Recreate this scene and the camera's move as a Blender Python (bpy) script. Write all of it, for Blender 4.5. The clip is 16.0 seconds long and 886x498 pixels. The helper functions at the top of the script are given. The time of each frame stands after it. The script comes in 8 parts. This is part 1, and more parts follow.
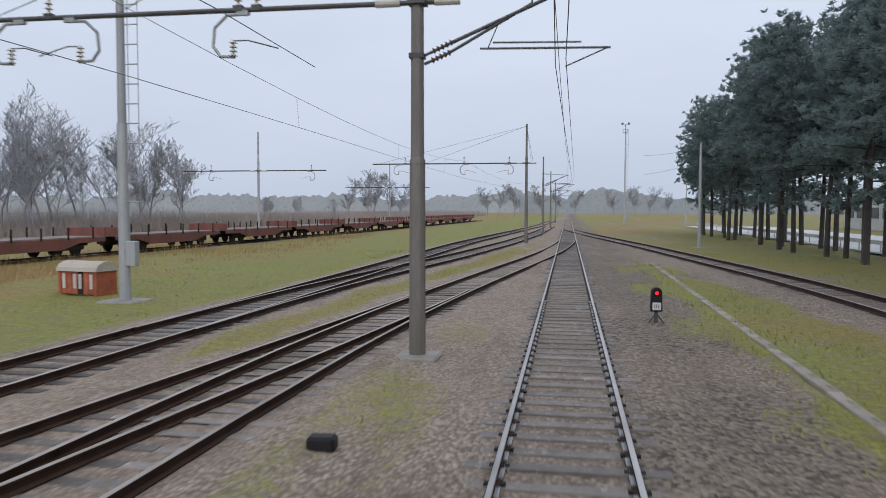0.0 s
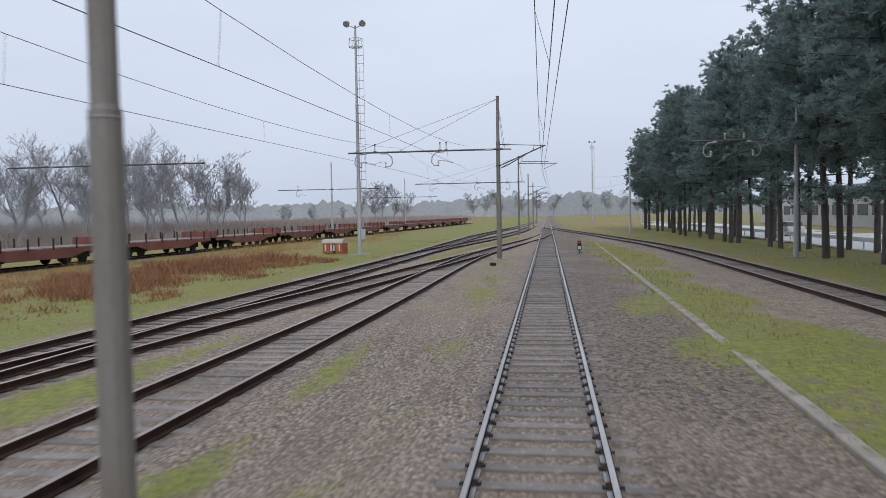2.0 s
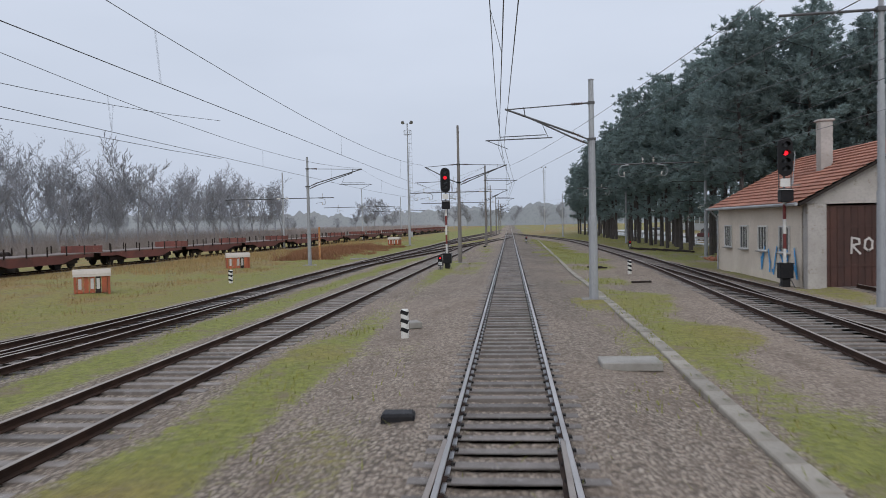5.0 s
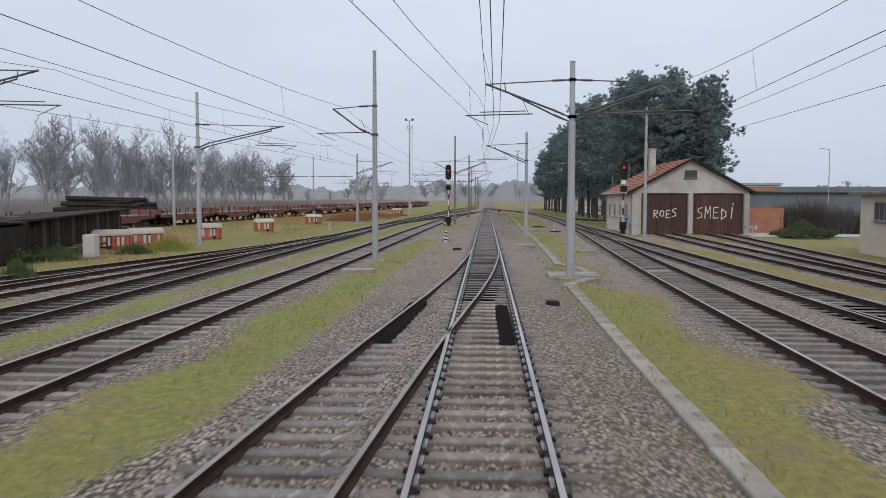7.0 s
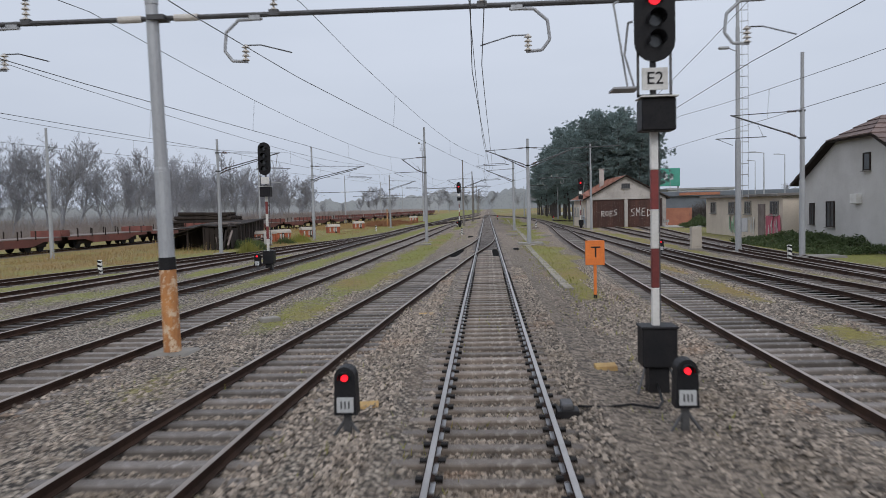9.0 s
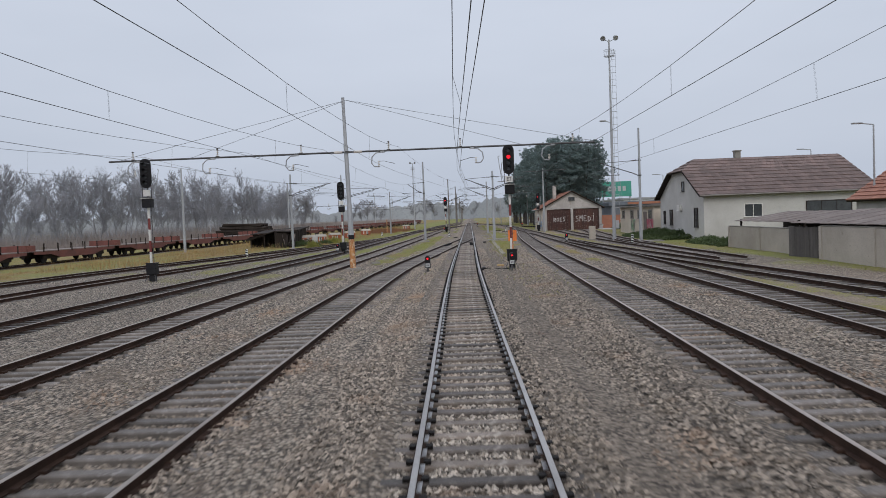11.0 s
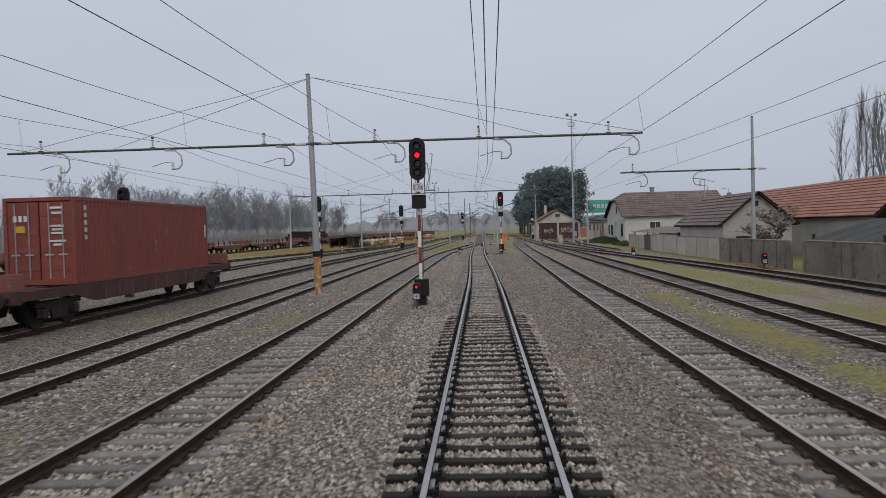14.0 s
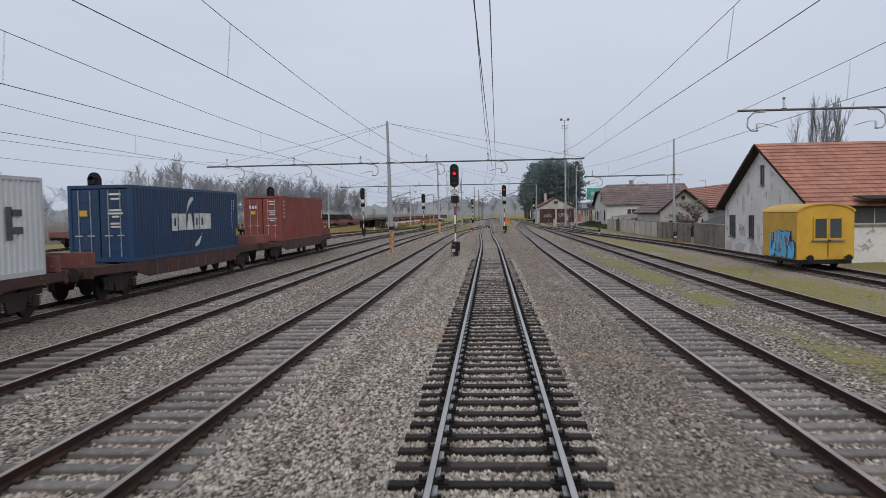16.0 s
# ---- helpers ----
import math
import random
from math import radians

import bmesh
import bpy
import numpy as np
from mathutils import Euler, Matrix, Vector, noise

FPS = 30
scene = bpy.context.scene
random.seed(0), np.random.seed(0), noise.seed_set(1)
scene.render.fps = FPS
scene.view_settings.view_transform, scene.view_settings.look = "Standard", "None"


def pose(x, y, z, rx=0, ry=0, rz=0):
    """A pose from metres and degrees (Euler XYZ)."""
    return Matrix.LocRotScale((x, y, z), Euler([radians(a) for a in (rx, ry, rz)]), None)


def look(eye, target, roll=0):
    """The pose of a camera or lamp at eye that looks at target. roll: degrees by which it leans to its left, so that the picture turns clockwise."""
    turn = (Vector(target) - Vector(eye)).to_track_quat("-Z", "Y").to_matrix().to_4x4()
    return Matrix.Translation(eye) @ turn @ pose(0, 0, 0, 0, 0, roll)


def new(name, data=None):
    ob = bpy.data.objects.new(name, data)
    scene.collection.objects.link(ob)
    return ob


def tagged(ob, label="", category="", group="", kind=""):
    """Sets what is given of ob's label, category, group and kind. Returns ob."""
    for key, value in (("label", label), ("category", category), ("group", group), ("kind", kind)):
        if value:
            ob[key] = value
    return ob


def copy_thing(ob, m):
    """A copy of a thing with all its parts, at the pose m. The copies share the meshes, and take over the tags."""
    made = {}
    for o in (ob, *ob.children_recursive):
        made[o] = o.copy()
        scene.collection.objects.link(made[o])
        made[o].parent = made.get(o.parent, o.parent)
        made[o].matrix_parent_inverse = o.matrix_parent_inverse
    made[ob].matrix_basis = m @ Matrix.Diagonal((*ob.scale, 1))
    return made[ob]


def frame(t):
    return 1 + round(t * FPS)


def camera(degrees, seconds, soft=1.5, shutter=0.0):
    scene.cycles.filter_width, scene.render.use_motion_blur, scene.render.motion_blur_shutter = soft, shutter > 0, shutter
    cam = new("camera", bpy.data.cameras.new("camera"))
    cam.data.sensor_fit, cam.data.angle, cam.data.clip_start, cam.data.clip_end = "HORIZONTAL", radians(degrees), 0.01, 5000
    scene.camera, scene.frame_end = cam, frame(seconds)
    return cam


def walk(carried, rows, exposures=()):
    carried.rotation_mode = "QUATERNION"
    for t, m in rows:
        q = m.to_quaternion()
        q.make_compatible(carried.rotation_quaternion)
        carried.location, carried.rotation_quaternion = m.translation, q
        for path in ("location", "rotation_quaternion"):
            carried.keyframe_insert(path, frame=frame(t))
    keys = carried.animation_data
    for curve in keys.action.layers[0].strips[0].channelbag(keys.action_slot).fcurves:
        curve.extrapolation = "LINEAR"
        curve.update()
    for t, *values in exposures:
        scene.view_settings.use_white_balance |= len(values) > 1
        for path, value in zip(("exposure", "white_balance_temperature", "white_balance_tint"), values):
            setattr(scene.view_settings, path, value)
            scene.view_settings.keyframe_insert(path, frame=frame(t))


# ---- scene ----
cam = camera(60.0, 16.0, 0.8, 0.17)

PATH = [
    (0, (-0.568, 245.386, 2.960), (-0.889, 247.357, 2.858), 0.1),
    (0.5, (-0.530, 236.717, 2.970), (-0.836, 238.691, 2.869), -0.3),
    (1, (-0.450, 228.217, 2.980), (-0.745, 230.192, 2.881), -0.6),
    (1.5, (-0.480, 219.67, 2.970), (-0.752, 221.649, 2.874), -0.7),
    (2, (-0.460, 211.137, 2.940), (-0.731, 213.117, 2.850), -1.0),
    (2.5, (-0.500, 202.277, 2.920), (-0.758, 204.259, 2.843), -0.7),
    (3, (-0.539, 193.884, 2.970), (-0.796, 195.866, 2.899), -1.1),
    (3.5, (-0.449, 185.4, 3.010), (-0.703, 187.383, 2.945), -1.0),
    (4, (-0.360, 176.922, 2.990), (-0.604, 178.905, 2.921), -0.4),
    (4.2, (-0.392, 173.641, 2.980), (-0.623, 175.627, 2.916), -0.6),
    (6.3, (-0.562, 138.552, 2.970), (-0.674, 140.546, 2.861), -0.2),
    (6.5, (-0.586, 135.426, 2.970), (-0.694, 137.419, 2.848), -0.0),
    (7, (-0.551, 127.749, 2.970), (-0.663, 129.742, 2.839), 0.1),
    (7.5, (-0.470, 120.454, 2.950), (-0.590, 122.447, 2.833), -0.1),
    (8, (-0.547, 112.988, 2.960), (-0.667, 114.981, 2.844), -0.9),
    (8.5, (-0.621, 105.353, 3.000), (-0.742, 107.346, 2.893), -1.2),
    (9, (-0.591, 97.704, 2.970), (-0.707, 99.698, 2.862), -1.4),
    (9.2, (-0.612, 94.63, 2.970), (-0.720, 96.624, 2.857), -1.4),
    (11.3, (-0.073, 63.008, 2.940), (-0.143, 65.005, 2.858), -2.2),
    (11.5, (-0.019, 60.086, 2.950), (-0.090, 62.083, 2.866), -2.1),
    (12, (-0.058, 52.811, 2.950), (-0.132, 54.809, 2.877), -1.9),
    (12.5, (-0.032, 45.558, 2.930), (-0.111, 47.555, 2.870), -1.6),
    (13, (-0.066, 38.714, 2.920), (-0.153, 40.712, 2.863), -0.9),
    (13.5, (-0.079, 32.112, 2.910), (-0.181, 34.109, 2.859), -1.1),
    (14, (-0.070, 25.546, 2.940), (-0.172, 27.542, 2.886), -1.6),
    (14.5, (-0.122, 19.324, 2.980), (-0.231, 21.32, 2.913), -1.7),
    (15, (-0.074, 13.111, 3.010), (-0.185, 15.106, 2.927), -1.8),
    (15.5, (-0.176, 7.155, 3.030), (-0.288, 9.15, 2.932), -1.6),
    (16, (-0.063, 1.383, 3.060), (-0.185, 3.377, 2.965), -1.1),
]
walk(cam, [(t, look(eye, target, roll)) for t, eye, target, roll in PATH],
     [(0, 0.08, 6280, 10), (1.5, 0.1, 6280, 10), (2.5, 0.17, 6290, 10), (4, -0.03, 6300, 10), (6.5, 0.06, 6420, 10), (7.2, 0.08, 6450, 10), (7.8, -0.08, 6480, 10), (9, -0.04, 6420, 10),
      (11.5, -0.13, 6460, 10), (12.5, -0.27, 6500, 10), (14.5, -0.28, 6500, 10), (15, -0.16, 6460, 10), (16, -0.08, 6430, 10)])

# ---- light ----
world = bpy.data.worlds.new("overcast_sky")
scene.world = world
world.use_nodes = True
wn = world.node_tree.nodes
wl = world.node_tree.links
sky = wn.new("ShaderNodeTexSky")
sky.sky_type = "NISHITA"
sky.sun_disc = False
sky.sun_elevation = radians(42)
sky.sun_rotation = radians(200)
sky.air_density, sky.dust_density, sky.ozone_density = 1.6, 6.0, 1.0
hsv = wn.new("ShaderNodeHueSaturation")
hsv.inputs["Saturation"].default_value = 0.22
wl.new(sky.outputs[0], hsv.inputs["Color"])
mixw = wn.new("ShaderNodeMix")
mixw.data_type = "RGBA"
mixw.inputs["Factor"].default_value = 0.85
wl.new(hsv.outputs[0], mixw.inputs["A"])
# an even cloud sheet, a little paler overhead, with faint large billows
wtc = wn.new("ShaderNodeTexCoord")
wsep = wn.new("ShaderNodeSeparateXYZ")
wl.new(wtc.outputs["Generated"], wsep.inputs[0])
wno = wn.new("ShaderNodeTexNoise")
wno.inputs["Scale"].default_value = 2.2
wno.inputs["Detail"].default_value = 4
wmap = wn.new("ShaderNodeMapping")
wmap.inputs["Scale"].default_value = (1, 1, 3.5)
wl.new(wtc.outputs["Generated"], wmap.inputs[0])
wl.new(wmap.outputs[0], wno.inputs["Vector"])
wadd = wn.new("ShaderNodeMath")
wadd.operation = "MULTIPLY_ADD"
wl.new(wno.outputs["Fac"], wadd.inputs[0])
wadd.inputs[1].default_value = 0.55
wl.new(wsep.outputs["Z"], wadd.inputs[2])
wr = wn.new("ShaderNodeMapRange")
wr.inputs["From Min"].default_value, wr.inputs["From Max"].default_value = 0.2, 0.85
wl.new(wadd.outputs[0], wr.inputs["Value"])
wcol = wn.new("ShaderNodeMix")
wcol.data_type = "RGBA"
wl.new(wr.outputs["Result"], wcol.inputs["Factor"])
wcol.inputs["A"].default_value = (5.85, 6.5, 7.7, 1)
wcol.inputs["B"].default_value = (7.88, 8.5, 9.82, 1)
wl.new(wcol.outputs["Result"], mixw.inputs["B"])
wl.new(mixw.outputs["Result"], wn["Background"].inputs["Color"])
wn["Background"].inputs["Strength"].default_value = 0.1
sun_data = bpy.data.lights.new("sun", "SUN")
sun_data.energy, sun_data.angle, sun_data.color = 0.8, radians(25), (1.0, 0.97, 0.93)
sun = new("sun", sun_data)
sun.matrix_world = look((30, -60, 90), (0, 60, 0))


# ---- materials ----
def nodes_of(name):
    m = bpy.data.materials.new(name)
    m.use_nodes = True
    nt = m.node_tree
    return m, nt.nodes, nt.links, nt.nodes["Principled BSDF"]


def ramp_mix(N, L, fac, a, b):
    mx = N.new("ShaderNodeMix")
    mx.data_type = "RGBA"
    if fac is not None:
        L.new(fac, mx.inputs["Factor"])
    for v, k in ((a, "A"), (b, "B")):
        if isinstance(v, tuple):
            mx.inputs[k].default_value = (*v[:3], 1)
        else:
            L.new(v, mx.inputs[k])
    return mx.outputs["Result"]


def noise_tex(N, L, vec, scale, detail=4, rough=0.6):
    n = N.new("ShaderNodeTexNoise")
    n.inputs["Scale"].default_value = scale
    n.inputs["Detail"].default_value = detail
    n.inputs["Roughness"].default_value = rough
    L.new(vec, n.inputs["Vector"])
    return n.outputs["Fac"]


def stretch(N, L, fac, lo, hi):
    r = N.new("ShaderNodeMapRange")
    r.inputs["From Min"].default_value, r.inputs["From Max"].default_value = lo, hi
    L.new(fac, r.inputs["Value"])
    return r.outputs["Result"]


def surface(name, col, col2=None, rough=0.7, metal=0.0, grain=14.0, stain=1.2, bump=0.15, spots=None, spot_at=0.62, vary=0.12, stretch_z=1.0):
    """A worn surface: a fine grain, large stains towards col2, spots of a third colour, and a little difference from piece to piece."""
    m, N, L, P = nodes_of(name)
    tc = N.new("ShaderNodeTexCoord")
    vec = tc.outputs["Object"]
    if stretch_z != 1.0:
        mp = N.new("ShaderNodeMapping")
        mp.inputs["Scale"].default_value = (1, 1, stretch_z)
        L.new(vec, mp.inputs["Vector"])
        vec = mp.outputs["Vector"]
    col2 = col2 or tuple(c * 0.6 for c in col)
    big = stretch(N, L, noise_tex(N, L, vec, stain, 5, 0.65), 0.35, 0.7)
    fine = noise_tex(N, L, vec, grain, 5, 0.7)
    c = ramp_mix(N, L, big, col, col2)
    dark = tuple(v * 0.62 for v in col)
    c = ramp_mix(N, L, stretch(N, L, fine, 0.5, 0.85), c, dark)
    if spots:
        sp = stretch(N, L, noise_tex(N, L, vec, stain * 3.1, 6, 0.7), spot_at, spot_at + 0.07)
        c = ramp_mix(N, L, sp, c, spots)
    oi = N.new("ShaderNodeObjectInfo")
    hs = N.new("ShaderNodeHueSaturation")
    L.new(c, hs.inputs["Color"])
    L.new(stretch_out(N, L, oi.outputs["Random"], 1 - vary, 1 + vary), hs.inputs["Value"])
    L.new(hs.outputs[0], P.inputs["Base Color"])
    P.inputs["Metallic"].default_value = metal
    L.new(stretch_out(N, L, fine, max(0.05, rough - 0.15), min(1, rough + 0.15)), P.inputs["Roughness"])
    b = N.new("ShaderNodeBump")
    b.inputs["Strength"].default_value = bump
    b.inputs["Distance"].default_value = 0.02
    L.new(fine, b.inputs["Height"])
    L.new(b.outputs[0], P.inputs["Normal"])
    return m


def leafy(m, share=0.4):
    """Let a share of the light through thin leaves."""
    N, L = m.node_tree.nodes, m.node_tree.links
    P = N["Principled BSDF"]
    t = N.new("ShaderNodeBsdfTranslucent")
    L.new(P.inputs["Base Color"].links[0].from_socket, t.inputs["Color"])
    mx = N.new("ShaderNodeMixShader")
    mx.inputs["Fac"].default_value = share
    L.new(P.outputs[0], mx.inputs[1])
    L.new(t.outputs[0], mx.inputs[2])
    L.new(mx.outputs[0], N["Material Output"].inputs["Surface"])
    return m


def stretch_out(N, L, fac, lo, hi):
    r = N.new("ShaderNodeMapRange")
    r.inputs["To Min"].default_value, r.inputs["To Max"].default_value = lo, hi
    L.new(fac, r.inputs["Value"])
    return r.outputs["Result"]


def lamp_glow(name, col, power):
    m, N, L, P = nodes_of(name)
    P.inputs["Base Color"].default_value = (*col, 1)
    P.inputs["Emission Color"].default_value = (*col, 1)
    P.inputs["Emission Strength"].default_value = power
    return m


M_RAIL = surface("rail_rusty_steel", (0.066, 0.038, 0.027), (0.03, 0.019, 0.015), 0.7, 0.2, 30, 2.0, 0.2)
M_RAILTOP = surface("rail_worn_top", (0.52, 0.495, 0.475), (0.36, 0.335, 0.32), 0.42, 0.9, 40, 0.7, 0.03)
M_RAILTOP2 = surface("rail_dull_top", (0.44, 0.385, 0.34), (0.27, 0.22, 0.19), 0.48, 0.6, 40, 0.7, 0.05)
M_SLEEPER = surface("sleeper_wet_wood", (0.046, 0.037, 0.032), (0.02, 0.016, 0.014), 0.65, 0, 22, 2.2, 0.6, spots=(0.10, 0.085, 0.075), spot_at=0.62, vary=0.5)
M_SLEEPER2 = surface("sleeper_grey_wood", (0.20, 0.174, 0.155), (0.105, 0.089, 0.078), 0.6, 0, 18, 2.0, 0.6, spots=(0.29, 0.265, 0.25), spot_at=0.58, vary=0.4)
M_SLEEPER4 = surface("sleeper_dull_wood", (0.115, 0.095, 0.082), (0.055, 0.044, 0.037), 0.55, 0, 18, 2.0, 0.6, spots=(0.20, 0.17, 0.145), spot_at=0.58, vary=0.5)
M_SLEEPER3 = surface("sleeper_brown_wood", (0.25, 0.203, 0.165), (0.115, 0.088, 0.07), 0.55, 0, 18, 2.0, 0.6, spots=(0.34, 0.295, 0.25), spot_at=0.56, vary=0.4)
M_CLIP = surface("fastening_dark_iron", (0.022, 0.019, 0.018), None, 0.6, 0.3, 30, 4, 0.2)
# pale iron that paints the gleam on the rail foot
M_FOOTGLEAM = surface("rail_foot_gleam", (0.55, 0.55, 0.56), (0.40, 0.39, 0.39), 0.4, 0.8, 30, 4, 0.2)
M_POLE = surface("galvanised_pole", (0.40, 0.41, 0.42), (0.30, 0.30, 0.31), 0.6, 0.25, 24, 0.8, 0.08, stretch_z=0.25)
M_POLEDARK = surface("weathered_dark_pole", (0.24, 0.225, 0.21), (0.13, 0.105, 0.085), 0.7, 0.2, 24, 0.9, 0.1, stretch_z=0.2)
M_CONC = surface("weathered_concrete", (0.33, 0.31, 0.28), (0.20, 0.185, 0.16), 0.85, 0, 18, 0.9, 0.25, spots=(0.17, 0.18, 0.12))
M_RUSTPAINT = surface("flaking_orange_paint", (0.50, 0.22, 0.07), (0.26, 0.11, 0.05), 0.75, 0, 20, 2.4, 0.4, spots=(0.58, 0.44, 0.30), spot_at=0.52, stretch_z=0.5)
M_BLACK = surface("black_enamel", (0.018, 0.018, 0.02), (0.03, 0.028, 0.028), 0.5, 0, 20, 2, 0.05)
M_DARKSTEEL = surface("dark_steel", (0.11, 0.11, 0.115), (0.07, 0.065, 0.06), 0.55, 0.5, 25, 1.5, 0.1)
M_WHITE = surface("white_paint", (0.72, 0.71, 0.68), (0.56, 0.53, 0.48), 0.55, 0, 20, 2.0, 0.08, spots=(0.36, 0.28, 0.20), spot_at=0.68)
M_RED = surface("dull_red_paint", (0.21, 0.035, 0.03), (0.13, 0.022, 0.02), 0.55, 0, 20, 2.0, 0.08)
M_WEDGE = surface("yellowed_timber", (0.56, 0.37, 0.13), (0.34, 0.19, 0.07), 0.6, 0, 16, 6.0, 0.2)
M_YELLOW = surface("yellow_paint", (0.62, 0.36, 0.03), (0.50, 0.27, 0.025), 0.5, 0, 20, 1.2, 0.05)
M_ORANGE = surface("orange_sign_paint", (0.80, 0.22, 0.04), (0.66, 0.16, 0.03), 0.5, 0, 20, 2, 0.05)
M_INS = surface("brown_porcelain", (0.10, 0.05, 0.035), None, 0.25, 0, 10, 3, 0.02)
M_INSW = surface("pale_porcelain", (0.62, 0.58, 0.52), (0.5, 0.45, 0.4), 0.3, 0, 10, 3, 0.02)
M_WIRE = surface("copper_wire_dark", (0.19, 0.195, 0.20), None, 0.6, 0.3, 10, 1, 0.0)
M_REDLAMP = lamp_glow("red_signal_light", (1.0, 0.012, 0.025), 1.6)
M_GLASS = surface("window_dark_glass", (0.05, 0.055, 0.06), (0.08, 0.085, 0.09), 0.12, 0, 3, 1.0, 0.02)
M_PLASTER = surface("worn_white_plaster", (0.80, 0.78, 0.75), (0.64, 0.61, 0.575), 0.85, 0, 12, 0.45, 0.25, spots=(0.40, 0.35, 0.30), spot_at=0.57)
M_PLASTERY = surface("stained_cream_plaster", (0.71, 0.62, 0.515), (0.57, 0.485, 0.39), 0.85, 0, 12, 0.5, 0.2, spots=(0.35, 0.30, 0.22), spot_at=0.66)
M_OCHRE = surface("faded_ochre_render", (0.50, 0.36, 0.20), (0.36, 0.25, 0.15), 0.88, 0, 12, 0.6, 0.25, spots=(0.42, 0.36, 0.30), spot_at=0.58)
M_PLASTERG = surface("grey_plaster", (0.47, 0.45, 0.42), (0.36, 0.34, 0.31), 0.85, 0, 12, 0.4, 0.2, spots=(0.28, 0.25, 0.21), spot_at=0.66)
M_PLASTERL = surface("aged_white_plaster", (0.55, 0.53, 0.505), (0.43, 0.41, 0.385), 0.85, 0, 12, 0.4, 0.2, spots=(0.40, 0.36, 0.32), spot_at=0.66)
M_TROUGH = surface("dirty_trough_concrete", (0.36, 0.325, 0.275), (0.24, 0.21, 0.17), 0.85, 0, 18, 0.9, 0.3, spots=(0.12, 0.125, 0.06), spot_at=0.58)
M_BRICK = surface("orange_brick", (0.40, 0.17, 0.10), (0.30, 0.12, 0.08), 0.85, 0, 14, 1.5, 0.3)
M_TILE = surface("orange_roof_tile", (0.41, 0.185, 0.12), (0.30, 0.125, 0.085), 0.75, 0, 14, 0.7, 0.3, vary=0.22)
M_TILEB = surface("brown_roof_tile", (0.20, 0.14, 0.125), (0.13, 0.095, 0.085), 0.8, 0, 14, 0.7, 0.3, vary=0.22)
M_DOORRUST = surface("rusty_door_planks", (0.10, 0.042, 0.03), (0.045, 0.022, 0.018), 0.7, 0.1, 16, 1.2, 0.2, stretch_z=0.3)
M_TIMBER = surface("blackened_timber", (0.045, 0.035, 0.03), (0.025, 0.02, 0.018), 0.8, 0, 16, 1.2, 0.3, stretch_z=0.2)
M_WAGONRED = surface("wagon_rust_red", (0.205, 0.068, 0.052), (0.115, 0.047, 0.038), 0.75, 0, 16, 1.2, 0.25, spots=(0.30, 0.17, 0.12))
M_WAGONDARK = surface("wagon_grimy_red", (0.084, 0.031, 0.022), (0.032, 0.017, 0.014), 0.8, 0, 16, 1.2, 0.25, spots=(0.16, 0.075, 0.05))
M_DARKPLANK = surface("brown_black_plank", (0.075, 0.05, 0.04), (0.04, 0.028, 0.023), 0.8, 0, 16, 1.2, 0.3, stretch_z=0.2)
M_WAGONFLOOR = surface("wagon_worn_floor", (0.235, 0.195, 0.175), (0.135, 0.10, 0.088), 0.8, 0, 16, 1.2, 0.25)
M_CONTRED = surface("container_dull_red", (0.225, 0.047, 0.031), (0.16, 0.037, 0.027), 0.55, 0, 18, 0.9, 0.05, spots=(0.27, 0.10, 0.07), spot_at=0.64, stretch_z=0.3)
M_CONTBLUE = surface("container_navy", (0.0075, 0.041, 0.115), (0.012, 0.036, 0.082), 0.5, 0, 18, 1.1, 0.05, spots=(0.055, 0.065, 0.09), spot_at=0.62, stretch_z=0.25)
M_CONTGREY = surface("container_pale_grey", (0.55, 0.56, 0.56), (0.45, 0.45, 0.44), 0.55, 0, 18, 0.6, 0.05)
M_BARK = surface("pine_bark", (0.085, 0.072, 0.066), (0.05, 0.042, 0.04), 0.9, 0, 12, 2, 0.6)
# bark of the distant bare trees, paled and blued to paint in haze
M_BARE = surface("hazed_grey_bark", (0.30, 0.30, 0.325), (0.22, 0.22, 0.237), 0.9, 0, 12, 2, 0.3)
# needle green, lightened and turned bluish to stand for haze
M_NEEDLE = surface("hazed_pine_needles", (0.24, 0.305, 0.295), (0.18, 0.24, 0.235), 0.8, 0, 3, 0.6, 0.0, spots=(0.155, 0.195, 0.165), spot_at=0.58, vary=0.2)
M_WALLTAN = surface("stained_render", (0.50, 0.445, 0.38), (0.36, 0.315, 0.265), 0.88, 0, 12, 0.45, 0.3, spots=(0.20, 0.175, 0.145), spot_at=0.62)
M_FENCE = surface("dark_weathered_boards", (0.12, 0.105, 0.095), (0.07, 0.06, 0.055), 0.8, 0, 16, 1.0, 0.3, stretch_z=0.3)
leafy(M_NEEDLE, 0.5)
for dull in (M_SLEEPER, M_CLIP, M_RAIL, M_BLACK, M_TIMBER):
    dull.node_tree.nodes["Principled BSDF"].inputs["Specular IOR Level"].default_value = 0.12


def by_piece(m, amount):
    """Let joined pieces differ a little in brightness from one to the next."""
    N, L = m.node_tree.nodes, m.node_tree.links
    hs = next(n for n in N if n.bl_idname == "ShaderNodeHueSaturation")
    ge = N.new("ShaderNodeNewGeometry")
    mul = N.new("ShaderNodeMath")
    mul.operation = "MULTIPLY"
    L.new(hs.inputs["Value"].links[0].from_socket, mul.inputs[0])
    L.new(stretch_out(N, L, ge.outputs["Random Per Island"], 1 - amount, 1 + amount), mul.inputs[1])
    L.new(mul.outputs[0], hs.inputs["Value"])


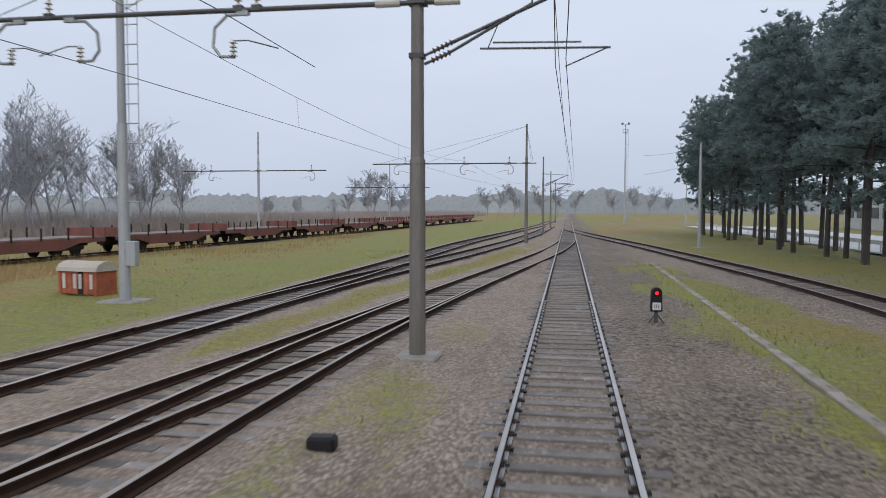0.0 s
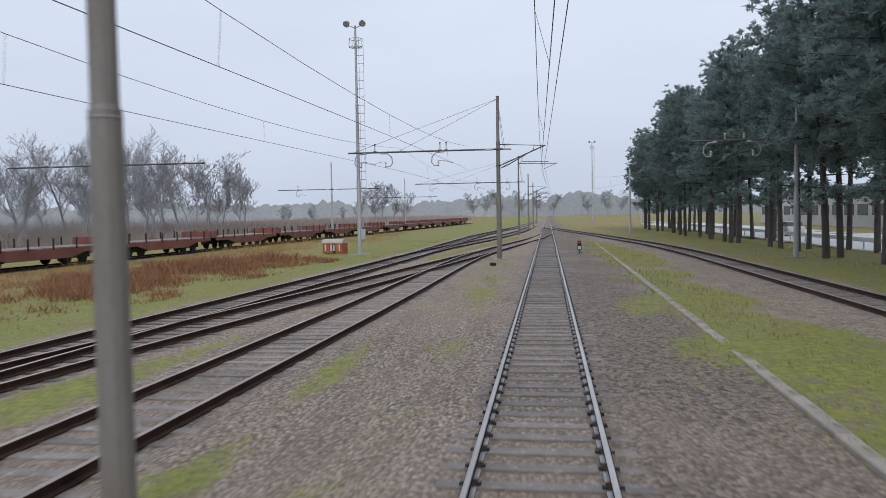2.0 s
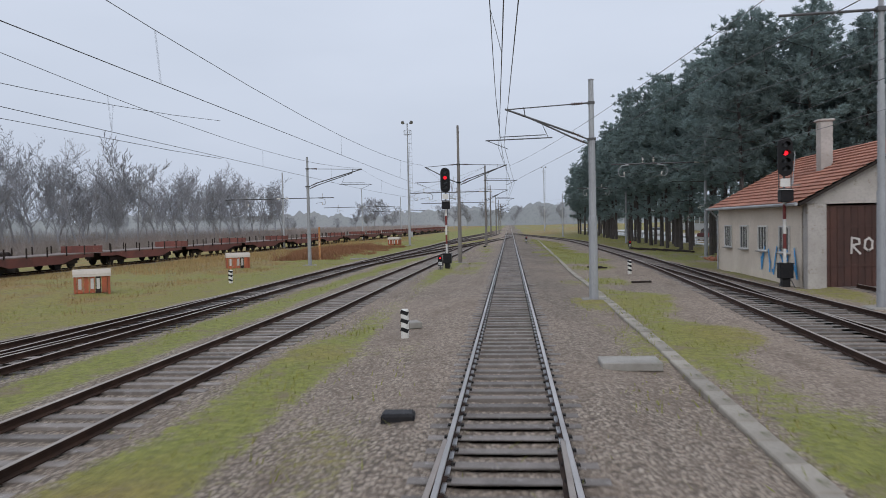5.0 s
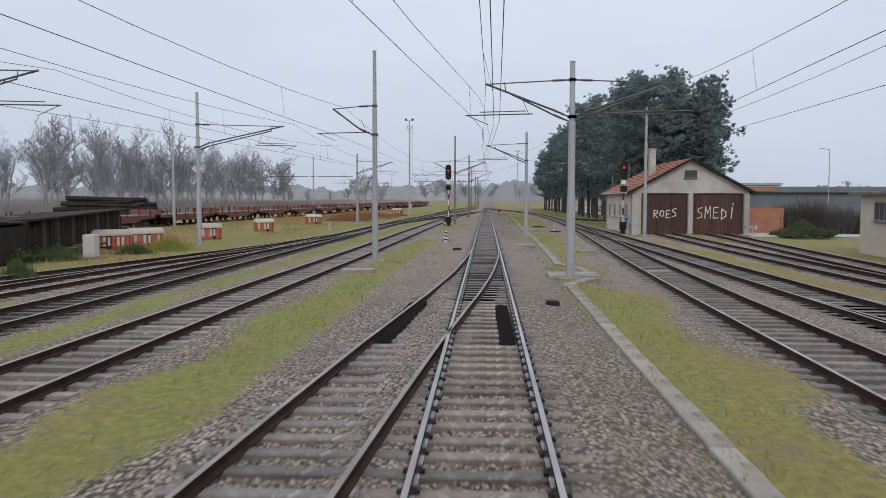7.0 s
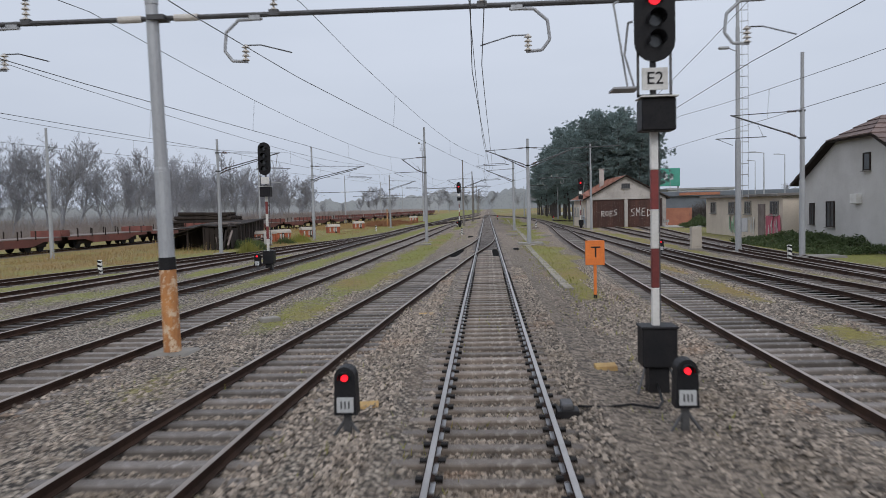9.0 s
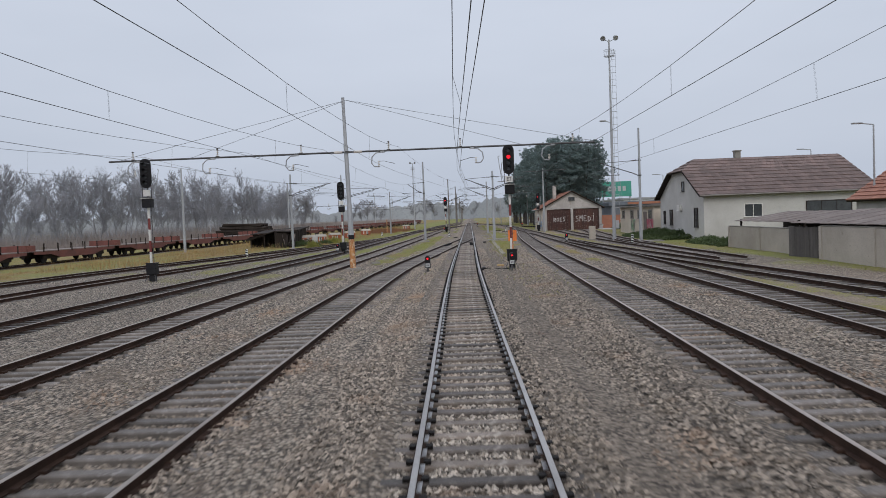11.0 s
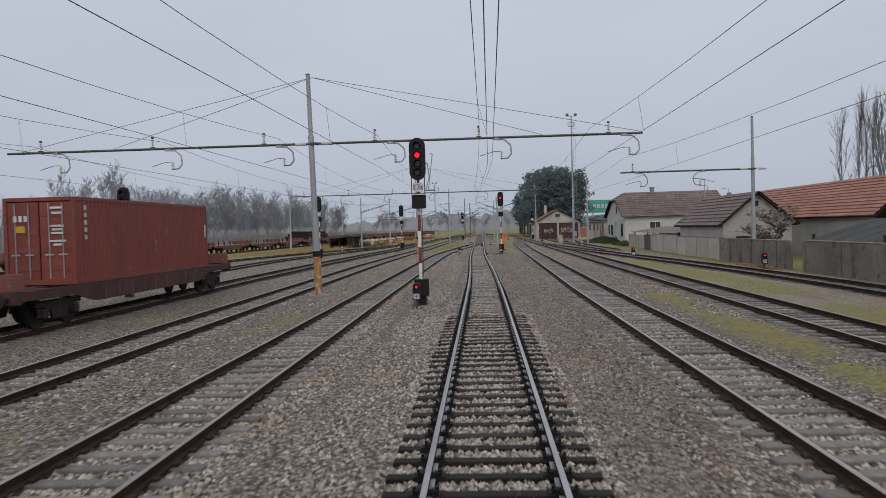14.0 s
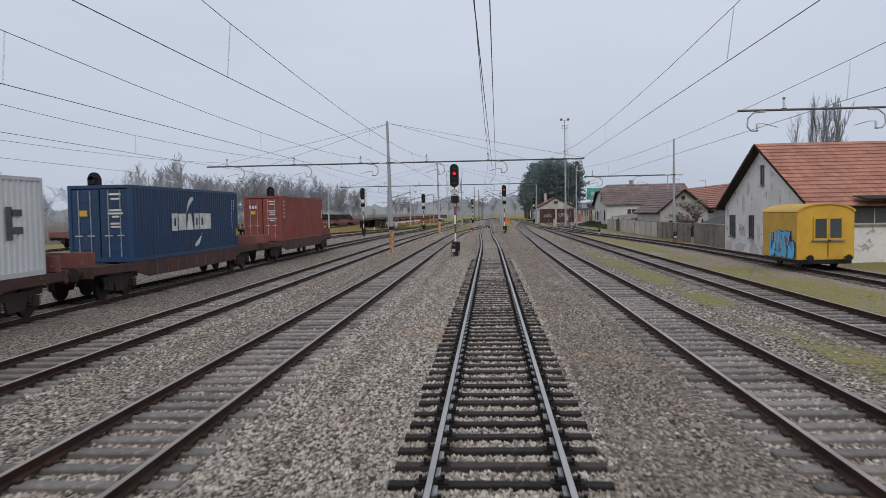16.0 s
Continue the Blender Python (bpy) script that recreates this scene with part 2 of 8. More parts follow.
M_GRAFGREEN = surface("sprayed_green", (0.30, 0.50, 0.30), None, 0.8, 0, 20, 2, 0.02)
M_TILEG = surface("dark_grey_roof_tile", (0.12, 0.12, 0.13), (0.08, 0.08, 0.088), 0.75, 0, 14, 0.7, 0.3, vary=0.2)
M_PANEL = surface("dark_stained_concrete", (0.24, 0.21, 0.175), (0.12, 0.103, 0.083), 0.88, 0, 12, 0.5, 0.3, spots=(0.085, 0.078, 0.06), spot_at=0.56)
M_MOSSROOF = surface("mossy_dark_roof", (0.060, 0.060, 0.051), (0.036, 0.036, 0.030), 0.85, 0, 14, 1.0, 0.4, spots=(0.13, 0.14, 0.08))
M_HALLBAND = surface("slate_blue_sheet", (0.15, 0.17, 0.20), (0.11, 0.125, 0.145), 0.6, 0, 12, 0.4, 0.05)
M_GABLE = surface("dirty_grey_plaster", (0.45, 0.415, 0.385), (0.30, 0.27, 0.245), 0.88, 0, 12, 0.6, 0.25, spots=(0.26, 0.225, 0.185), spot_at=0.58)
M_GRAFOLD = surface("faded_sprayed_white", (0.62, 0.59, 0.56), (0.45, 0.40, 0.37), 0.8, 0, 20, 2, 0.02)
M_GRAFCYAN = surface("sprayed_cyan", (0.16, 0.52, 0.78), (0.10, 0.40, 0.70), 0.7, 0, 20, 2, 0.02)
M_GRAFNAVY = surface("sprayed_navy", (0.02, 0.05, 0.22), None, 0.7, 0, 20, 2, 0.02)
M_GRAFWHITE = surface("sprayed_white", (0.68, 0.66, 0.62), None, 0.8, 0, 20, 2, 0.02)
M_GRAFBLUE = surface("sprayed_blue", (0.10, 0.42, 0.75), (0.05, 0.25, 0.6), 0.7, 0, 20, 2, 0.02)
M_GRAFPINK = surface("sprayed_pink", (0.62, 0.14, 0.20), None, 0.8, 0, 20, 2, 0.02)
M_GREEN = surface("green_board", (0.07, 0.34, 0.25), (0.06, 0.29, 0.21), 0.5, 0, 10, 1, 0.02)
for tiles in (M_TILE, M_TILEB, M_TILEG):
    by_piece(tiles, 0.16)
by_piece(M_SLEEPER2, 0.3)


# ---- building blocks ----
def box(bm, cx, cy, cz, sx, sy, sz, rot=None, bevel=0.0):
    r = bmesh.ops.create_cube(bm, size=1.0)
    vs = r["verts"]
    m = Matrix.Translation((cx, cy, cz)) @ (rot or Matrix.Identity(4)) @ Matrix.Diagonal((sx, sy, sz, 1))
    bmesh.ops.transform(bm, matrix=m, verts=vs)
    if bevel > 0:
        es = list({e for v in vs for e in v.link_edges})
        bmesh.ops.bevel(bm, geom=es, offset=bevel, segments=1, affect="EDGES", profile=0.7)
    return bm


def tube(bm, a, b, r0, r1=None, n=8, cap=True):
    a, b = Vector(a), Vector(b)
    d = b - a
    m = Matrix.Translation((a + b) / 2) @ d.to_track_quat("Z", "Y").to_matrix().to_4x4()
    bmesh.ops.create_cone(bm, cap_ends=cap, segments=n, radius1=r0, radius2=r0 if r1 is None else r1, depth=d.length, matrix=m)
    return bm


def pipe(bm, pts, r, n=6):
    for a, b in zip(pts[:-1], pts[1:]):
        tube(bm, a, b, r, r, n)
    return bm


def prism(bm, outline, axis, lo, hi):
    """An outline of (u, v) pairs pushed along an axis: 'x' takes (y, z), 'y' takes (x, z), 'z' takes (x, y)."""
    def at(u, v, w):
        return {"x": (w, u, v), "y": (u, w, v), "z": (u, v, w)}[axis]
    a = [bm.verts.new(at(u, v, lo)) for u, v in outline]
    b = [bm.verts.new(at(u, v, hi)) for u, v in outline]
    n = len(outline)
    bm.faces.new(a)
    bm.faces.new(b[::-1])
    for i in range(n):
        bm.faces.new((a[i], b[i], b[(i + 1) % n], a[(i + 1) % n]))
    bmesh.ops.recalc_face_normals(bm, faces=bm.faces[:])
    return bm


def mesh_of(name, bm, material, smooth=False):
    me = bpy.data.meshes.new(name)
    bm.to_mesh(me)
    bm.free()
    me.materials.append(material)
    if smooth:
        me.shade_smooth()
    return me


def part(name, bm, material, parent, label="", smooth=False):
    ob = new(name, mesh_of(name, bm, material, smooth))
    ob.parent = parent
    if label:
        ob["label"] = label
    return ob


def thing(name, label, category, m=None, group="", kind=""):
    ob = new(name)
    ob.empty_display_size = 0.3
    if m is not None:
        ob.matrix_world = m
    return tagged(ob, label, category, group, kind)


def solid(name, bm, material, label, category, m=None, group="", kind="", smooth=False):
    ob = new(name, mesh_of(name, bm, material, smooth))
    if m is not None:
        ob.matrix_world = m
    return tagged(ob, label, category, group, kind)


def fast_mesh(name, verts, faces, materials, index=None):
    me = bpy.data.meshes.new(name)
    me.from_pydata(verts, [], faces)
    for mt in materials:
        me.materials.append(mt)
    if index is not None:
        me.polygons.foreach_set("material_index", index)
    return me


# ---- the plan of the tracks: (y, x) of each centre line ----
TRACKS = {
    "main": [(-40, 0), (60, 0), (75, -0.12), (90, -0.36), (104, -0.52), (116, -0.56), (700, -0.56)],
    "west_one": [(-40, -4.95), (60, -4.85), (85, -4.75), (107, -4.55), (117, -4.0), (125, -3.4), (143, -2.2), (150, -1.5), (157, -1.0), (165, -0.68), (172, -0.56)],
    "west_two": [(-40, -9.4), (85, -9.4), (112, -8.75), (133, -8.0), (148, -7.8), (165, -7.35), (195, -6.95), (215, -6.6), (228, -6.2), (240, -5.9), (250, -5.8), (260, -5.55), (268, -5.0), (280, -3.7), (290, -2.5), (300, -1.5), (310, -0.9), (320, -0.56)],
    "west_link": [(212, -11.6), (225, -10.4), (232, -9.4), (239, -8.6), (245, -7.8), (252, -7.0), (260, -6.0), (268, -5.1), (274, -4.4)],
    "west_three": [(-40, -14.7), (72, -14.7), (95, -14.2), (117, -13.2), (131, -12.3), (152, -12.0), (200, -11.6), (226, -11.3), (241, -10.7), (258, -10.0), (271, -9.8), (290, -9.7), (311, -9.5), (337, -8.2), (380, -6.0), (450, -4.5)],
    "west_fork": [(262, -9.95), (272, -9.5), (281, -8.6), (291, -7.4), (312, -5.7), (335, -4.5), (380, -3.6)],
    "west_four": [(-40, -20.5), (80, -21.0), (105, -20.8), (124, -18.3), (132, -17.3), (157, -14.7), (170, -13.2), (185, -12.1), (195, -11.65)],
    "west_five": [(40, -30.5), (98, -28), (118, -25), (130, -22.3), (145, -19), (160, -15.9), (172, -13.4), (180, -12.6)],
    "wagon_siding": [(20, -46), (120, -40), (210, -34.5), (280, -30.5), (340, -27.5), (450, -24)],
    "east_one": [(-40, 4.65), (60, 4.65), (75, 4.85), (112, 5.2), (122, 5.4), (150, 6.1), (165, 6.7), (180, 7.5), (195, 8.3), (212, 9.0), (230, 9.2), (264, 9.1), (278, 8.4), (309, 5.2), (330, 2.5), (350, 0.3), (362, -0.56)],
    "east_two": [(-40, 9.3), (165, 9.3), (180, 9.25), (195, 9.2), (215, 9.05)],
    "east_three": [(-40, 15.3), (60, 15.3), (80, 14.1), (100, 12.4), (121, 10.8), (138, 9.8), (150, 9.35)],
    "shed_road_one": [(110, 14.2), (140, 13.6), (160, 13.4), (175, 13.7), (193, 14.3)],
    "shed_road_two": [(120, 14.0), (145, 14.6), (160, 15.6), (178, 17.2), (193, 18.6)],
}


def centre(name, y):
    pts = TRACKS[name]
    ys = np.array([p[0] for p in pts], float)
    xs = np.array([p[1] for p in pts], float)
    return (np.interp(np.asarray(y) - 5, ys, xs) + 2 * np.interp(y, ys, xs) + np.interp(np.asarray(y) + 5, ys, xs)) / 4


def track_reach(name):
    pts = TRACKS[name]
    return max(pts[0][0], -25), min(pts[-1][0], 520)


# ---- ground ----
def spread(lo, hi, inner_lo, inner_hi, step, growth):
    mid = list(np.arange(inner_lo, inner_hi + 1e-6, step))
    out_hi, out_lo = [], []
    d, v = step, mid[-1]
    while v < hi:
        d *= growth
        v += d
        out_hi.append(v)
    d, v = step, mid[0]
    while v > lo:
        d *= growth
        v -= d
        out_lo.append(v)
    return np.array(out_lo[::-1] + mid + out_hi)


gx = spread(-2500, 2500, -34, 26, 0.5, 1.25)
gy = spread(-800, 3500, -6, 300, 0.75, 1.2)
GX, GY = np.meshgrid(gx, gy)


def wave(x, y, s, seed):
    rs = np.random.RandomState(seed)
    v = np.zeros_like(x)
    for k in range(7):
        a = rs.uniform(0, 2 * math.pi)
        f = (1.5 ** k) / s
        v += np.sin((x * math.cos(a) + y * math.sin(a)) * f + rs.uniform(0, 6.28)) / (1.25 ** k)
    return v / 2.4


near = np.full(GX.shape, 99.0)
for tname in TRACKS:
    lo, hi = track_reach(tname)
    dx = np.abs(GX - centre(tname, GY))
    dx = np.where((GY < lo - 3) | (GY > hi + 3), 99.0, dx)
    near = np.minimum(near, dx)
w1, w2 = wave(GX, GY, 2.2, 3), wave(GX, GY, 9.0, 4)
# how far along the yard the verges are green
green = np.clip((GY - 95) / 60, 0, 1)
grass = np.clip((near - np.where(GX > 8, 1.3, np.where(np.abs(GX) > 4, 1.45, 1.75)) + 0.35 * w1) / 0.5, 0, 1) * np.clip(green * 1.9 - 0.16 + 0.36 * w1 + 0.3 * w2, 0, 1)
moss = (np.exp(-((GX - 7.1) / 0.75) ** 2) * np.clip((68 - GY) / 12, 0.12, 0.9) + 0.85 * np.exp(-((GX - 11.6) / 2.0) ** 4)) * np.clip((130 - GY) / 30, 0, 1)
grass = np.maximum(grass, np.clip(moss * (0.8 + 0.6 * w1), 0, 0.8))
cess = ((GX > -4.2) & (GX < 2.3) & (GY > 105)) | ((GX > -3.6) & (GX < 3.4) & ((GY <= 122) | (GY > 166)))
mossy = np.clip(0.33 + 0.45 * w1 + 0.2 * w2, 0, 0.75) * ((GX < -2.0) | (GX > 1.6)) * np.clip((GY - 150) / 25, 0, 1) * (1 - 0.65 * np.exp(-((GY - 191) / 10) ** 4) * (GX < 0))
grass = np.where(cess & (mossy > 0.02) & (near > 1.5), np.maximum(mossy, 0.0), np.where(cess, grass * np.clip(0.05 + 0.5 * w1 - (GX > 0.4) * 0.5, 0, 0.55), grass))
outer = np.clip((near - 1.9) / 0.6, 0, 1) * np.clip(np.maximum(-GX - 33 + 12 * np.clip((GY - 90) / 80, 0, 1), GX - 16.1) / 1.2, 0, 1)
grass = np.maximum(grass, outer * 0.95)
for px_, py_, sx_, sy_ in ((-7.0, 105.5, 0.8, 1.6), (3.0, 103.5, 0.5, 0.9), (-6.9, 62.0, 0.7, 2.0), (-6.8, 50.0, 0.6, 3.0)):
    grass = np.maximum(grass, np.clip((0.8 + 0.5 * w1) * np.exp(-((GX - px_) / sx_) ** 2 - ((GY - py_) / sy_) ** 2), 0, 0.8))
# bare gravel beside the east track, green beside the trough and along the far cess
lane = centre("east_one", GY) - GX
grass = np.where((GX > 2.0) & (lane > 0) & (GY > 150), grass * np.clip((lane - 1.7 - 0.8 * np.clip((GY - 165) / 15, 0, 1) + 0.9 * w1) / 0.8, 0.06, 1), grass)
strip = np.exp(-((GX + 3.1 + 0.5 * w2) / 0.85) ** 2) * np.clip((GY - 203) / 8, 0, 1) * np.clip((252 - GY) / 10, 0, 1)
grass = np.maximum(grass, np.clip(strip * (0.55 + 0.7 * w1), 0, 0.75))
grass = np.where((GX > -7) & (GX < -2), grass * (1 - 0.65 * np.exp(-((GY - 191) / 9) ** 4)), grass)
dry = np.clip(0.12 + 0.4 * w2 + 0.5 * np.clip((GX - 2.5) / 2, 0, 1) * np.clip(0.6 + w1, 0, 1) * np.clip((GY - 225) / 20, 0, 1) + np.clip((-GX - 18) / 6, 0, 1) * 0.5, 0, 1)
# trodden, oil- and soil-stained stretches of the ballast, plus painted shade under wagons
axis = centre("main", GY)
grime_and_shade = 0.85 * np.exp(-((GX - axis - 1.75) / 0.85) ** 2) * np.clip((135 - GY) / 20, 0, 1)
grime_and_shade += 0.85 * np.exp(-((GX - axis - 3.1) / 1.5) ** 2) * np.clip((135 - GY) / 20, 0, 1)
grime_and_shade += 0.75 * np.exp(-((GX - axis - 1.7) / 1.9) ** 2) * np.clip((GY - 165) / 25, 0, 1)
grime_and_shade += 0.35 * np.exp(-((GX - axis) / 1.7) ** 2) * np.clip((135 - GY) / 20, 0, 1) * np.clip((GY - 78) / 10, 0, 1)
grime_and_shade += 0.9 * np.exp(-((GX - 1.3) / 0.75) ** 2 - ((GY - 104.8) / 2.6) ** 2)
# dark track beds with the shade under both rows of wagons painted in
grime_and_shade += 0.9 * np.exp(-((GX - centre("wagon_siding", GY)) / 1.7) ** 4) * (GY > 60) * (GY < 430)
grime_and_shade += 1.3 * np.exp(-((GX + 14.7) / 1.9) ** 4) * np.clip((70 - GY) / 6, 0, 1)
grime_and_shade += 0.45 * np.exp(-((GX - axis) / 0.9) ** 4) * np.clip((GY - 62) / 8, 0, 1) * np.clip((150 - GY) / 20, 0, 1)
grime_and_shade += 0.9 * np.exp(-((GX - axis - 2.6) / 1.9) ** 2) * np.clip((GY - 205) / 20, 0, 1)
grime_and_shade += np.where(GX > 2, 0.5, 0.32) * np.clip((GY - 27) / 8, 0, 1) * np.clip((86 - GY) / 12, 0, 1) * (np.abs(GX) < 9)
grime_and_shade += 0.3 * np.exp(-((GX - axis - 1.6) / 1.6) ** 2) * np.clip((GY - 98) / 8, 0, 1) * np.clip((160 - GY) / 10, 0, 1)
grime_and_shade = np.clip(grime_and_shade * (0.8 + 0.5 * w1) + 0.10 * w2, 0, 0.9)
grass = np.where((GX > 1) & (GY > 150), grass * np.clip(0.84 + 0.4 * w1 - 0.3 * np.exp(-((GY - 202) / 14) ** 4), 0.1, 1.15), grass)
dry = np.clip(dry + 0.75 * np.clip(w1 + 0.4 * w2 - 0.12, 0, 1) * np.where(GX > 0, 0.4, 1.0) * (np.abs(GX) < 9) * np.clip((GY - 105) / 15, 0, 1) * np.clip((215 - GY) / 20, 0, 1), 0, 1)
dry = np.where(GX < -13, dry * np.clip((GY - 170) / 60, 0.35, 1), dry)
dry = np.clip(dry + 0.3 * (GX < -13) * np.clip((GY - 135) / 10, 0, 1) * np.clip((208 - GY) / 15, 0, 1), 0, 1)
dry = np.clip(dry + np.where(GX < -16.5, 0.6 * np.clip(w1 + 0.3 * w2, -0.3, 1), 0), 0, 1)
dry = dry * (1 - 0.75 * np.exp(-((GX + 13.5) / 5.0) ** 4) * np.clip((GY - 215) / 10, 0, 1))
dry = np.clip(dry + 0.4 * (GX > 5.5) * np.clip((105 - GY) / 15, 0, 1) * np.clip(0.8 + w1, 0, 1), 0, 1)
sandy = np.clip((GY - 130) / 45, 0, 1) * np.clip(0.75 + 0.35 * w2, 0, 1)
sandy = np.maximum(sandy, 0.85 * np.clip((GX - 8.6) / 1.2, 0, 1) * np.clip((110 - GY) / 20, 0, 1))
rise = 0.03 * w1 * np.clip(near - 1.4, 0, 1) - 0.05 * np.clip((near - 1.8) / 0.8, 0, 1) + 0.05 * grass * np.clip(near - 1.4, 0, 1)
rise += np.where(near > 8, 0.12 * w2, 0) - 0.02 * np.clip((1.7 - near) / 0.3, 0, 1)
rise += 0.09 * np.clip((GY - 50) / 16, 0, 1) * np.exp(-((np.abs(GX - axis) - 1.36) / 0.45) ** 2)
rise += (0.035 * np.clip((1.0 - near) / 0.3, 0, 1) + 0.075 * np.exp(-((near - 1.4) / 0.4) ** 2) * (np.abs(GX - axis) > 1.9)) * np.clip((GY - 185) / 12, 0, 1)
rise -= 0.035 * np.clip((1.25 - near) / 0.2, 0, 1) * np.where(np.abs(GX - axis) < 1.5, np.clip((GY - 50) / 4, 0, 1), 1.0) * np.clip((150 - GY) / 15, 0, 1)
rise += 0.06 * np.exp(-((near - 1.35) / 0.3) ** 2) * (np.abs(GX - axis) > 1.9) * np.clip((GY - 40) / 15, 0, 1) * np.clip((185 - GY) / 8, 0, 1)
GZ = np.where((np.abs(GX) < 60) & (GY < 420), rise, 0.0)
ny, nx = GX.shape
gverts = np.stack([GX, GY, GZ], -1).reshape(-1, 3)
ii = (np.arange(ny - 1)[:, None] * nx + np.arange(nx - 1)[None]).reshape(-1)
gfaces = np.stack([ii, ii + 1, ii + nx + 1, ii + nx], -1)


def ground_material():
    m, N, L, P = nodes_of("ballast_and_verge")
    tc = N.new("ShaderNodeTexCoord")
    vec = tc.outputs["Object"]
    vor = N.new("ShaderNodeTexVoronoi")
    vor.inputs["Scale"].default_value = 15
    L.new(vec, vor.inputs["Vector"])
    sep = N.new("ShaderNodeSeparateColor")
    L.new(vor.outputs["Color"], sep.inputs[0])
    stone = ramp_mix(N, L, sep.outputs[0], (0.19, 0.157, 0.12), (0.60, 0.515, 0.42))
    stone = ramp_mix(N, L, stretch(N, L, sep.outputs[1], 0.8, 0.95), stone, (0.36, 0.28, 0.21))
    # shade between the stones, put into the colour as near-black
    gap_shade = stretch(N, L, vor.outputs["Distance"], 0.36, 0.64)
    stone = ramp_mix(N, L, gap_shade, stone, (0.03, 0.025, 0.021))
    tone = noise_tex(N, L, vec, 0.35, 5, 0.65)
    stone = ramp_mix(N, L, stretch(N, L, tone, 0.52, 0.85), stone, (0.15, 0.112, 0.084))
    fine = noise_tex(N, L, vec, 46, 4, 0.7)
    soil = ramp_mix(N, L, stretch(N, L, fine, 0.35, 0.65), (0.17, 0.12, 0.085), (0.39, 0.31, 0.235))
    blot = noise_tex(N, L, vec, 1.1, 6, 0.7)
    sa = N.new("ShaderNodeAttribute")
    sa.attribute_name = "sandy"
    tan = ramp_mix(N, L, sep.outputs[2], (0.22, 0.163, 0.123), (0.49, 0.39, 0.312))
    clod = noise_tex(N, L, vec, 3.2, 6, 0.8)
    tan = ramp_mix(N, L, stretch(N, L, clod, 0.5, 0.7), tan, (0.16, 0.12, 0.086))
    tan = ramp_mix(N, L, stretch(N, L, fine, 0.45, 0.7), tan, (0.17, 0.135, 0.10))
    stone = ramp_mix(N, L, sa.outputs["Fac"], stone, tan)
    base = ramp_mix(N, L, stretch(N, L, blot, 0.6, 0.74), stone, soil)
    # soil and oil drawn out along the line
    drawn = N.new("ShaderNodeMapping")
    drawn.inputs["Scale"].default_value = (1, 0.22, 1)
    L.new(vec, drawn.inputs["Vector"])
    smear = noise_tex(N, L, drawn.outputs["Vector"], 1.25, 7, 0.72)
    base = ramp_mix(N, L, stretch_out(N, L, stretch(N, L, smear, 0.5, 0.72), 0, 0.72), base, (0.135, 0.098, 0.072))
    gm = N.new("ShaderNodeAttribute")
    gm.attribute_name = "grime_and_shade"
    oil_and_shade = ramp_mix(N, L, sep.outputs[0], (0.035, 0.027, 0.021), (0.29, 0.237, 0.187))
    base = ramp_mix(N, L, gm.outputs["Fac"], base, oil_and_shade)
    ga = N.new("ShaderNodeAttribute")
    ga.attribute_name = "grass"
    da = N.new("ShaderNodeAttribute")
    da.attribute_name = "dry"
    mid = noise_tex(N, L, vec, 5.5, 6, 0.75)
    turf = ramp_mix(N, L, stretch(N, L, mid, 0.3, 0.7), (0.11, 0.122, 0.03), (0.325, 0.33, 0.076))
    hay = ramp_mix(N, L, stretch(N, L, mid, 0.3, 0.7), (0.20, 0.125, 0.045), (0.36, 0.245, 0.085))
    turf = ramp_mix(N, L, da.outputs["Fac"], turf, hay)
    wear = noise_tex(N, L, vec, 0.85, 6, 0.75)
    turf = ramp_mix(N, L, stretch(N, L, wear, 0.52, 0.66), turf, (0.21, 0.165, 0.095))
    turf = ramp_mix(N, L, stretch(N, L, fine, 0.52, 0.75), turf, (0.075, 0.075, 0.025))
    edge = N.new("ShaderNodeMath")
    edge.operation = "MULTIPLY_ADD"
    L.new(mid, edge.inputs[0])
    edge.inputs[1].default_value = 1.35
    L.new(ga.outputs["Fac"], edge.inputs[2])
    cover = stretch(N, L, edge.outputs[0], 1.0, 1.32)
    thin = N.new("ShaderNodeMath")
    thin.operation = "MULTIPLY"
    L.new(cover, thin.inputs[0])
    holes = stretch_out(N, L, stretch(N, L, noise_tex(N, L, vec, 1.7, 7, 0.75), 0.47, 0.62), 1.0, 0.25)
    full = N.new("ShaderNodeMix")
    L.new(stretch(N, L, ga.outputs["Fac"], 0.7, 1.05), full.inputs["Factor"])
    L.new(holes, full.inputs["A"])
    full.inputs["B"].default_value = 1.0
    L.new(full.outputs["Result"], thin.inputs[1])
    L.new(ramp_mix(N, L, thin.outputs[0], base, turf), P.inputs["Base Color"])
    P.inputs["Roughness"].default_value = 0.8
    P.inputs["Specular IOR Level"].default_value = 0.3
    b = N.new("ShaderNodeBump")
    b.inputs["Strength"].default_value = 0.9
    b.inputs["Distance"].default_value = 0.035
    L.new(vor.outputs["Distance"], b.inputs["Height"])
    b.invert = True
    b2 = N.new("ShaderNodeBump")
    b2.inputs["Strength"].default_value = 0.5
    b2.inputs["Distance"].default_value = 0.02
    L.new(fine, b2.inputs["Height"])
    L.new(b.outputs[0], b2.inputs["Normal"])
    L.new(b2.outputs[0], P.inputs["Normal"])
    return m


M_GROUND = ground_material()
gme = bpy.data.meshes.new("ground")
gme.from_pydata(gverts.tolist(), [], gfaces.tolist())
gme.materials.append(M_GROUND)
for key, arr in (("grass", grass), ("dry", dry), ("sandy", sandy), ("grime_and_shade", grime_and_shade)):
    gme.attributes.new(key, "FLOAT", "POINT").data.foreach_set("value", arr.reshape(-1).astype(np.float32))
gme.shade_smooth()
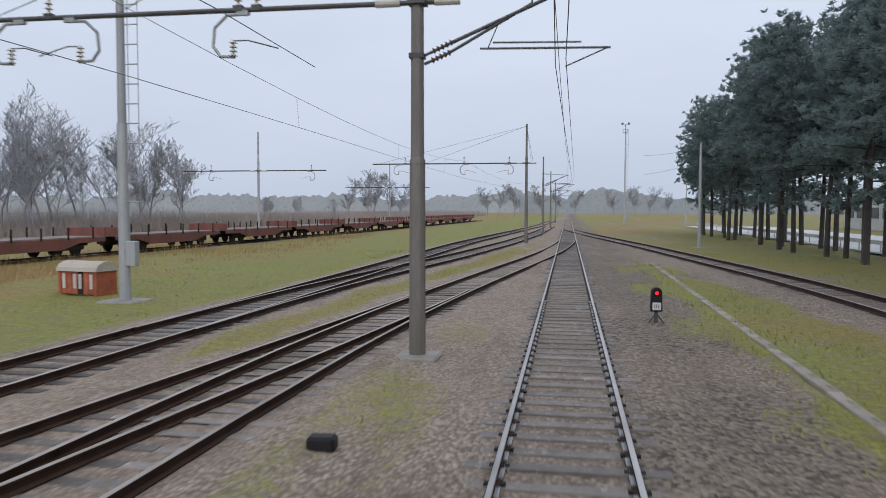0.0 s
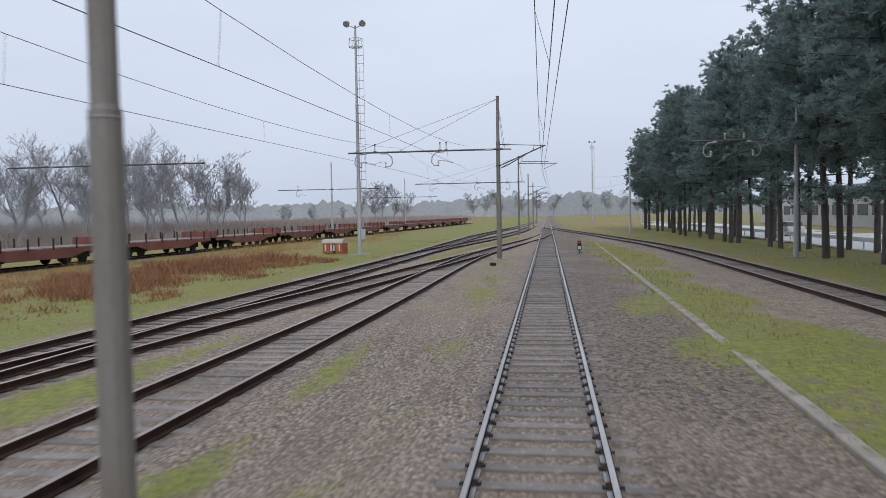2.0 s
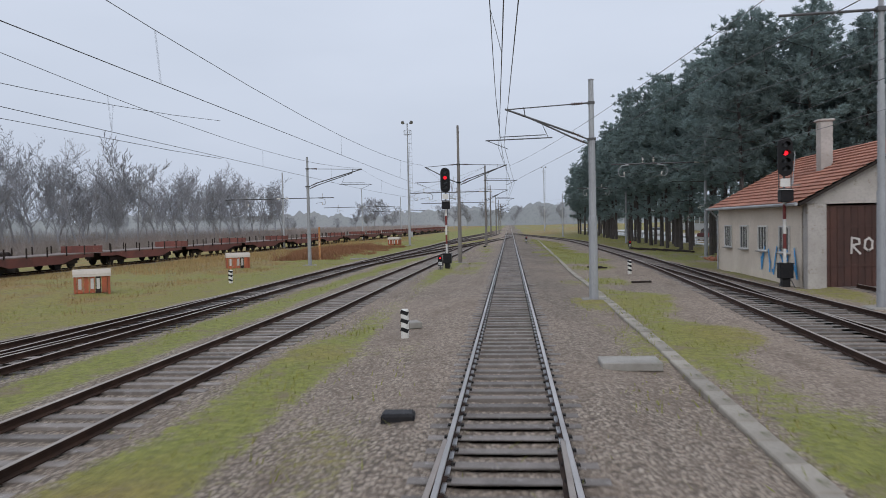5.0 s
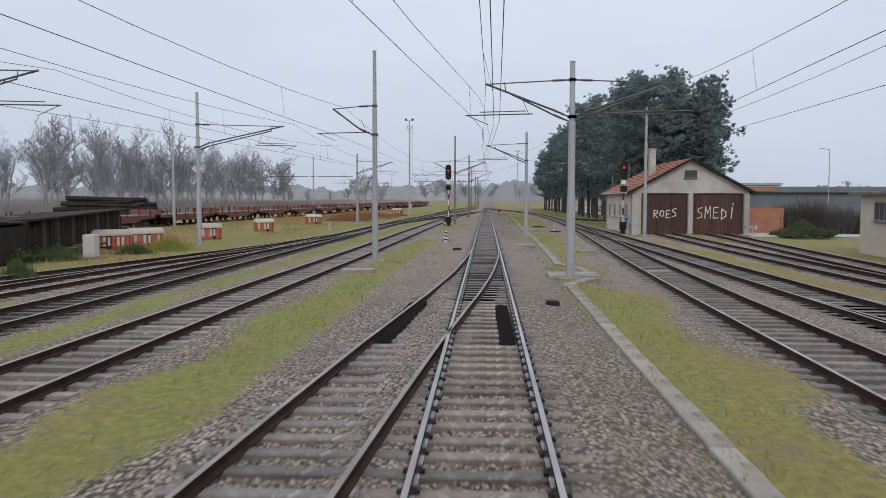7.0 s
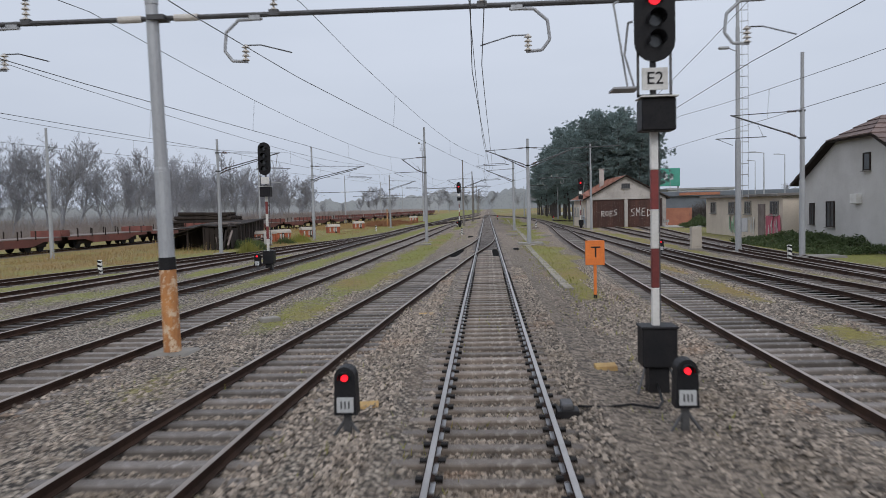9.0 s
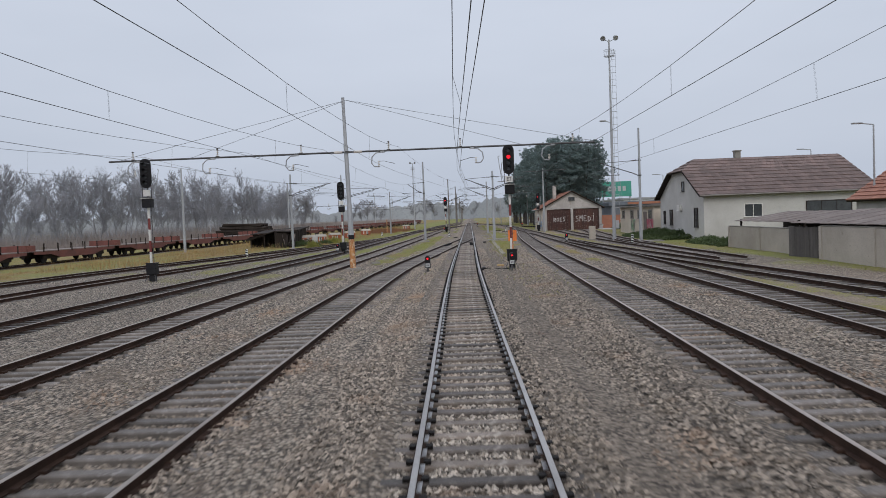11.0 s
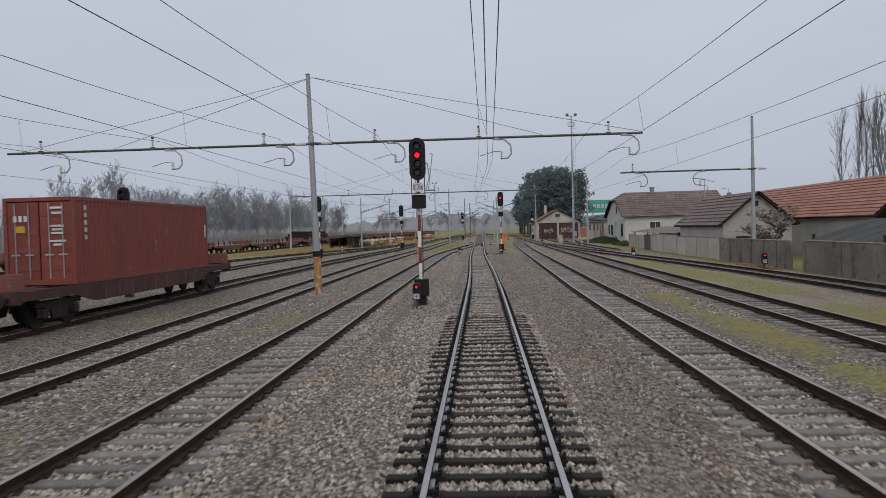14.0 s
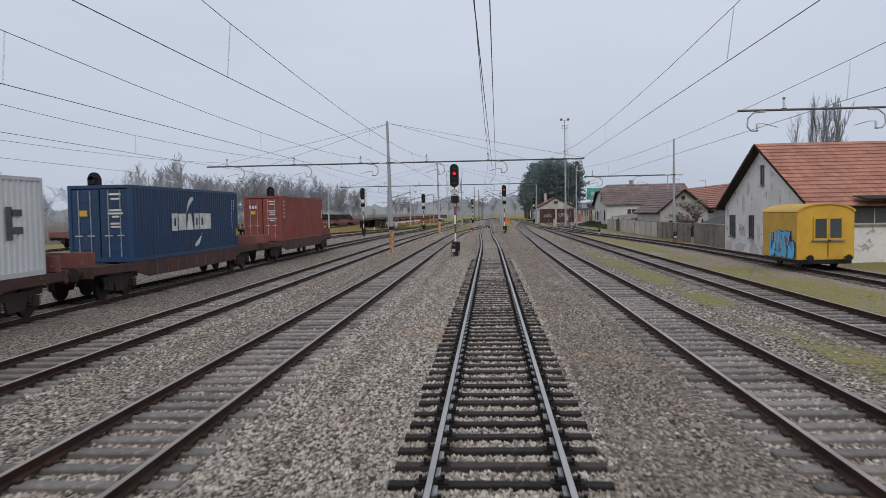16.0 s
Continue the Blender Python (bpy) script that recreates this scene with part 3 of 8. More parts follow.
ground = tagged(new("ground", gme), "grey stone ballast with strips of green and dry grass", "ground", kind="structure")

# ---- rails and sleepers ----
RAIL_OUT = [(-0.075, 0.03), (0.075, 0.03), (0.075, 0.045), (0.012, 0.062), (0.012, 0.135), (0.036, 0.148), (0.036, 0.172), (0.028, 0.18), (-0.028, 0.18), (-0.036, 0.172), (-0.036, 0.148), (-0.012, 0.135), (-0.012, 0.062), (-0.075, 0.045)]


def rail_mesh(name, side, lo, hi, top):
    ys = np.arange(lo, hi + 0.01, 2.5)
    xs = centre(name, ys) + side * 0.752
    k = len(RAIL_OUT)
    verts = [(x + u, y, z) for x, y in zip(xs, ys) for u, z in RAIL_OUT]
    faces, index = [], []
    for i in range(len(ys) - 1):
        for j in range(k):
            a, b = i * k + j, i * k + (j + 1) % k
            faces.append((a, b, b + k, a + k))
            index.append(1 if j in (7, 6, 8) else 0)
    faces += [tuple(range(k))[::-1], tuple(range((len(ys) - 1) * k, len(ys) * k))]
    index += [0, 0]
    return fast_mesh("rail", verts, faces, [M_RAIL, top], index)


def sleeper_mesh(kind):
    bm = bmesh.new()
    if kind == 0:
        box(bm, 0, 0, -0.03, 2.5, 0.19, 0.16, bevel=0.009)
    else:
        box(bm, 0, 0, -0.045, 2.45, 0.22, 0.15, bevel=0.02)
    return mesh_of("sleeper", bm, (M_SLEEPER, M_SLEEPER2, M_SLEEPER3, M_SLEEPER4)[kind])


SLEEPERS = [sleeper_mesh(k) for k in range(4)]
PIECE_SPAN = {"main": (2, 150), "west_one": (4, 150), "west_two": (8, 90), "east_one": (4, 130), "west_three": (20, 60), "east_two": (8, 60)}


def box_arrays(cx, cy, cz, sx, sy, sz, V, F):
    o = len(V)
    for dz in (-0.5, 0.5):
        for dx, dy in ((-0.5, -0.5), (0.5, -0.5), (0.5, 0.5), (-0.5, 0.5)):
            V.append((cx + dx * sx, cy + dy * sy, cz + dz * sz))
    for q in ((4, 5, 6, 7), (0, 1, 5, 4), (1, 2, 6, 5), (2, 3, 7, 6), (3, 0, 4, 7)):
        F.append(tuple(o + i for i in q))


def lay_track(name):
    lo, hi = track_reach(name)
    busy = name == "main"
    label = "main track with shiny worn rails on dark sleepers" if busy else "siding track with rusty rails on grey wooden sleepers"
    tr = thing("railway_track", label, "track", group="tracks of the yard", kind="structure")
    for side in (-1, 1):
        r = new("rail", rail_mesh(name, side, lo, hi, M_RAILTOP if busy else M_RAILTOP2))
        r.parent = tr
    rs = random.Random(len(name) * 7 + int(hi))
    a, b = PIECE_SPAN.get(name, (0, -1))
    V, F, VC, FC, VP, FP = [], [], [], [], [], []
    y = lo
    while y < min(hi, 360):
        x = float(centre(name, y))
        jig = rs.uniform(-0.03, 0.03)
        lift = rs.uniform(-0.012, 0.012)
        if a <= y <= b:
            s = new("sleeper", SLEEPERS[(0 if y < 51 else 3 if y < 80 + 13 * math.sin(y * 17) else 2) if busy else 1])
            s.location = (x + jig, y, lift)
            s.rotation_euler = (0, 0, rs.uniform(-0.012, 0.012))
            s.parent = tr
        else:
            box_arrays(x + jig, y, (-0.036 if busy else -0.045) + lift, 2.3 if busy else 2.45, 0.23, 0.15, V, F)
        if y < (270 if busy else 90):
            for rx in (-0.752, 0.752):
                if y < 62 and busy:
                    # ribbed base plate, two clamps and their bolts
                    box_arrays(x + rx, y, 0.056, 0.37, 0.165, 0.024, VC, FC)
                    for k in (-0.1, 0.1):
                        box_arrays(x + rx + k, y, 0.085, 0.075, 0.12, 0.04, VC, FC)
                        box_arrays(x + rx + k * 1.25, y, 0.10, 0.036, 0.04, 0.075, VC, FC)
                else:
                    for k in (-0.105, 0.105):
                        if y < 132:
                            box_arrays(x + rx + k, y, 0.05, 0.085, 0.12, 0.045, VC, FC)
                        else:
                            box_arrays(x + rx + k * 0.85, y, 0.047, 0.055, 0.10, 0.03, VC, FC)
                # added pale strip for the gleam on the inner rail foot
                if busy:
                    box_arrays(x + rx + (0.05 if rx < 0 else -0.05), y + 0.3, 0.058, 0.055, 0.30, 0.022, VP, FP)
        y += 0.6
    if V:
        o = new("distant_sleepers", fast_mesh("distant_sleepers", V, F, [M_SLEEPER4 if name == "west_three" else M_SLEEPER2]))
        o.parent = tr
        o["kind"] = "stuff"
    if VC:
        o = new("rail_clips", fast_mesh("rail_clips", VC, FC, [M_CLIP if busy else M_RAIL]))
        o.parent = tr
        o["kind"] = "stuff"
    if VP:
        o = new("rail_foot_strips", fast_mesh("rail_foot_strips", VP, FP, [M_FOOTGLEAM]))
        o.parent = tr
        o["kind"] = "stuff"
    return tr


for tname in TRACKS:
    lay_track(tname)


# ---- overhead line: poles, brackets, beams, wires ----
def insulator(parent, a, b, material=None, rings=5, r=0.07):
    a, b = Vector(a), Vector(b)
    bm = bmesh.new()
    tube(bm, a, b, 0.025, n=6)
    for k in range(rings):
        p = a.lerp(b, (k + 0.5) / rings)
        d = (b - a).normalized() * 0.02
        tube(bm, p - d, p + d, r, r * 0.55, n=10)
    return part("insulator", bm, material or M_INS, parent, "ribbed porcelain insulator")


def mast(parent, h, r0=0.15, r1=0.09, material=None, foot=True, orange=False, lean=0.0):
    bm = bmesh.new()
    base = 1.95 if orange else 0.0
    def up(z):
        return (-lean * z, 0, z)
    tube(bm, up(base - 0.05), up(h * 0.38), r0 * (1.0 if not orange else 0.97), r0 * 0.93, n=12)
    tube(bm, up(h * 0.38), up(h * 0.72), r0 * 0.80, r0 * 0.74, n=12)
    tube(bm, up(h * 0.72), up(h), r1, r1 * 0.9, n=12)
    tube(bm, up(h), up(h + 0.04), r1 * 1.15, r1 * 0.5, n=12)
    for z in (0.38, 0.72):
        tube(bm, up(h * z - 0.07), up(h * z + 0.05), r0 * 0.97 if z < 0.5 else r0 * 0.82, r0 * 0.8, n=12)
    part("mast_tube", bm, material or M_POLE, parent)
    if orange:
        bm = bmesh.new()
        tube(bm, up(-0.1), up(1.82), r0 * 1.08, r0 * 1.02, n=12)
        part("painted_foot", bm, M_RUSTPAINT, parent, "flaking rust orange painted foot")
        bm = bmesh.new()
        tube(bm, up(1.8), up(2.06), r0 * 1.06, r0 * 1.05, n=12)
        part("black_band", bm, M_BLACK, parent, "black painted band")
    if foot:
        bm = bmesh.new()
        box(bm, 0, 0, -0.12, 0.9, 0.9, 0.34, bevel=0.04)
        part("concrete_foot", bm, M_CONC, parent, "weathered concrete foot")


def cantilever(parent, s, reach, z=6.0, zt=7.3):
    """A bracket over a track: top tie, slanting tube, steady arm and its insulators; s is the side it reaches to."""
    tip = s * reach
    g = new("bracket")
    g.parent = parent
    bm = bmesh.new()
    tube(bm, (s * 0.75, 0, zt + 0.02), (tip, 0, zt - 0.10), 0.022, n=6)
    part("tie_rod", bm, M_DARKSTEEL, g)
    bm = bmesh.new()
    tube(bm, (s * 0.7, 0, z + 0.25), (tip, 0, zt - 0.08), 0.038, n=8)
    tube(bm, (s * 0.12, 0, z), (s * 0.7, 0, z + 0.25), 0.03, n=6)
    tube(bm, (s * 0.08, 0, zt + 0.05), (s * 0.75, 0, zt + 0.02), 0.03, n=6)
    part("slanting_tube", bm, M_DARKSTEEL, g)
    if reach > 2.6 and parent.location.x < 10:
        bm = bmesh.new()
        tube(bm, (s * 0.14, 0, z - 0.16), (s * 0.66, 0, z + 0.06), 0.03, n=6)
        tube(bm, (s * 0.66, 0, z + 0.06), (tip - s * 0.75, 0, zt - 0.36), 0.032, n=8)
        tube(bm, (tip - s * 0.75, 0, zt - 0.36), (tip - s * 0.7, 0, zt - 0.03), 0.018, n=6)
        part("lower_tube", bm, M_DARKSTEEL, g)
        insulator(g, (s * 0.28, 0, z - 0.1), (s * 0.68, 0, z + 0.07))
        bm = bmesh.new()
        tube(bm, (tip - s * 1.5, 0, z + 0.22), (tip + s * 0.2, 0, z + 0.18), 0.018, n=6)
        part("upper_arm", bm, M_DARKSTEEL, g)
    insulator(g, (s * 0.30, 0, z + 0.08), (s * 0.72, 0, z + 0.27))
    insulator(g, (s * 0.32, 0, zt + 0.04), (s * 0.75, 0, zt + 0.02))
    bm = bmesh.new()
    zs = z + 0.06
    tube(bm, (tip - s * 1.75, 0, zs + 0.05), (tip + s * 0.75, 0, zs), 0.022, n=6)
    tube(bm, (tip - s * 1.6, 0, zs + 0.05), (tip - s * 1.35, 0, zt - 0.62), 0.012, n=5)
    tube(bm, (tip + s * 0.7, 0, zs), (tip - s * 0.1, 0, z - 0.28), 0.014, n=5)
    part("steady_arm", bm, M_DARKSTEEL, g)
    bm = bmesh.new()
    box(bm, 0, 0, z, 0.30, 0.26, 0.10)
    part("clamp", bm, M_DARKSTEEL, g)
    bm = bmesh.new()
    box(bm, 0, 0, zt + 0.05, 0.24, 0.22, 0.10)
    part("clamp", bm, M_DARKSTEEL, g)


def line_pole(x, y, h, brackets=(), material=None, r0=0.15, orange=False, label=None):
    p = thing("catenary_pole", label or "grey stepped steel pole of the overhead line", "pole", pose(x, y, 0), "overhead line poles")
    mast(p, h, r0, 0.62 * r0, material, orange=orange)
    for s, reach in brackets:
        cantilever(p, s, reach)
    return p


def drop_hook(parent, x, z, s):
    """A bent hook under a beam that holds the contact wire off on an insulator."""
    bm = bmesh.new()
    pts = [(x - s * 0.15, 0, z - 0.08), (x + s * 0.35, 0, z - 0.10), (x + s * 0.62, 0, z - 0.34), (x + s * 0.66, 0, z - 0.72), (x + s * 0.5, 0, z - 0.93), (x + s * 0.18, 0, z - 0.95)]
    pipe(bm, pts, 0.033, 8)
    box(bm, x, 0, z - 0.05, 0.24, 0.10, 0.12)
    part("drop_hook", bm, M_POLE, parent)
    insulator(parent, (x + s * 0.22, 0, z - 0.95), (x + s * 0.22, 0, z - 0.60), M_INSW, 4, 0.085)
    bm = bmesh.new()
    pipe(bm, [(x + s * 0.22, 0, z - 0.62), (x - s * 0.1, 0, z - 0.62), (x - s * 0.75, 0, z - 0.80)], 0.014, 5)
    part("steady_arm", bm, M_DARKSTEEL, parent)


def post_insulator(parent, x, z):
    insulator(parent, (x, 0, z + 0.05), (x, 0, z + 0.48), M_INSW, 4, 0.085)
    bm = bmesh.new()
    box(bm, x, 0, z + 0.03, 0.2, 0.12, 0.12)
    part("clamp", bm, M_DARKSTEEL, parent)
    bm = bmesh.new()
    box(bm, x, 0, z + 0.52, 0.1, 0.1, 0.08)
    part("wire_clip", bm, M_DARKSTEEL, parent)


def beam_pole(x, y, h, z, x0, x1, holds, orange=False, material=None, stays=True, r0=0.15):
    """A pole that carries a long cross beam from x0 to x1 with an insulator and a hook over each track."""
    p = thing("catenary_beam_pole", "tall pole with a long cross beam carrying overhead wires", "pole", pose(x, y, 0), "overhead line poles")
    mast(p, h, r0, 0.62 * r0, material, orange=orange, lean=0.018 if orange else 0.0)
    bm = bmesh.new()
    tube(bm, (x0 - x, 0, z), (x1 - x, 0, z), 0.055, n=8)
    box(bm, 0, 0, z, 0.36, 0.36, 0.10)
    part("cross_beam", bm, M_DARKSTEEL, p)
    for s in (-1, 1):
        bm = bmesh.new()
        tube(bm, (s * 0.35, 0, z), (s * 0.85, 0, z), 0.075, n=10)
        part("rod_insulator", bm, M_INSW, p, "pale rod insulator on the beam")
    if stays:
        for xe in (x0 + 0.35 * (x - x0), x1 - 0.3 * (x1 - x), x0 + 0.05 * (x - x0), x1 - 0.02):
            bm = bmesh.new()
            tube(bm, (0, 0, h - 0.15), (xe - x, 0, z + 0.06), 0.012, n=5)
            part("stay_wire", bm, M_WIRE, p)
    for hx, ax, s in holds:
        if hx is not None:
            post_insulator(p, hx - x, z)
        drop_hook(p, ax - x, z, s)
    return p


def floodlight(x, y, h, ladder=1):
    p = thing("floodlight_mast", "tall slim grey floodlight mast with a side ladder", "mast", pose(x, y, 0), "floodlight masts")
    for z0, z1, ra, rb in ((-0.1, h * 0.33, 0.18, 0.16), (h * 0.33, h * 0.66, 0.135, 0.115), (h * 0.66, h, 0.10, 0.08)):
        bm = bmesh.new()
        tube(bm, (0, 0, z0), (0, 0, z1), ra, rb, n=12)
        part("mast_section", bm, M_POLE, p)
    rung = bmesh.new()
    tube(rung, (ladder * 0.12, 0, 0), (ladder * 0.58, 0, 0), 0.022, n=6)
    rung_me = mesh_of("rung", rung, M_POLE)
    z = 3.2
    while z < h - 1:
        o = new("rung", rung_me)
        o.parent = p
        o.location = (0, 0, z)
        z += 0.62
    for rx in (0.24, 0.58):
        bm = bmesh.new()
        tube(bm, (ladder * rx, 0, 3.0), (ladder * rx, 0, h - 1), 0.014, n=5)
        part("ladder_rail", bm, M_POLE, p)
    bm = bmesh.new()
    for a in range(8):
        c, s = math.cos(a * math.pi / 4), math.sin(a * math.pi / 4)
        c2, s2 = math.cos((a + 1) * math.pi / 4), math.sin((a + 1) * math.pi / 4)
        for zz in (h - 1.6, h - 1.0):
            tube(bm, (0.5 * c, 0.5 * s, zz), (0.5 * c2, 0.5 * s2, zz), 0.02, n=5)
        tube(bm, (0.5 * c, 0.5 * s, h - 1.6), (0.5 * c, 0.5 * s, h - 1.0), 0.015, n=5)
        tube(bm, (0, 0, h - 1.6), (0.5 * c, 0.5 * s, h - 1.6), 0.02, n=5)
    part("basket", bm, M_POLE, p)
    for s in (-1, 1):
        bm = bmesh.new()
        tube(bm, (s * 0.55, -0.05, h + 0.25), (s * 0.62, -0.3, h + 0.05), 0.16, 0.26, n=12)
        tube(bm, (0, 0, h - 0.2), (s * 0.55, 0, h + 0.05), 0.03, n=6)
        part("floodlight_head", bm, M_POLE, p, "round grey floodlight head")
    bm = bmesh.new()
    box(bm, 0.30, -0.05, 1.55, 0.34, 0.26, 0.8, bevel=0.02)
    part("switch_box", bm, M_POLE, p, "pale grey switch box")
    bm = bmesh.new()
    box(bm, 0, 0, -0.1, 1.3, 1.3, 0.3, bevel=0.04)
    part("concrete_foot", bm, M_CONC, p)
    return p


def wire(name, pts, r=0.011, label="thin dark overhead wire", cat="wire"):
    cu = bpy.data.curves.new(name, "CURVE")
    cu.dimensions = "3D"
    cu.bevel_depth = r
    cu.bevel_resolution = 0
    sp = cu.splines.new("POLY")
    sp.points.add(len(pts) - 1)
    for q, p in zip(sp.points, pts):
        q.co = (*p, 1)
    cu.materials.append(M_WIRE)
    return tagged(new(name, cu), label, cat, "overhead wires")


def overhead(name, ys, z_contact=5.75, z_mess=7.25, sag=0.75, drop=True, r=0.0085, stagger=0.28):
    """Contact wire, sagging messenger and droppers over a track; ys are the supports along it."""
    C, Mw = [], []
    th = thing("overhead_line", "contact wire hung on droppers from a sagging carrier wire", "overhead line", group="overhead wires")
    for i, (a, b) in enumerate(zip(ys[:-1], ys[1:])):
        z0 = stagger * (-1) ** i
        for k in range(10):
            t = k / 10
            y = a + (b - a) * t
            x = float(centre(name, y)) + z0 * (1 - 2 * t)
            C.append((x, y, z_contact))
            zz = z_mess - sag * 4 * t * (1 - t)
            Mw.append((x * 0.5 + 0.5 * float(centre(name, y)) - (0.18 if name == "main" else 0.0), y, zz))
            if drop and k in (2, 5, 8):
                bm = bmesh.new()
                tube(bm, C[-1], Mw[-1], 0.005, n=4, cap=False)
                part("dropper", bm, M_WIRE, th)
    y = ys[-1]
    C.append((float(centre(name, y)), y, z_contact))
    Mw.append((float(centre(name, y)), y, z_mess))
    both = [("contact_wire", C), ("carrier_wire", Mw)]
    if name == "main":
        both.append(("contact_wire", [(x + 0.2, y, z + 0.12) for x, y, z in C]))
    for nm, pts in both:
        cu = bpy.data.curves.new(nm, "CURVE")
        cu.dimensions = "3D"
        cu.bevel_depth = r
        cu.bevel_resolution = 0
        sp = cu.splines.new("POLY")
        sp.points.add(len(pts) - 1)
        for q, p in zip(sp.points, pts):
            q.co = (*p, 1)
        cu.materials.append(M_WIRE)
        o = new(nm, cu)
        o.parent = th


floodlight(-14.6, 268, 17.2)
floodlight(13.85, 142.8, 19.4)
floodlight(10.2, 398, 19.5)

beam_pole(-3.55, 260.5, 10.4, 7.05, -13.4, -3.1, [(-11.6, -11.1, 1), (-6.9, -7.2, -1), (-7.3, -12.3, -1)], material=M_POLEDARK, r0=0.17)
cantilever(bpy.data.objects["catenary_beam_pole"], 1, 3.0)
beam_pole(-4.2, 313, 10.4, 7.05, -18, -3.6, [(-9.7, -9.4, -1), (-5.7, -6.0, 1), (-15, -15.4, -1)], material=M_POLEDARK)
line_pole(-4.2, 217.3, 10.2, [(1, 3.6), (-1, 2.5)], M_POLEDARK)
line_pole(-3.6, 340, 9.4, [(1, 3.0)], M_POLEDARK)
line_pole(-3.4, 372, 9.2, [(1, 3.0)], M_POLEDARK)
line_pole(-3.4, 420, 9.2, [(1, 3.0)], M_POLEDARK)
line_pole(-15.7, 217.5, 8.2, [(1, 4.2)])
line_pole(2.62, 189.3, 8.2, [(-1, 3.2)], r0=0.17)
line_pole(2.6, 156.6, 8.0, [(-1, 3.2), (1, 3.6)], r0=0.17)
line_pole(-5.85, 164.2, 9.9, [(-1, 2.0)])
line_pole(-17.7, 172.8, 9.2, [(1, 5.2)])
line_pole(-20.1, 152.9, 8.3, [(1, 4.6)])
line_pole(-31.5, 150.5, 9.2)
line_pole(-33.0, 206, 10.0)
line_pole(15.2, 137.2, 10.2, [(-1, 3.5)])
hp = line_pole(11.2, 185.5, 9.7)
bm = bmesh.new()
tube(bm, (-3.1, 0, 9.3), (3.4, 0, 9.45), 0.045, n=8)
box(bm, 0, 0, 9.38, 0.3, 0.26, 0.14)
part("crossbar", bm, M_DARKSTEEL, hp)
line_pole(9.6, 308, 8.2)
line_pole(20.8, 392, 7.6)
for bx, by, bz, zb, b0, b1, hs in ((14.3, 259.6, 10.2, 7.1, 8.2, 14.5, [(10.2, 9.6, -1), (11.3, 11.6, 1)]), (14.5, 220.5, 9.0, 7.25, 7.4, 14.7, [(9.8, 8.6, -1), (10.6, 11.0, 1)]), (17.8, 77, 9.7, 6.28, 9.2, 18.0, [(10.0, 10.3, 1), (None, 14.6, -1)]), (24.0, 38, 9.8, 7.5, 11.5, 24, [(13.6, 12.6, -1), (None, 17.5, 1)])):
    beam_pole(bx, by, bz, zb, b0, b1, hs, stays=False)
for bx, by, bz in ((-31, 262, 10.3), (-31, 318, 10.6), (-31, 375, 10.8)):
    beam_pole(bx, by, bz, 6.8, bx - 8, bx + 7, [(bx + 5.5, bx + 5.2, 1), (bx - 5, bx - 4.6, -1)], stays=False)
beam_pole(-7.35, 113.6, 10.3, 7.05, -22.0, 7.4, [(-20.5, -20.2, -1), (-15.3, -15.6, -1), (-10.2, -10.5, -1), (-4.9, -5.3, -1), (-0.6, 0.1, 1), (6.1, 4.9, -1)], orange=True, r0=0.17)
beam_pole(-7.6, 60.3, 10.1, 6.95, -22.0, 7.2, [(-20.4, -19.7, 1), (-15.1, -14.4, 1), (-9.9, -9.2, 1), (-4.8, -4.1, 1), (-0.1, 0.7, 1), (5.7, 6.4, 1)], orange=True, r0=0.17)

overhead("main", [-20, 5, 60.3, 113.6, 156.6, 189.3, 217.3, 260.5, 313, 372, 420])
overhead("west_one", [-20, 5, 60.3, 113.6, 164])
overhead("west_two", [-20, 5, 60.3, 113.6, 164, 216, 260])
overhead("west_three", [-20, 5, 60.3, 113.6, 172, 217, 260, 313, 370])
overhead("west_four", [-20, 5, 60.3, 113.6, 153, 190])
overhead("east_one", [-20, 5, 60.3, 113.6, 156.6, 188, 220.5, 259.6, 308], stagger=0.45)
for z0_, z1_, x0_, x1_ in ((5.75, 5.9, 5.5, -0.3), (7.25, 7.15, 5.9, -0.35)):
    run = [(x0_ + (x1_ - x0_) * k / 16, 156.6 + 60.7 * k / 16, z0_ + (z1_ - z0_) * k / 16 - (0.5 if z0_ > 6 else 0.0) * 4 * (k / 16) * (1 - k / 16)) for k in range(17)]
    wire("crossing_wire", run, 0.0085)
overhead("east_two", [-30, 8, 77, 137, 185, 214])


# ---- signals ----
def text_mesh(body, size, depth=0.006):
    cu = bpy.data.curves.new("letters", "FONT")
    cu.body, cu.size, cu.extrude, cu.align_x, cu.align_y = body, size, depth, "CENTER", "CENTER"
    ob = bpy.data.objects.new("letters", cu)
    scene.collection.objects.link(ob)
    me = bpy.data.meshes.new_from_object(ob.evaluated_get(bpy.context.evaluated_depsgraph_get()))
    bpy.data.objects.remove(ob)
    return me


def letters(body, size, m, material, parent):
    me = text_mesh(body, size)
    me.materials.clear()
    me.materials.append(material)
    ob = new("lettering", me)
    ob.parent = parent
    ob.matrix_basis = m
    return ob


def oblong(w, h, n=10):
    r = w / 2
    pts = [(r * math.cos(a), h / 2 - r + r * math.sin(a)) for a in np.linspace(0, math.pi, n)]
    pts += [(r * math.cos(a), -h / 2 + r + r * math.sin(a)) for a in np.linspace(math.pi, 2 * math.pi, n)]
    return pts


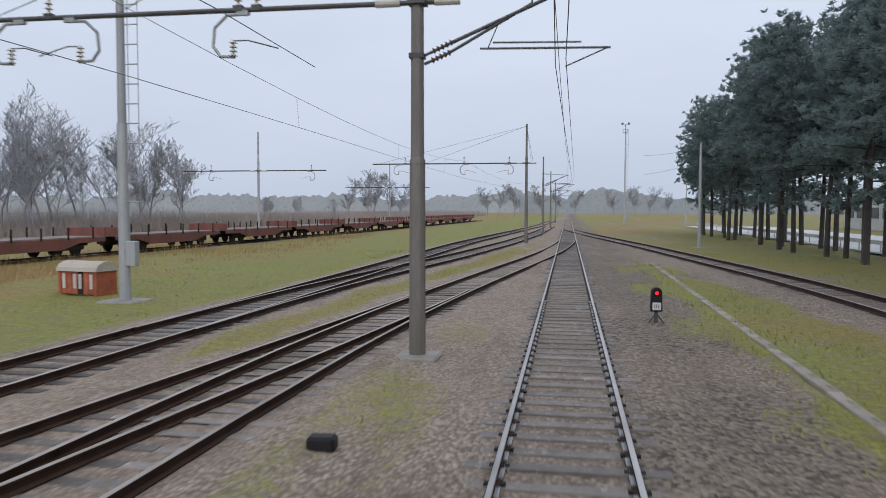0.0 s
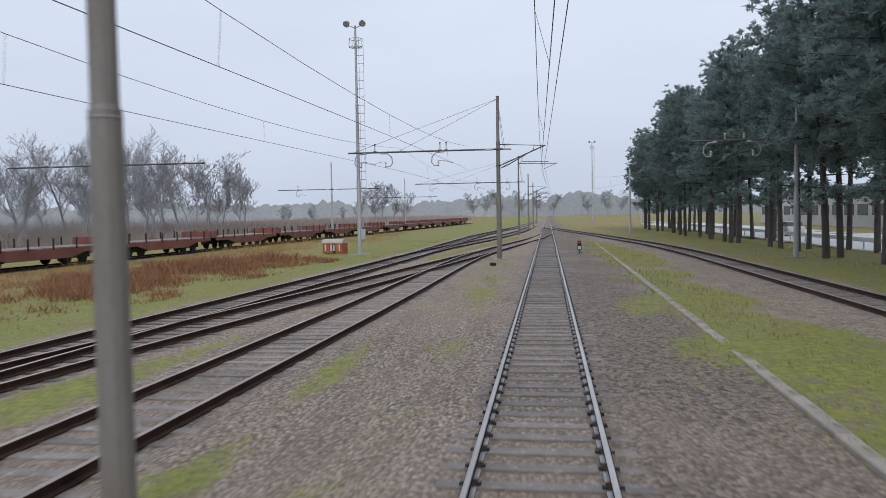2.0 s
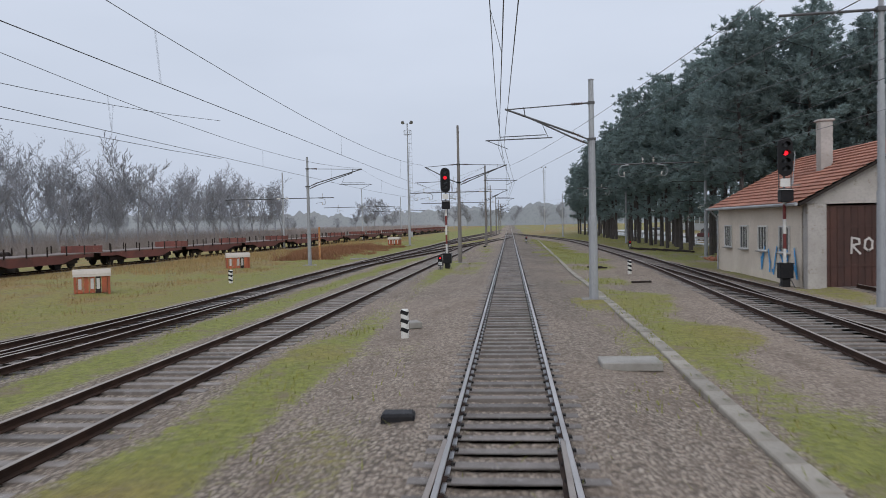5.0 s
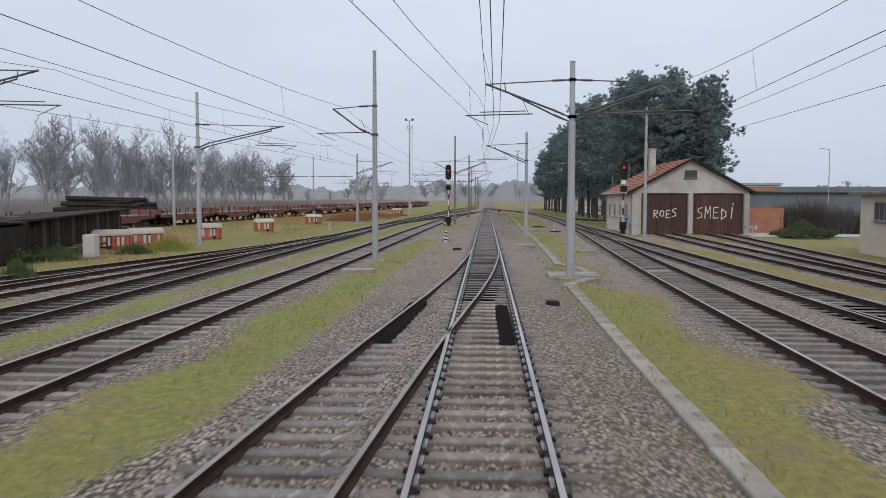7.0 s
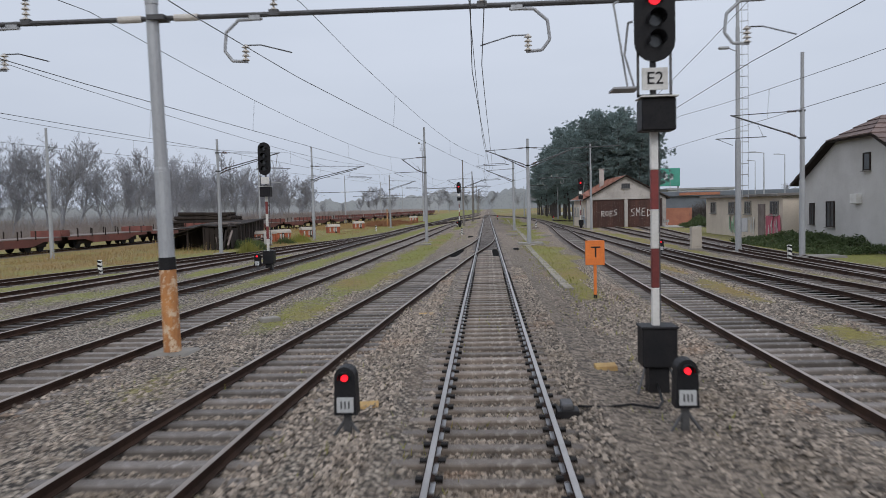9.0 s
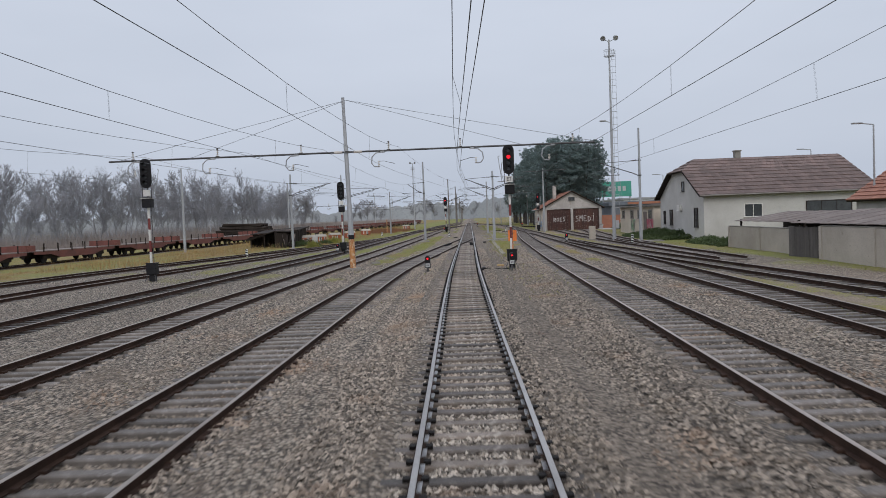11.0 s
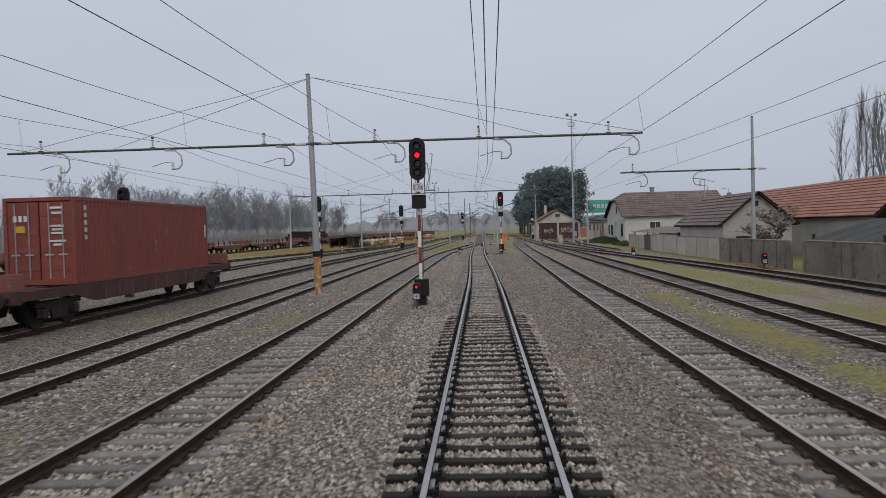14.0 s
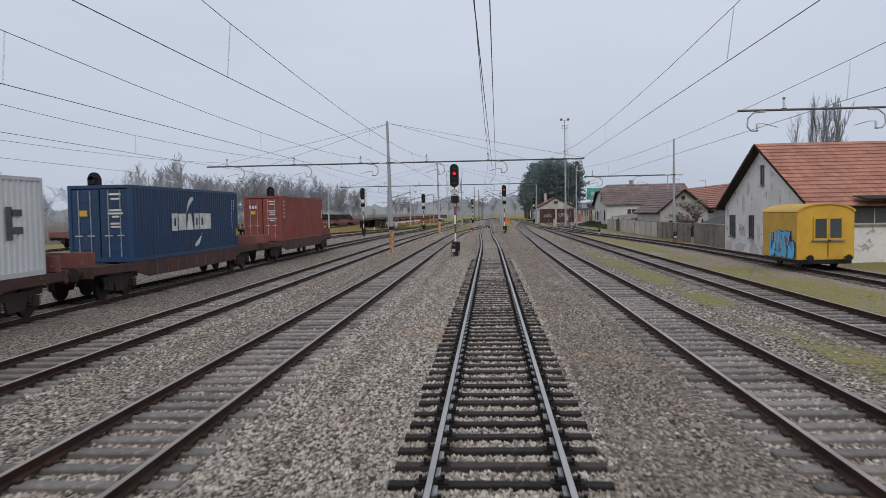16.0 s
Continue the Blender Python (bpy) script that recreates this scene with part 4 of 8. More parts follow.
def hood(bm, x, y, z, r, depth):
    """An open half hood over a lens, towards -y."""
    n = 9
    ring = [(r * math.cos(a), r * math.sin(a)) for a in np.linspace(-0.35, math.pi + 0.35, n)]
    for k in range(n - 1):
        (a, b), (c, d) = ring[k], ring[k + 1]
        f = [bm.verts.new(p) for p in ((x + a, y, z + b), (x + c, y, z + d), (x + c, y - depth, z + d * 0.95), (x + a, y - depth, z + b * 0.95))]
        bm.faces.new(f)
        f = [bm.verts.new(p) for p in ((x + a * 1.08, y, z + b * 1.08), (x + c * 1.08, y, z + d * 1.08), (x + c * 1.08, y - depth, z + d * 1.03), (x + a * 1.08, y - depth, z + b * 1.03))]
        bm.faces.new(f[::-1])


def main_signal(x, y, plate="", lit=True, zred=6.1, side=1):
    p = thing("main_signal", "black railway signal on a red and white mast" + (", showing red" if lit else ", unlit"), "railway signal", pose(x, y, 0), "main signals")
    zc = zred - 0.15
    bm = bmesh.new()
    prism(bm, [(u, v + zc) for u, v in oblong(0.62, 1.62)], "y", -0.16, -0.10)
    board = part("backboard", bm, M_BLACK, p, "rounded black backboard")
    bm = bmesh.new()
    prism(bm, [(u, v + zc) for u, v in oblong(0.40, 1.40)], "y", -0.10, 0.14)
    part("lamp_case", bm, M_DARKSTEEL, p)
    for k, dz in enumerate((0.50, 0.15, -0.18, -0.50)):
        bm = bmesh.new()
        hood(bm, 0, -0.16, zc + dz, 0.125, 0.26)
        part("hood", bm, M_BLACK, p)
        bm = bmesh.new()
        tube(bm, (0, -0.165, zc + dz), (0, -0.18, zc + dz), 0.10, n=14)
        part("lens", bm, M_REDLAMP if (k == 1 and lit) else M_GLASS, p, "lit red lens" if (k == 1 and lit) else "dark lens")
    # number plate in its frame
    bm = bmesh.new()
    box(bm, 0, -0.12, zred - 1.22, 0.40, 0.02, 0.34, bevel=0.004)
    pl = part("number_plate", bm, M_WHITE, p, "white plate with black letters")
    if plate:
        letters(plate, 0.27, pose(0, -0.133, zred - 1.22, 90), M_BLACK, pl)
    bm = bmesh.new()
    for s in (-1, 1):
        box(bm, s * 0.25, -0.08, zred - 1.12, 0.035, 0.035, 0.75)
    box(bm, 0, -0.08, zred - 1.47, 0.53, 0.035, 0.035)
    part("plate_frame", bm, M_DARKSTEEL, p)
    bm = bmesh.new()
    box(bm, 0.02, -0.10, zred - 1.78, 0.52, 0.42, 0.50, bevel=0.02)
    bx = part("indicator_box", bm, M_BLACK, p, "black indicator box with a pale rim")
    bm = bmesh.new()
    box(bm, 0.02, -0.13, zred - 1.515, 0.56, 0.5, 0.02)
    part("rim", bm, M_WHITE, bx)
    bm = bmesh.new()
    pipe(bm, [(side * 0.3, 0, zred - 1.3), (side * 0.42, 0.1, zred - 0.8), (side * 0.36, 0.1, zred - 0.3), (side * 0.3, 0.05, zred - 0.3)], 0.018, 6)
    pipe(bm, [(side * 0.38, 0.1, zred - 1.3), (side * 0.55, 0.3, zred + 0.05), (side * 0.47, 0.35, zred + 0.1)], 0.018, 6)
    box(bm, side * 0.42, 0.2, zred - 1.33, 0.4, 0.5, 0.03)
    part("service_step", bm, M_POLE, p)
    # striped mast
    z, k = 1.0, 0
    while z < zred - 1.6:
        z1 = min(z + 0.62, zred - 1.6)
        bm = bmesh.new()
        box(bm, 0, 0, (z + z1) / 2, 0.115, 0.10, z1 - z, bevel=0.008)
        part("mast_band", bm, M_RED if k % 2 else M_WHITE, p, "red band" if k % 2 else "white band")
        z, k = z1, k + 1
    bm = bmesh.new()
    tube(bm, (0, 0.02, zred - 1.65), (0, 0.02, zred + 0.4), 0.05, n=10)
    part("upper_mast", bm, M_DARKSTEEL, p)
    bm = bmesh.new()
    box(bm, 0.10, 0.13, (1.0 + zred - 1.9) / 2, 0.03, 0.03, zred - 3.0)
    zz = 1.3
    while zz < zred - 2:
        box(bm, 0.05, 0.10, zz, 0.12, 0.03, 0.03)
        zz += 0.33
    part("climbing_rail", bm, M_DARKSTEEL, p)
    bm = bmesh.new()
    box(bm, 0.03, 0.03, 0.68, 0.54, 0.46, 0.62, bevel=0.02)
    box(bm, 0.03, 0.03, 1.0, 0.58, 0.50, 0.04, bevel=0.01)
    box(bm, 0.03, 0.05, 0.18, 0.32, 0.30, 0.46)
    part("relay_box", bm, M_BLACK, p, "black relay box on a narrow foot")
    bm = bmesh.new()
    for s in (-1, 1):
        tube(bm, (s * 0.14, -0.05, 0.5), (s * 0.34, -0.25, -0.05), 0.02, n=6)
    part("foot_stay", bm, M_DARKSTEEL, p)
    return p


def dwarf_signal(x, y, lit=True, turn=0):
    p = thing("dwarf_signal", "low black shunting signal with a lit red lamp and white plate", "railway signal", pose(x, y, 0, 0, 0, turn), "dwarf signals")
    bm = bmesh.new()
    out = [(0.135, 0.80)] + [(0.135 * math.cos(a), 0.80 + 0.135 * math.sin(a)) for a in np.linspace(0.3, math.pi - 0.3, 7)] + [(-0.135, 0.80), (-0.15, 0.30), (0.15, 0.30)]
    prism(bm, out, "y", -0.14, 0.12)
    part("case", bm, M_BLACK, p)
    bm = bmesh.new()
    hood(bm, 0, -0.14, 0.80, 0.075, 0.10)
    part("hood", bm, M_BLACK, p)
    bm = bmesh.new()
    tube(bm, (0, -0.142, 0.79), (0, -0.155, 0.79), 0.046, n=12)
    part("lens", bm, M_REDLAMP, p, "lit red lens")
    bm = bmesh.new()
    box(bm, 0, -0.15, 0.44, 0.22, 0.012, 0.20, bevel=0.003)
    pl = part("plate", bm, M_CONTGREY, p, "dirty white number plate")
    for k in (-0.05, 0.0, 0.05):
        bm = bmesh.new()
        box(bm, k, -0.158, 0.44, 0.022, 0.004, 0.10)
        part("plate_bar", bm, M_DARKSTEEL, pl)
    bm = bmesh.new()
    box(bm, 0, 0, 0.14, 0.09, 0.09, 0.4)
    for s in (-1, 1):
        tube(bm, (0, 0, 0.25), (s * 0.2, -0.08, -0.03), 0.022, n=6)
    part("stand", bm, M_DARKSTEEL, p)
    return p


main_signal(2.05, 110.0, "E2", side=-1)
main_signal(-17.7, 62.8, "", lit=False, zred=4.75)
main_signal(-17.7, 35.0, "", lit=False, zred=4.5)
main_signal(-2.45, 54.9, "E3a", zred=5.75)
main_signal(-4.62, 210.3, "", zred=5.95)
main_signal(-11.55, 135.5, "", lit=False, zred=5.75)
main_signal(-17.9, 109.3, "", lit=False)
main_signal(11.0, 193.5, "", zred=5.6)
for dx, dy in ((1.75, 266.2), (8.9, 140.4), (-2.48, 107.6), (1.95, 107.8), (-2.55, 54.0), (-11.95, 135.0), (-4.92, 208.8), (12.3, 89.2), (16.75, 72.3), (11.3, 237.2)):
    dwarf_signal(dx, dy)

# the orange board with a T
tb = thing("warning_board", "orange square board with a black T on a short orange post", "sign", pose(2.8, 122.2, 0, 0, 0, -4))
bm = bmesh.new()
box(bm, 0, 0.03, 1.42, 0.6, 0.09, 0.78, bevel=0.01)
bd = part("board", bm, M_ORANGE, tb)
letters("T", 0.5, pose(0.02, -0.018, 1.43, 90), M_BLACK, bd)
bm = bmesh.new()
tube(bm, (0, 0.03, 0.08), (0, 0.03, 1.1), 0.05, n=8)
part("post", bm, M_ORANGE, tb)
bm = bmesh.new()
tube(bm, (0, 0.03, -0.08), (0, 0.03, 0.09), 0.06, n=8)
part("socket", bm, M_BLACK, tb)


# ---- buildings ----
def tiled_slope(parent, corners, rows, cols, material, thick=0.05):
    """A roof slope of overlapping tiles; corners: eave left, eave right, ridge right, ridge left."""
    e0, e1, r1, r0 = [Vector(c) for c in corners]
    nrm = (e1 - e0).cross(r0 - e0).normalized()
    if nrm.z < 0:
        nrm = -nrm
    V, F = [], []
    for i in range(rows):
        a, b = i / rows, min(1.0, (i + 1.12) / rows)
        for j in range(cols):
            u0, u1 = j / cols, (j + 0.985) / cols
            quad = []
            for u, t, up in ((u0, a, 0.065), (u1, a, 0.065), (u1, b, 0.004), (u0, b, 0.004)):
                lo = e0.lerp(e1, u)
                hi = r0.lerp(r1, u)
                quad.append(lo.lerp(hi, t) + nrm * up)
            o = len(V)
            mid = [(quad[0] + quad[1]) / 2 + nrm * 0.014, (quad[3] + quad[2]) / 2 + nrm * 0.014]
            low = [quad[0] - nrm * thick * 1.3, quad[1] - nrm * thick * 1.3]
            V += [tuple(v) for v in quad + mid + low]
            F += [(o, o + 4, o + 5, o + 3), (o + 4, o + 1, o + 2, o + 5), (o + 6, o + 7, o + 1, o + 4, o)]
    me = fast_mesh("tiles", V, F, [material])
    ob = new("roof_tiles", me)
    ob.parent = parent
    ob["kind"] = "stuff"
    # board under the tiles
    bm = bmesh.new()
    top = [bm.verts.new(c - nrm * 0.03) for c in (e0, e1, r1, r0)]
    bot = [bm.verts.new(c - nrm * 0.14) for c in (e0, e1, r1, r0)]
    bm.faces.new(top)
    bm.faces.new(bot[::-1])
    for k in range(4):
        bm.faces.new((top[k], bot[k], bot[(k + 1) % 4], top[(k + 1) % 4]))
    bmesh.ops.recalc_face_normals(bm, faces=bm.faces[:])
    part("roof_deck", bm, M_TIMBER, parent)


def window(parent, m, w, h, frame_mat, bars=1, glass=None):
    """A window in a wall that faces local -y; the frame stands a little proud, the pane lies back in it."""
    g = new("window")
    g.parent = parent
    g.matrix_basis = m
    bm = bmesh.new()
    t = 0.07
    for s in (-1, 1):
        box(bm, s * (w / 2), 0, 0, t, 0.10, h + t)
        box(bm, 0, 0, s * (h / 2), w - t, 0.098, t)
    for k in range(bars):
        box(bm, -w / 2 + w * (k + 1) / (bars + 1), -0.005, 0, 0.045, 0.06, h - t)
    part("window_frame", bm, frame_mat, g)
    bm = bmesh.new()
    box(bm, 0, -0.002, 0, w - 0.02, 0.02, h - 0.02)
    part("pane", bm, glass or M_GLASS, g, "dark window pane")
    bm = bmesh.new()
    box(bm, 0, -0.05, -h / 2 - 0.06, w + 0.2, 0.2, 0.05)
    part("window_sill", bm, M_CONC, g)


def west(x, y, z):
    return pose(x, y, z, 0, 0, -90)


def scribble(parent, m, w, h, n, material, seed, width=0.09, lift=0.0):
    """Sprayed letters, each of a few joined strokes, laid just proud of a wall that faces local -y."""
    rs = random.Random(seed)
    for k in range(n):
        bm = bmesh.new()
        cx = -w / 2 + w * (k + 0.5) / n
        pts = [(cx + rs.uniform(-0.35, 0.35) * w / n, rs.choice((-0.5, 0, 0.5)) * h + rs.uniform(-0.1, 0.1) * h) for _ in range(rs.randint(3, 5))]
        for j, ((a, b), (c, d)) in enumerate(zip(pts[:-1], pts[1:])):
            L = math.hypot(c - a, d - b) + 1e-6
            nxn, nzn = -(d - b) / L * width / 2, (c - a) / L * width / 2
            box(bm, (a + c) / 2, -0.003 - lift - 0.0035 * ((k * 5 + j) % 11), (b + d) / 2, L + width * 0.5, 0.003, width, Matrix.Rotation(-math.atan2(d - b, c - a), 4, "Y"))
        ob = part("sprayed_letter", bm, material, parent, "sprayed graffiti strokes")
        ob.matrix_basis = m


def walls(parent, x0, x1, y0, y1, z, material, t=0.3, gables=None, name="wall"):
    """Four walls with thickness; gables: ('x' or 'y', ridge height) raises the two end walls of a ridge along that axis."""
    gx, gz = gables or (None, z)
    xm, ym = (x0 + x1) / 2, (y0 + y1) / 2
    for yy, s in ((y0, 1), (y1, -1)):
        bm = bmesh.new()
        out = [(x0, -0.1), (x1, -0.1), (x1, z)] + ([(xm, gz)] if gx == "y" else []) + [(x0, z)]
        prism(bm, out, "y", min(yy, yy + s * t), max(yy, yy + s * t))
        part(name, bm, material, parent)
    for xx, s in ((x0, 1), (x1, -1)):
        bm = bmesh.new()
        out = [(y0 + t, -0.1), (y1 - t, -0.1), (y1 - t, z)] + ([(ym, gz)] if gx == "x" else []) + [(y0 + t, z)]
        prism(bm, out, "x", min(xx, xx + s * t), max(xx, xx + s * t))
        part(name, bm, material, parent)


def chimney(parent, x, y, z0, z1, material):
    bm = bmesh.new()
    box(bm, x, y, (z0 + z1) / 2, 0.55, 0.55, z1 - z0, bevel=0.02)
    box(bm, x, y, z1 + 0.04, 0.7, 0.7, 0.1, bevel=0.02)
    part("chimney", bm, material, parent, "plastered chimney")


STROKES = {
    "R": [((0, 0), (0.05, 1), (0.7, 0.9), (0.75, 0.6), (0.05, 0.5), (0.8, -0.05))],
    "O": [((0.4, 0.08), (0.05, 0.3), (0.1, 0.75), (0.45, 0.92), (0.75, 0.7), (0.72, 0.25), (0.4, 0.08))],
    "E": [((0.75, 0.95), (0.1, 0.9), (0.05, 0.0), (0.75, 0.05)), ((0.08, 0.5), (0.6, 0.48))],
    "S": [((0.8, 0.95), (0.2, 0.85), (0.15, 0.58), (0.7, 0.45), (0.72, 0.12), (0.05, 0.0))],
    "M": [((0, 0), (0.08, 0.98), (0.4, 0.4), (0.75, 1.0), (0.82, 0.0))],
    "D": [((0.05, 0), (0.1, 0.95), (0.7, 0.7), (0.72, 0.3), (0.02, 0.0))],
    "I": [((0.3, -0.05), (0.45, 0.95)), ((0.6, 1.15), (0.5, 1.3))],
}


def sprayed_word(parent, word, x, y, z, w, h):
    """Hand-sprayed capitals on a face towards -y, each letter of joined thin strokes."""
    rs = random.Random(len(word))
    for k, ch in enumerate(word):
        bm = bmesh.new()
        n = 0
        dz, tall = rs.uniform(-0.06, 0.06), h * rs.uniform(0.9, 1.1)
        for line in STROKES[ch]:
            for (a, b), (c, d) in zip(line[:-1], line[1:]):
                p, q = Vector((x + (k + a * 0.85) * w, 0, z + dz + b * tall)), Vector((x + (k + c * 0.85) * w, 0, z + dz + d * tall))
                ln = (q - p).length
                box(bm, (p.x + q.x) / 2, y - 0.002 * (n % 5), (p.z + q.z) / 2, ln + 0.07, 0.003, 0.085, Matrix.Rotation(-math.atan2(q.z - p.z, q.x - p.x), 4, "Y"))
                n += 1
        part("sprayed_letter", bm, M_GRAFOLD, parent, "faded white sprayed letter")


def engine_shed():
    h = thing("engine_shed", "small gabled engine shed with two rusty graffiti-covered doors", "shed")
    x0, x1, y0, y1, ze, zr = 11.6, 21.2, 192.8, 206.0, 3.75, 6.35
    xm = (x0 + x1) / 2
    t = 0.3
    # front: gable above the doors and the piers between them
    bm = bmesh.new()
    prism(bm, [(x0, 3.45), (x1, 3.45), (x1, ze), (xm, zr), (x0, ze)], "y", y0, y0 + t)
    part("front_gable", bm, M_GABLE, h, "stained pale plaster gable")
    for a, b in ((x0, x0 + 0.75), (xm - 0.2, xm + 0.2), (x1 - 0.45, x1)):
        bm = bmesh.new()
        box(bm, (a + b) / 2, y0 + 0.1, 1.67, b - a, 0.6, 3.54, bevel=0.02)
        part("door_pier", bm, M_GABLE, h)
    for a, b in ((x0 + 0.75, xm - 0.2), (xm + 0.2, x1 - 0.45)):
        d = new("shed_door")
        d.parent = h
        n = 14
        for k in range(n):
            bm = bmesh.new()
            w = (b - a) / n
            box(bm, a + w * (k + 0.5), y0 + 0.2, 1.68, w * 0.96, 0.06, 3.4, bevel=0.006)
            part("plank", bm, M_DOORRUST, d)
        bm = bmesh.new()
        for z in (0.9, 2.5):
            box(bm, (a + b) / 2, y0 + 0.155, z, b - a, 0.03, 0.10)
        part("door_bar", bm, M_DOORRUST, d)
    sprayed_word(h, "ROES", x0 + 1.85, y0 + 0.135, 1.45, 0.5, 0.68)
    sprayed_word(h, "SMEDI", xm + 0.6, y0 + 0.135, 1.35, 0.66, 0.9)
    bm = bmesh.new()
    prism(bm, [(x0, -0.1), (x1, -0.1), (x1, ze), (xm, zr), (x0, ze)], "y", y1 - t, y1)
    part("back_wall", bm, M_PLASTERY, h)
    for xx in (x0, x1 - t):
        bm = bmesh.new()
        box(bm, xx + t / 2, (y0 + y1) / 2, ze / 2, t, y1 - y0 - 2 * t, ze + 0.1)
        part("side_wall", bm, M_PLASTERY, h, "stained yellow plaster side wall")
    for k in range(4):
        window(h, west(x0 - 0.02, y0 + 2.4 + k * 2.9, 1.95), 1.2, 1.15, M_WHITE, 2)
    scribble(h, west(x0 - 0.03, y0 + 3.2, 0.95), 5.0, 1.1, 6, M_GRAFBLUE, 5, 0.14)
    window(h, pose(xm, y0 - 0.01, 5.05), 0.95, 0.55, M_DARKSTEEL, 3)
    o = 0.45
    sl = (zr - ze) / (xm - x0)
    tiled_slope(h, [(x0 - o, y0 - o, ze - o * sl), (x0 - o, y1 + o, ze - o * sl), (xm, y1 + o, zr), (xm, y0 - o, zr)], 16, 34, M_TILE)
    tiled_slope(h, [(x1 + o, y0 - o, ze - o * sl), (x1 + o, y1 + o, ze - o * sl), (xm, y1 + o, zr), (xm, y0 - o, zr)], 16, 34, M_TILE)
    bm = bmesh.new()
    tube(bm, (x0 - o - 0.08, y0 - o, ze - o * sl - 0.05), (x0 - o - 0.08, y1 + o, ze - o * sl - 0.05), 0.07, n=8)
    pipe(bm, [(x0 - o - 0.08, y1 - 0.2, ze - 0.35), (x0 - 0.1, y1 - 0.2, ze - 0.8), (x0 - 0.1, y1 - 0.2, 0.0)], 0.05, 8)
    part("gutter", bm, M_POLE, h)
    chimney(h, 14.2, 197.5, 4.6, 7.35, M_GABLE)


engine_shed()

bm = bmesh.new()
box(bm, 23.2, 195.5, 1.05, 3.6, 0.3, 2.3)
solid("garden_wall", bm, M_BRICK, "low bare orange brick wall beside the shed", "wall", kind="structure")


def house(name, label, x0, x1, y0, y1, ze, zr, along, wall_mat, tile_mat, over=0.45, rows=14, cols=30):
    h = thing(name, label, "house")
    xm, ym = (x0 + x1) / 2, (y0 + y1) / 2
    walls(h, x0, x1, y0, y1, ze, wall_mat, gables=(along, zr))
    o = over
    if along == "x":
        sl = (zr - ze) / (ym - y0)
        a, b = x0 - o, x1 + o
        for ys, s in ((y0, -1), (y1, 1)):
            tiled_slope(h, [(x0 - o, ys + s * o, ze - o * sl), (x1 + o, ys + s * o, ze - o * sl), (b, ym, zr), (a, ym, zr)], rows, cols, tile_mat)
    else:
        sl = (zr - ze) / (xm - x0)
        for xs, s in ((x0, -1), (x1, 1)):
            tiled_slope(h, [(xs + s * o, y0 - o, ze - o * sl), (xs + s * o, y1 + o, ze - o * sl), (xm, y1 + o, zr), (xm, y0 - o, zr)], rows, cols, tile_mat)
    return h


# the cottage with the orange roof, gable towards the line
hc = house("cottage", "white plastered cottage with an orange tiled roof and peeling gable", 17.0, 31.0, 42.8, 58.2, 3.25, 6.95, "x", M_PLASTER, M_TILE, 0.55, 17, 44)
for yy, ww in ((56.4, 1.0), (52.5, 0.75), (48.4, 1.0)):
    window(hc, west(16.97, yy, 1.75), ww, 1.45, M_DARKSTEEL, 1)
window(hc, west(16.97, 50.5, 5.0), 0.4, 1.2, M_DARKSTEEL, 0)
for xx in (20.0, 23.6, 27.0):
    window(hc, pose(xx, 42.77, 2.55), 2.4, 1.0, M_PLASTERY, 1)
bm = bmesh.new()
box(bm, 24.0, 42.2, 3.42, 10, 1.5, 0.06, Matrix.Rotation(0.12, 4, "X"))
part("awning", bm, M_TIMBER, hc, "thin dark awning")
scribble(hc, west(16.96, 54.3, 1.5), 1.3, 0.7, 6, M_DARKSTEEL, 11, 0.025)
rs = random.Random(19)
for yy, zz, ry, rz in ((57.2, 0.35, 0.8, 0.45), (54.9, 0.3, 1.3, 0.4), (52.2, 0.32, 1.0, 0.5), (49.9, 0.3, 1.2, 0.42), (47.2, 0.4, 1.1, 0.6), (45.0, 0.35, 1.3, 0.5), (51.3, 1.35, 0.28, 0.6), (54.2, 3.2, 0.35, 0.8), (47.0, 2.1, 0.4, 0.5), (57.6, 2.6, 0.3, 0.5), (53.2, 4.2, 0.3, 0.5)):
    bm = bmesh.new()
    edge = [(yy + ry * math.cos(a) * rs.uniform(0.6, 1.15), max(0.01, zz + rz * math.sin(a) * rs.uniform(0.6, 1.15))) for a in np.linspace(0, 2 * math.pi, 19)[:-1]]
    prism(bm, edge, "x", 16.994, 17.05)
    part("bare_patch", bm, M_PLASTERL, hc, "patch where the plaster has fallen off")
# the grey gabled barn and the long house behind
hb = house("barn", "low grey barn with a brown tiled roof and a plain gable", 17.98, 23.0, 84.0, 96.5, 2.95, 5.05, "y", M_PLASTERG, M_TILEB, 0.45, 9, 34)
bm = bmesh.new()
box(bm, 20.4, 83.96, 4.15, 0.35, 0.06, 0.4)
part("vent", bm, M_TIMBER, hb)
bm = bmesh.new()
box(bm, 21.0, 92.0, 4.95, 0.3, 0.35, 0.7, bevel=0.02)
part("flue", bm, M_CONC, hb)


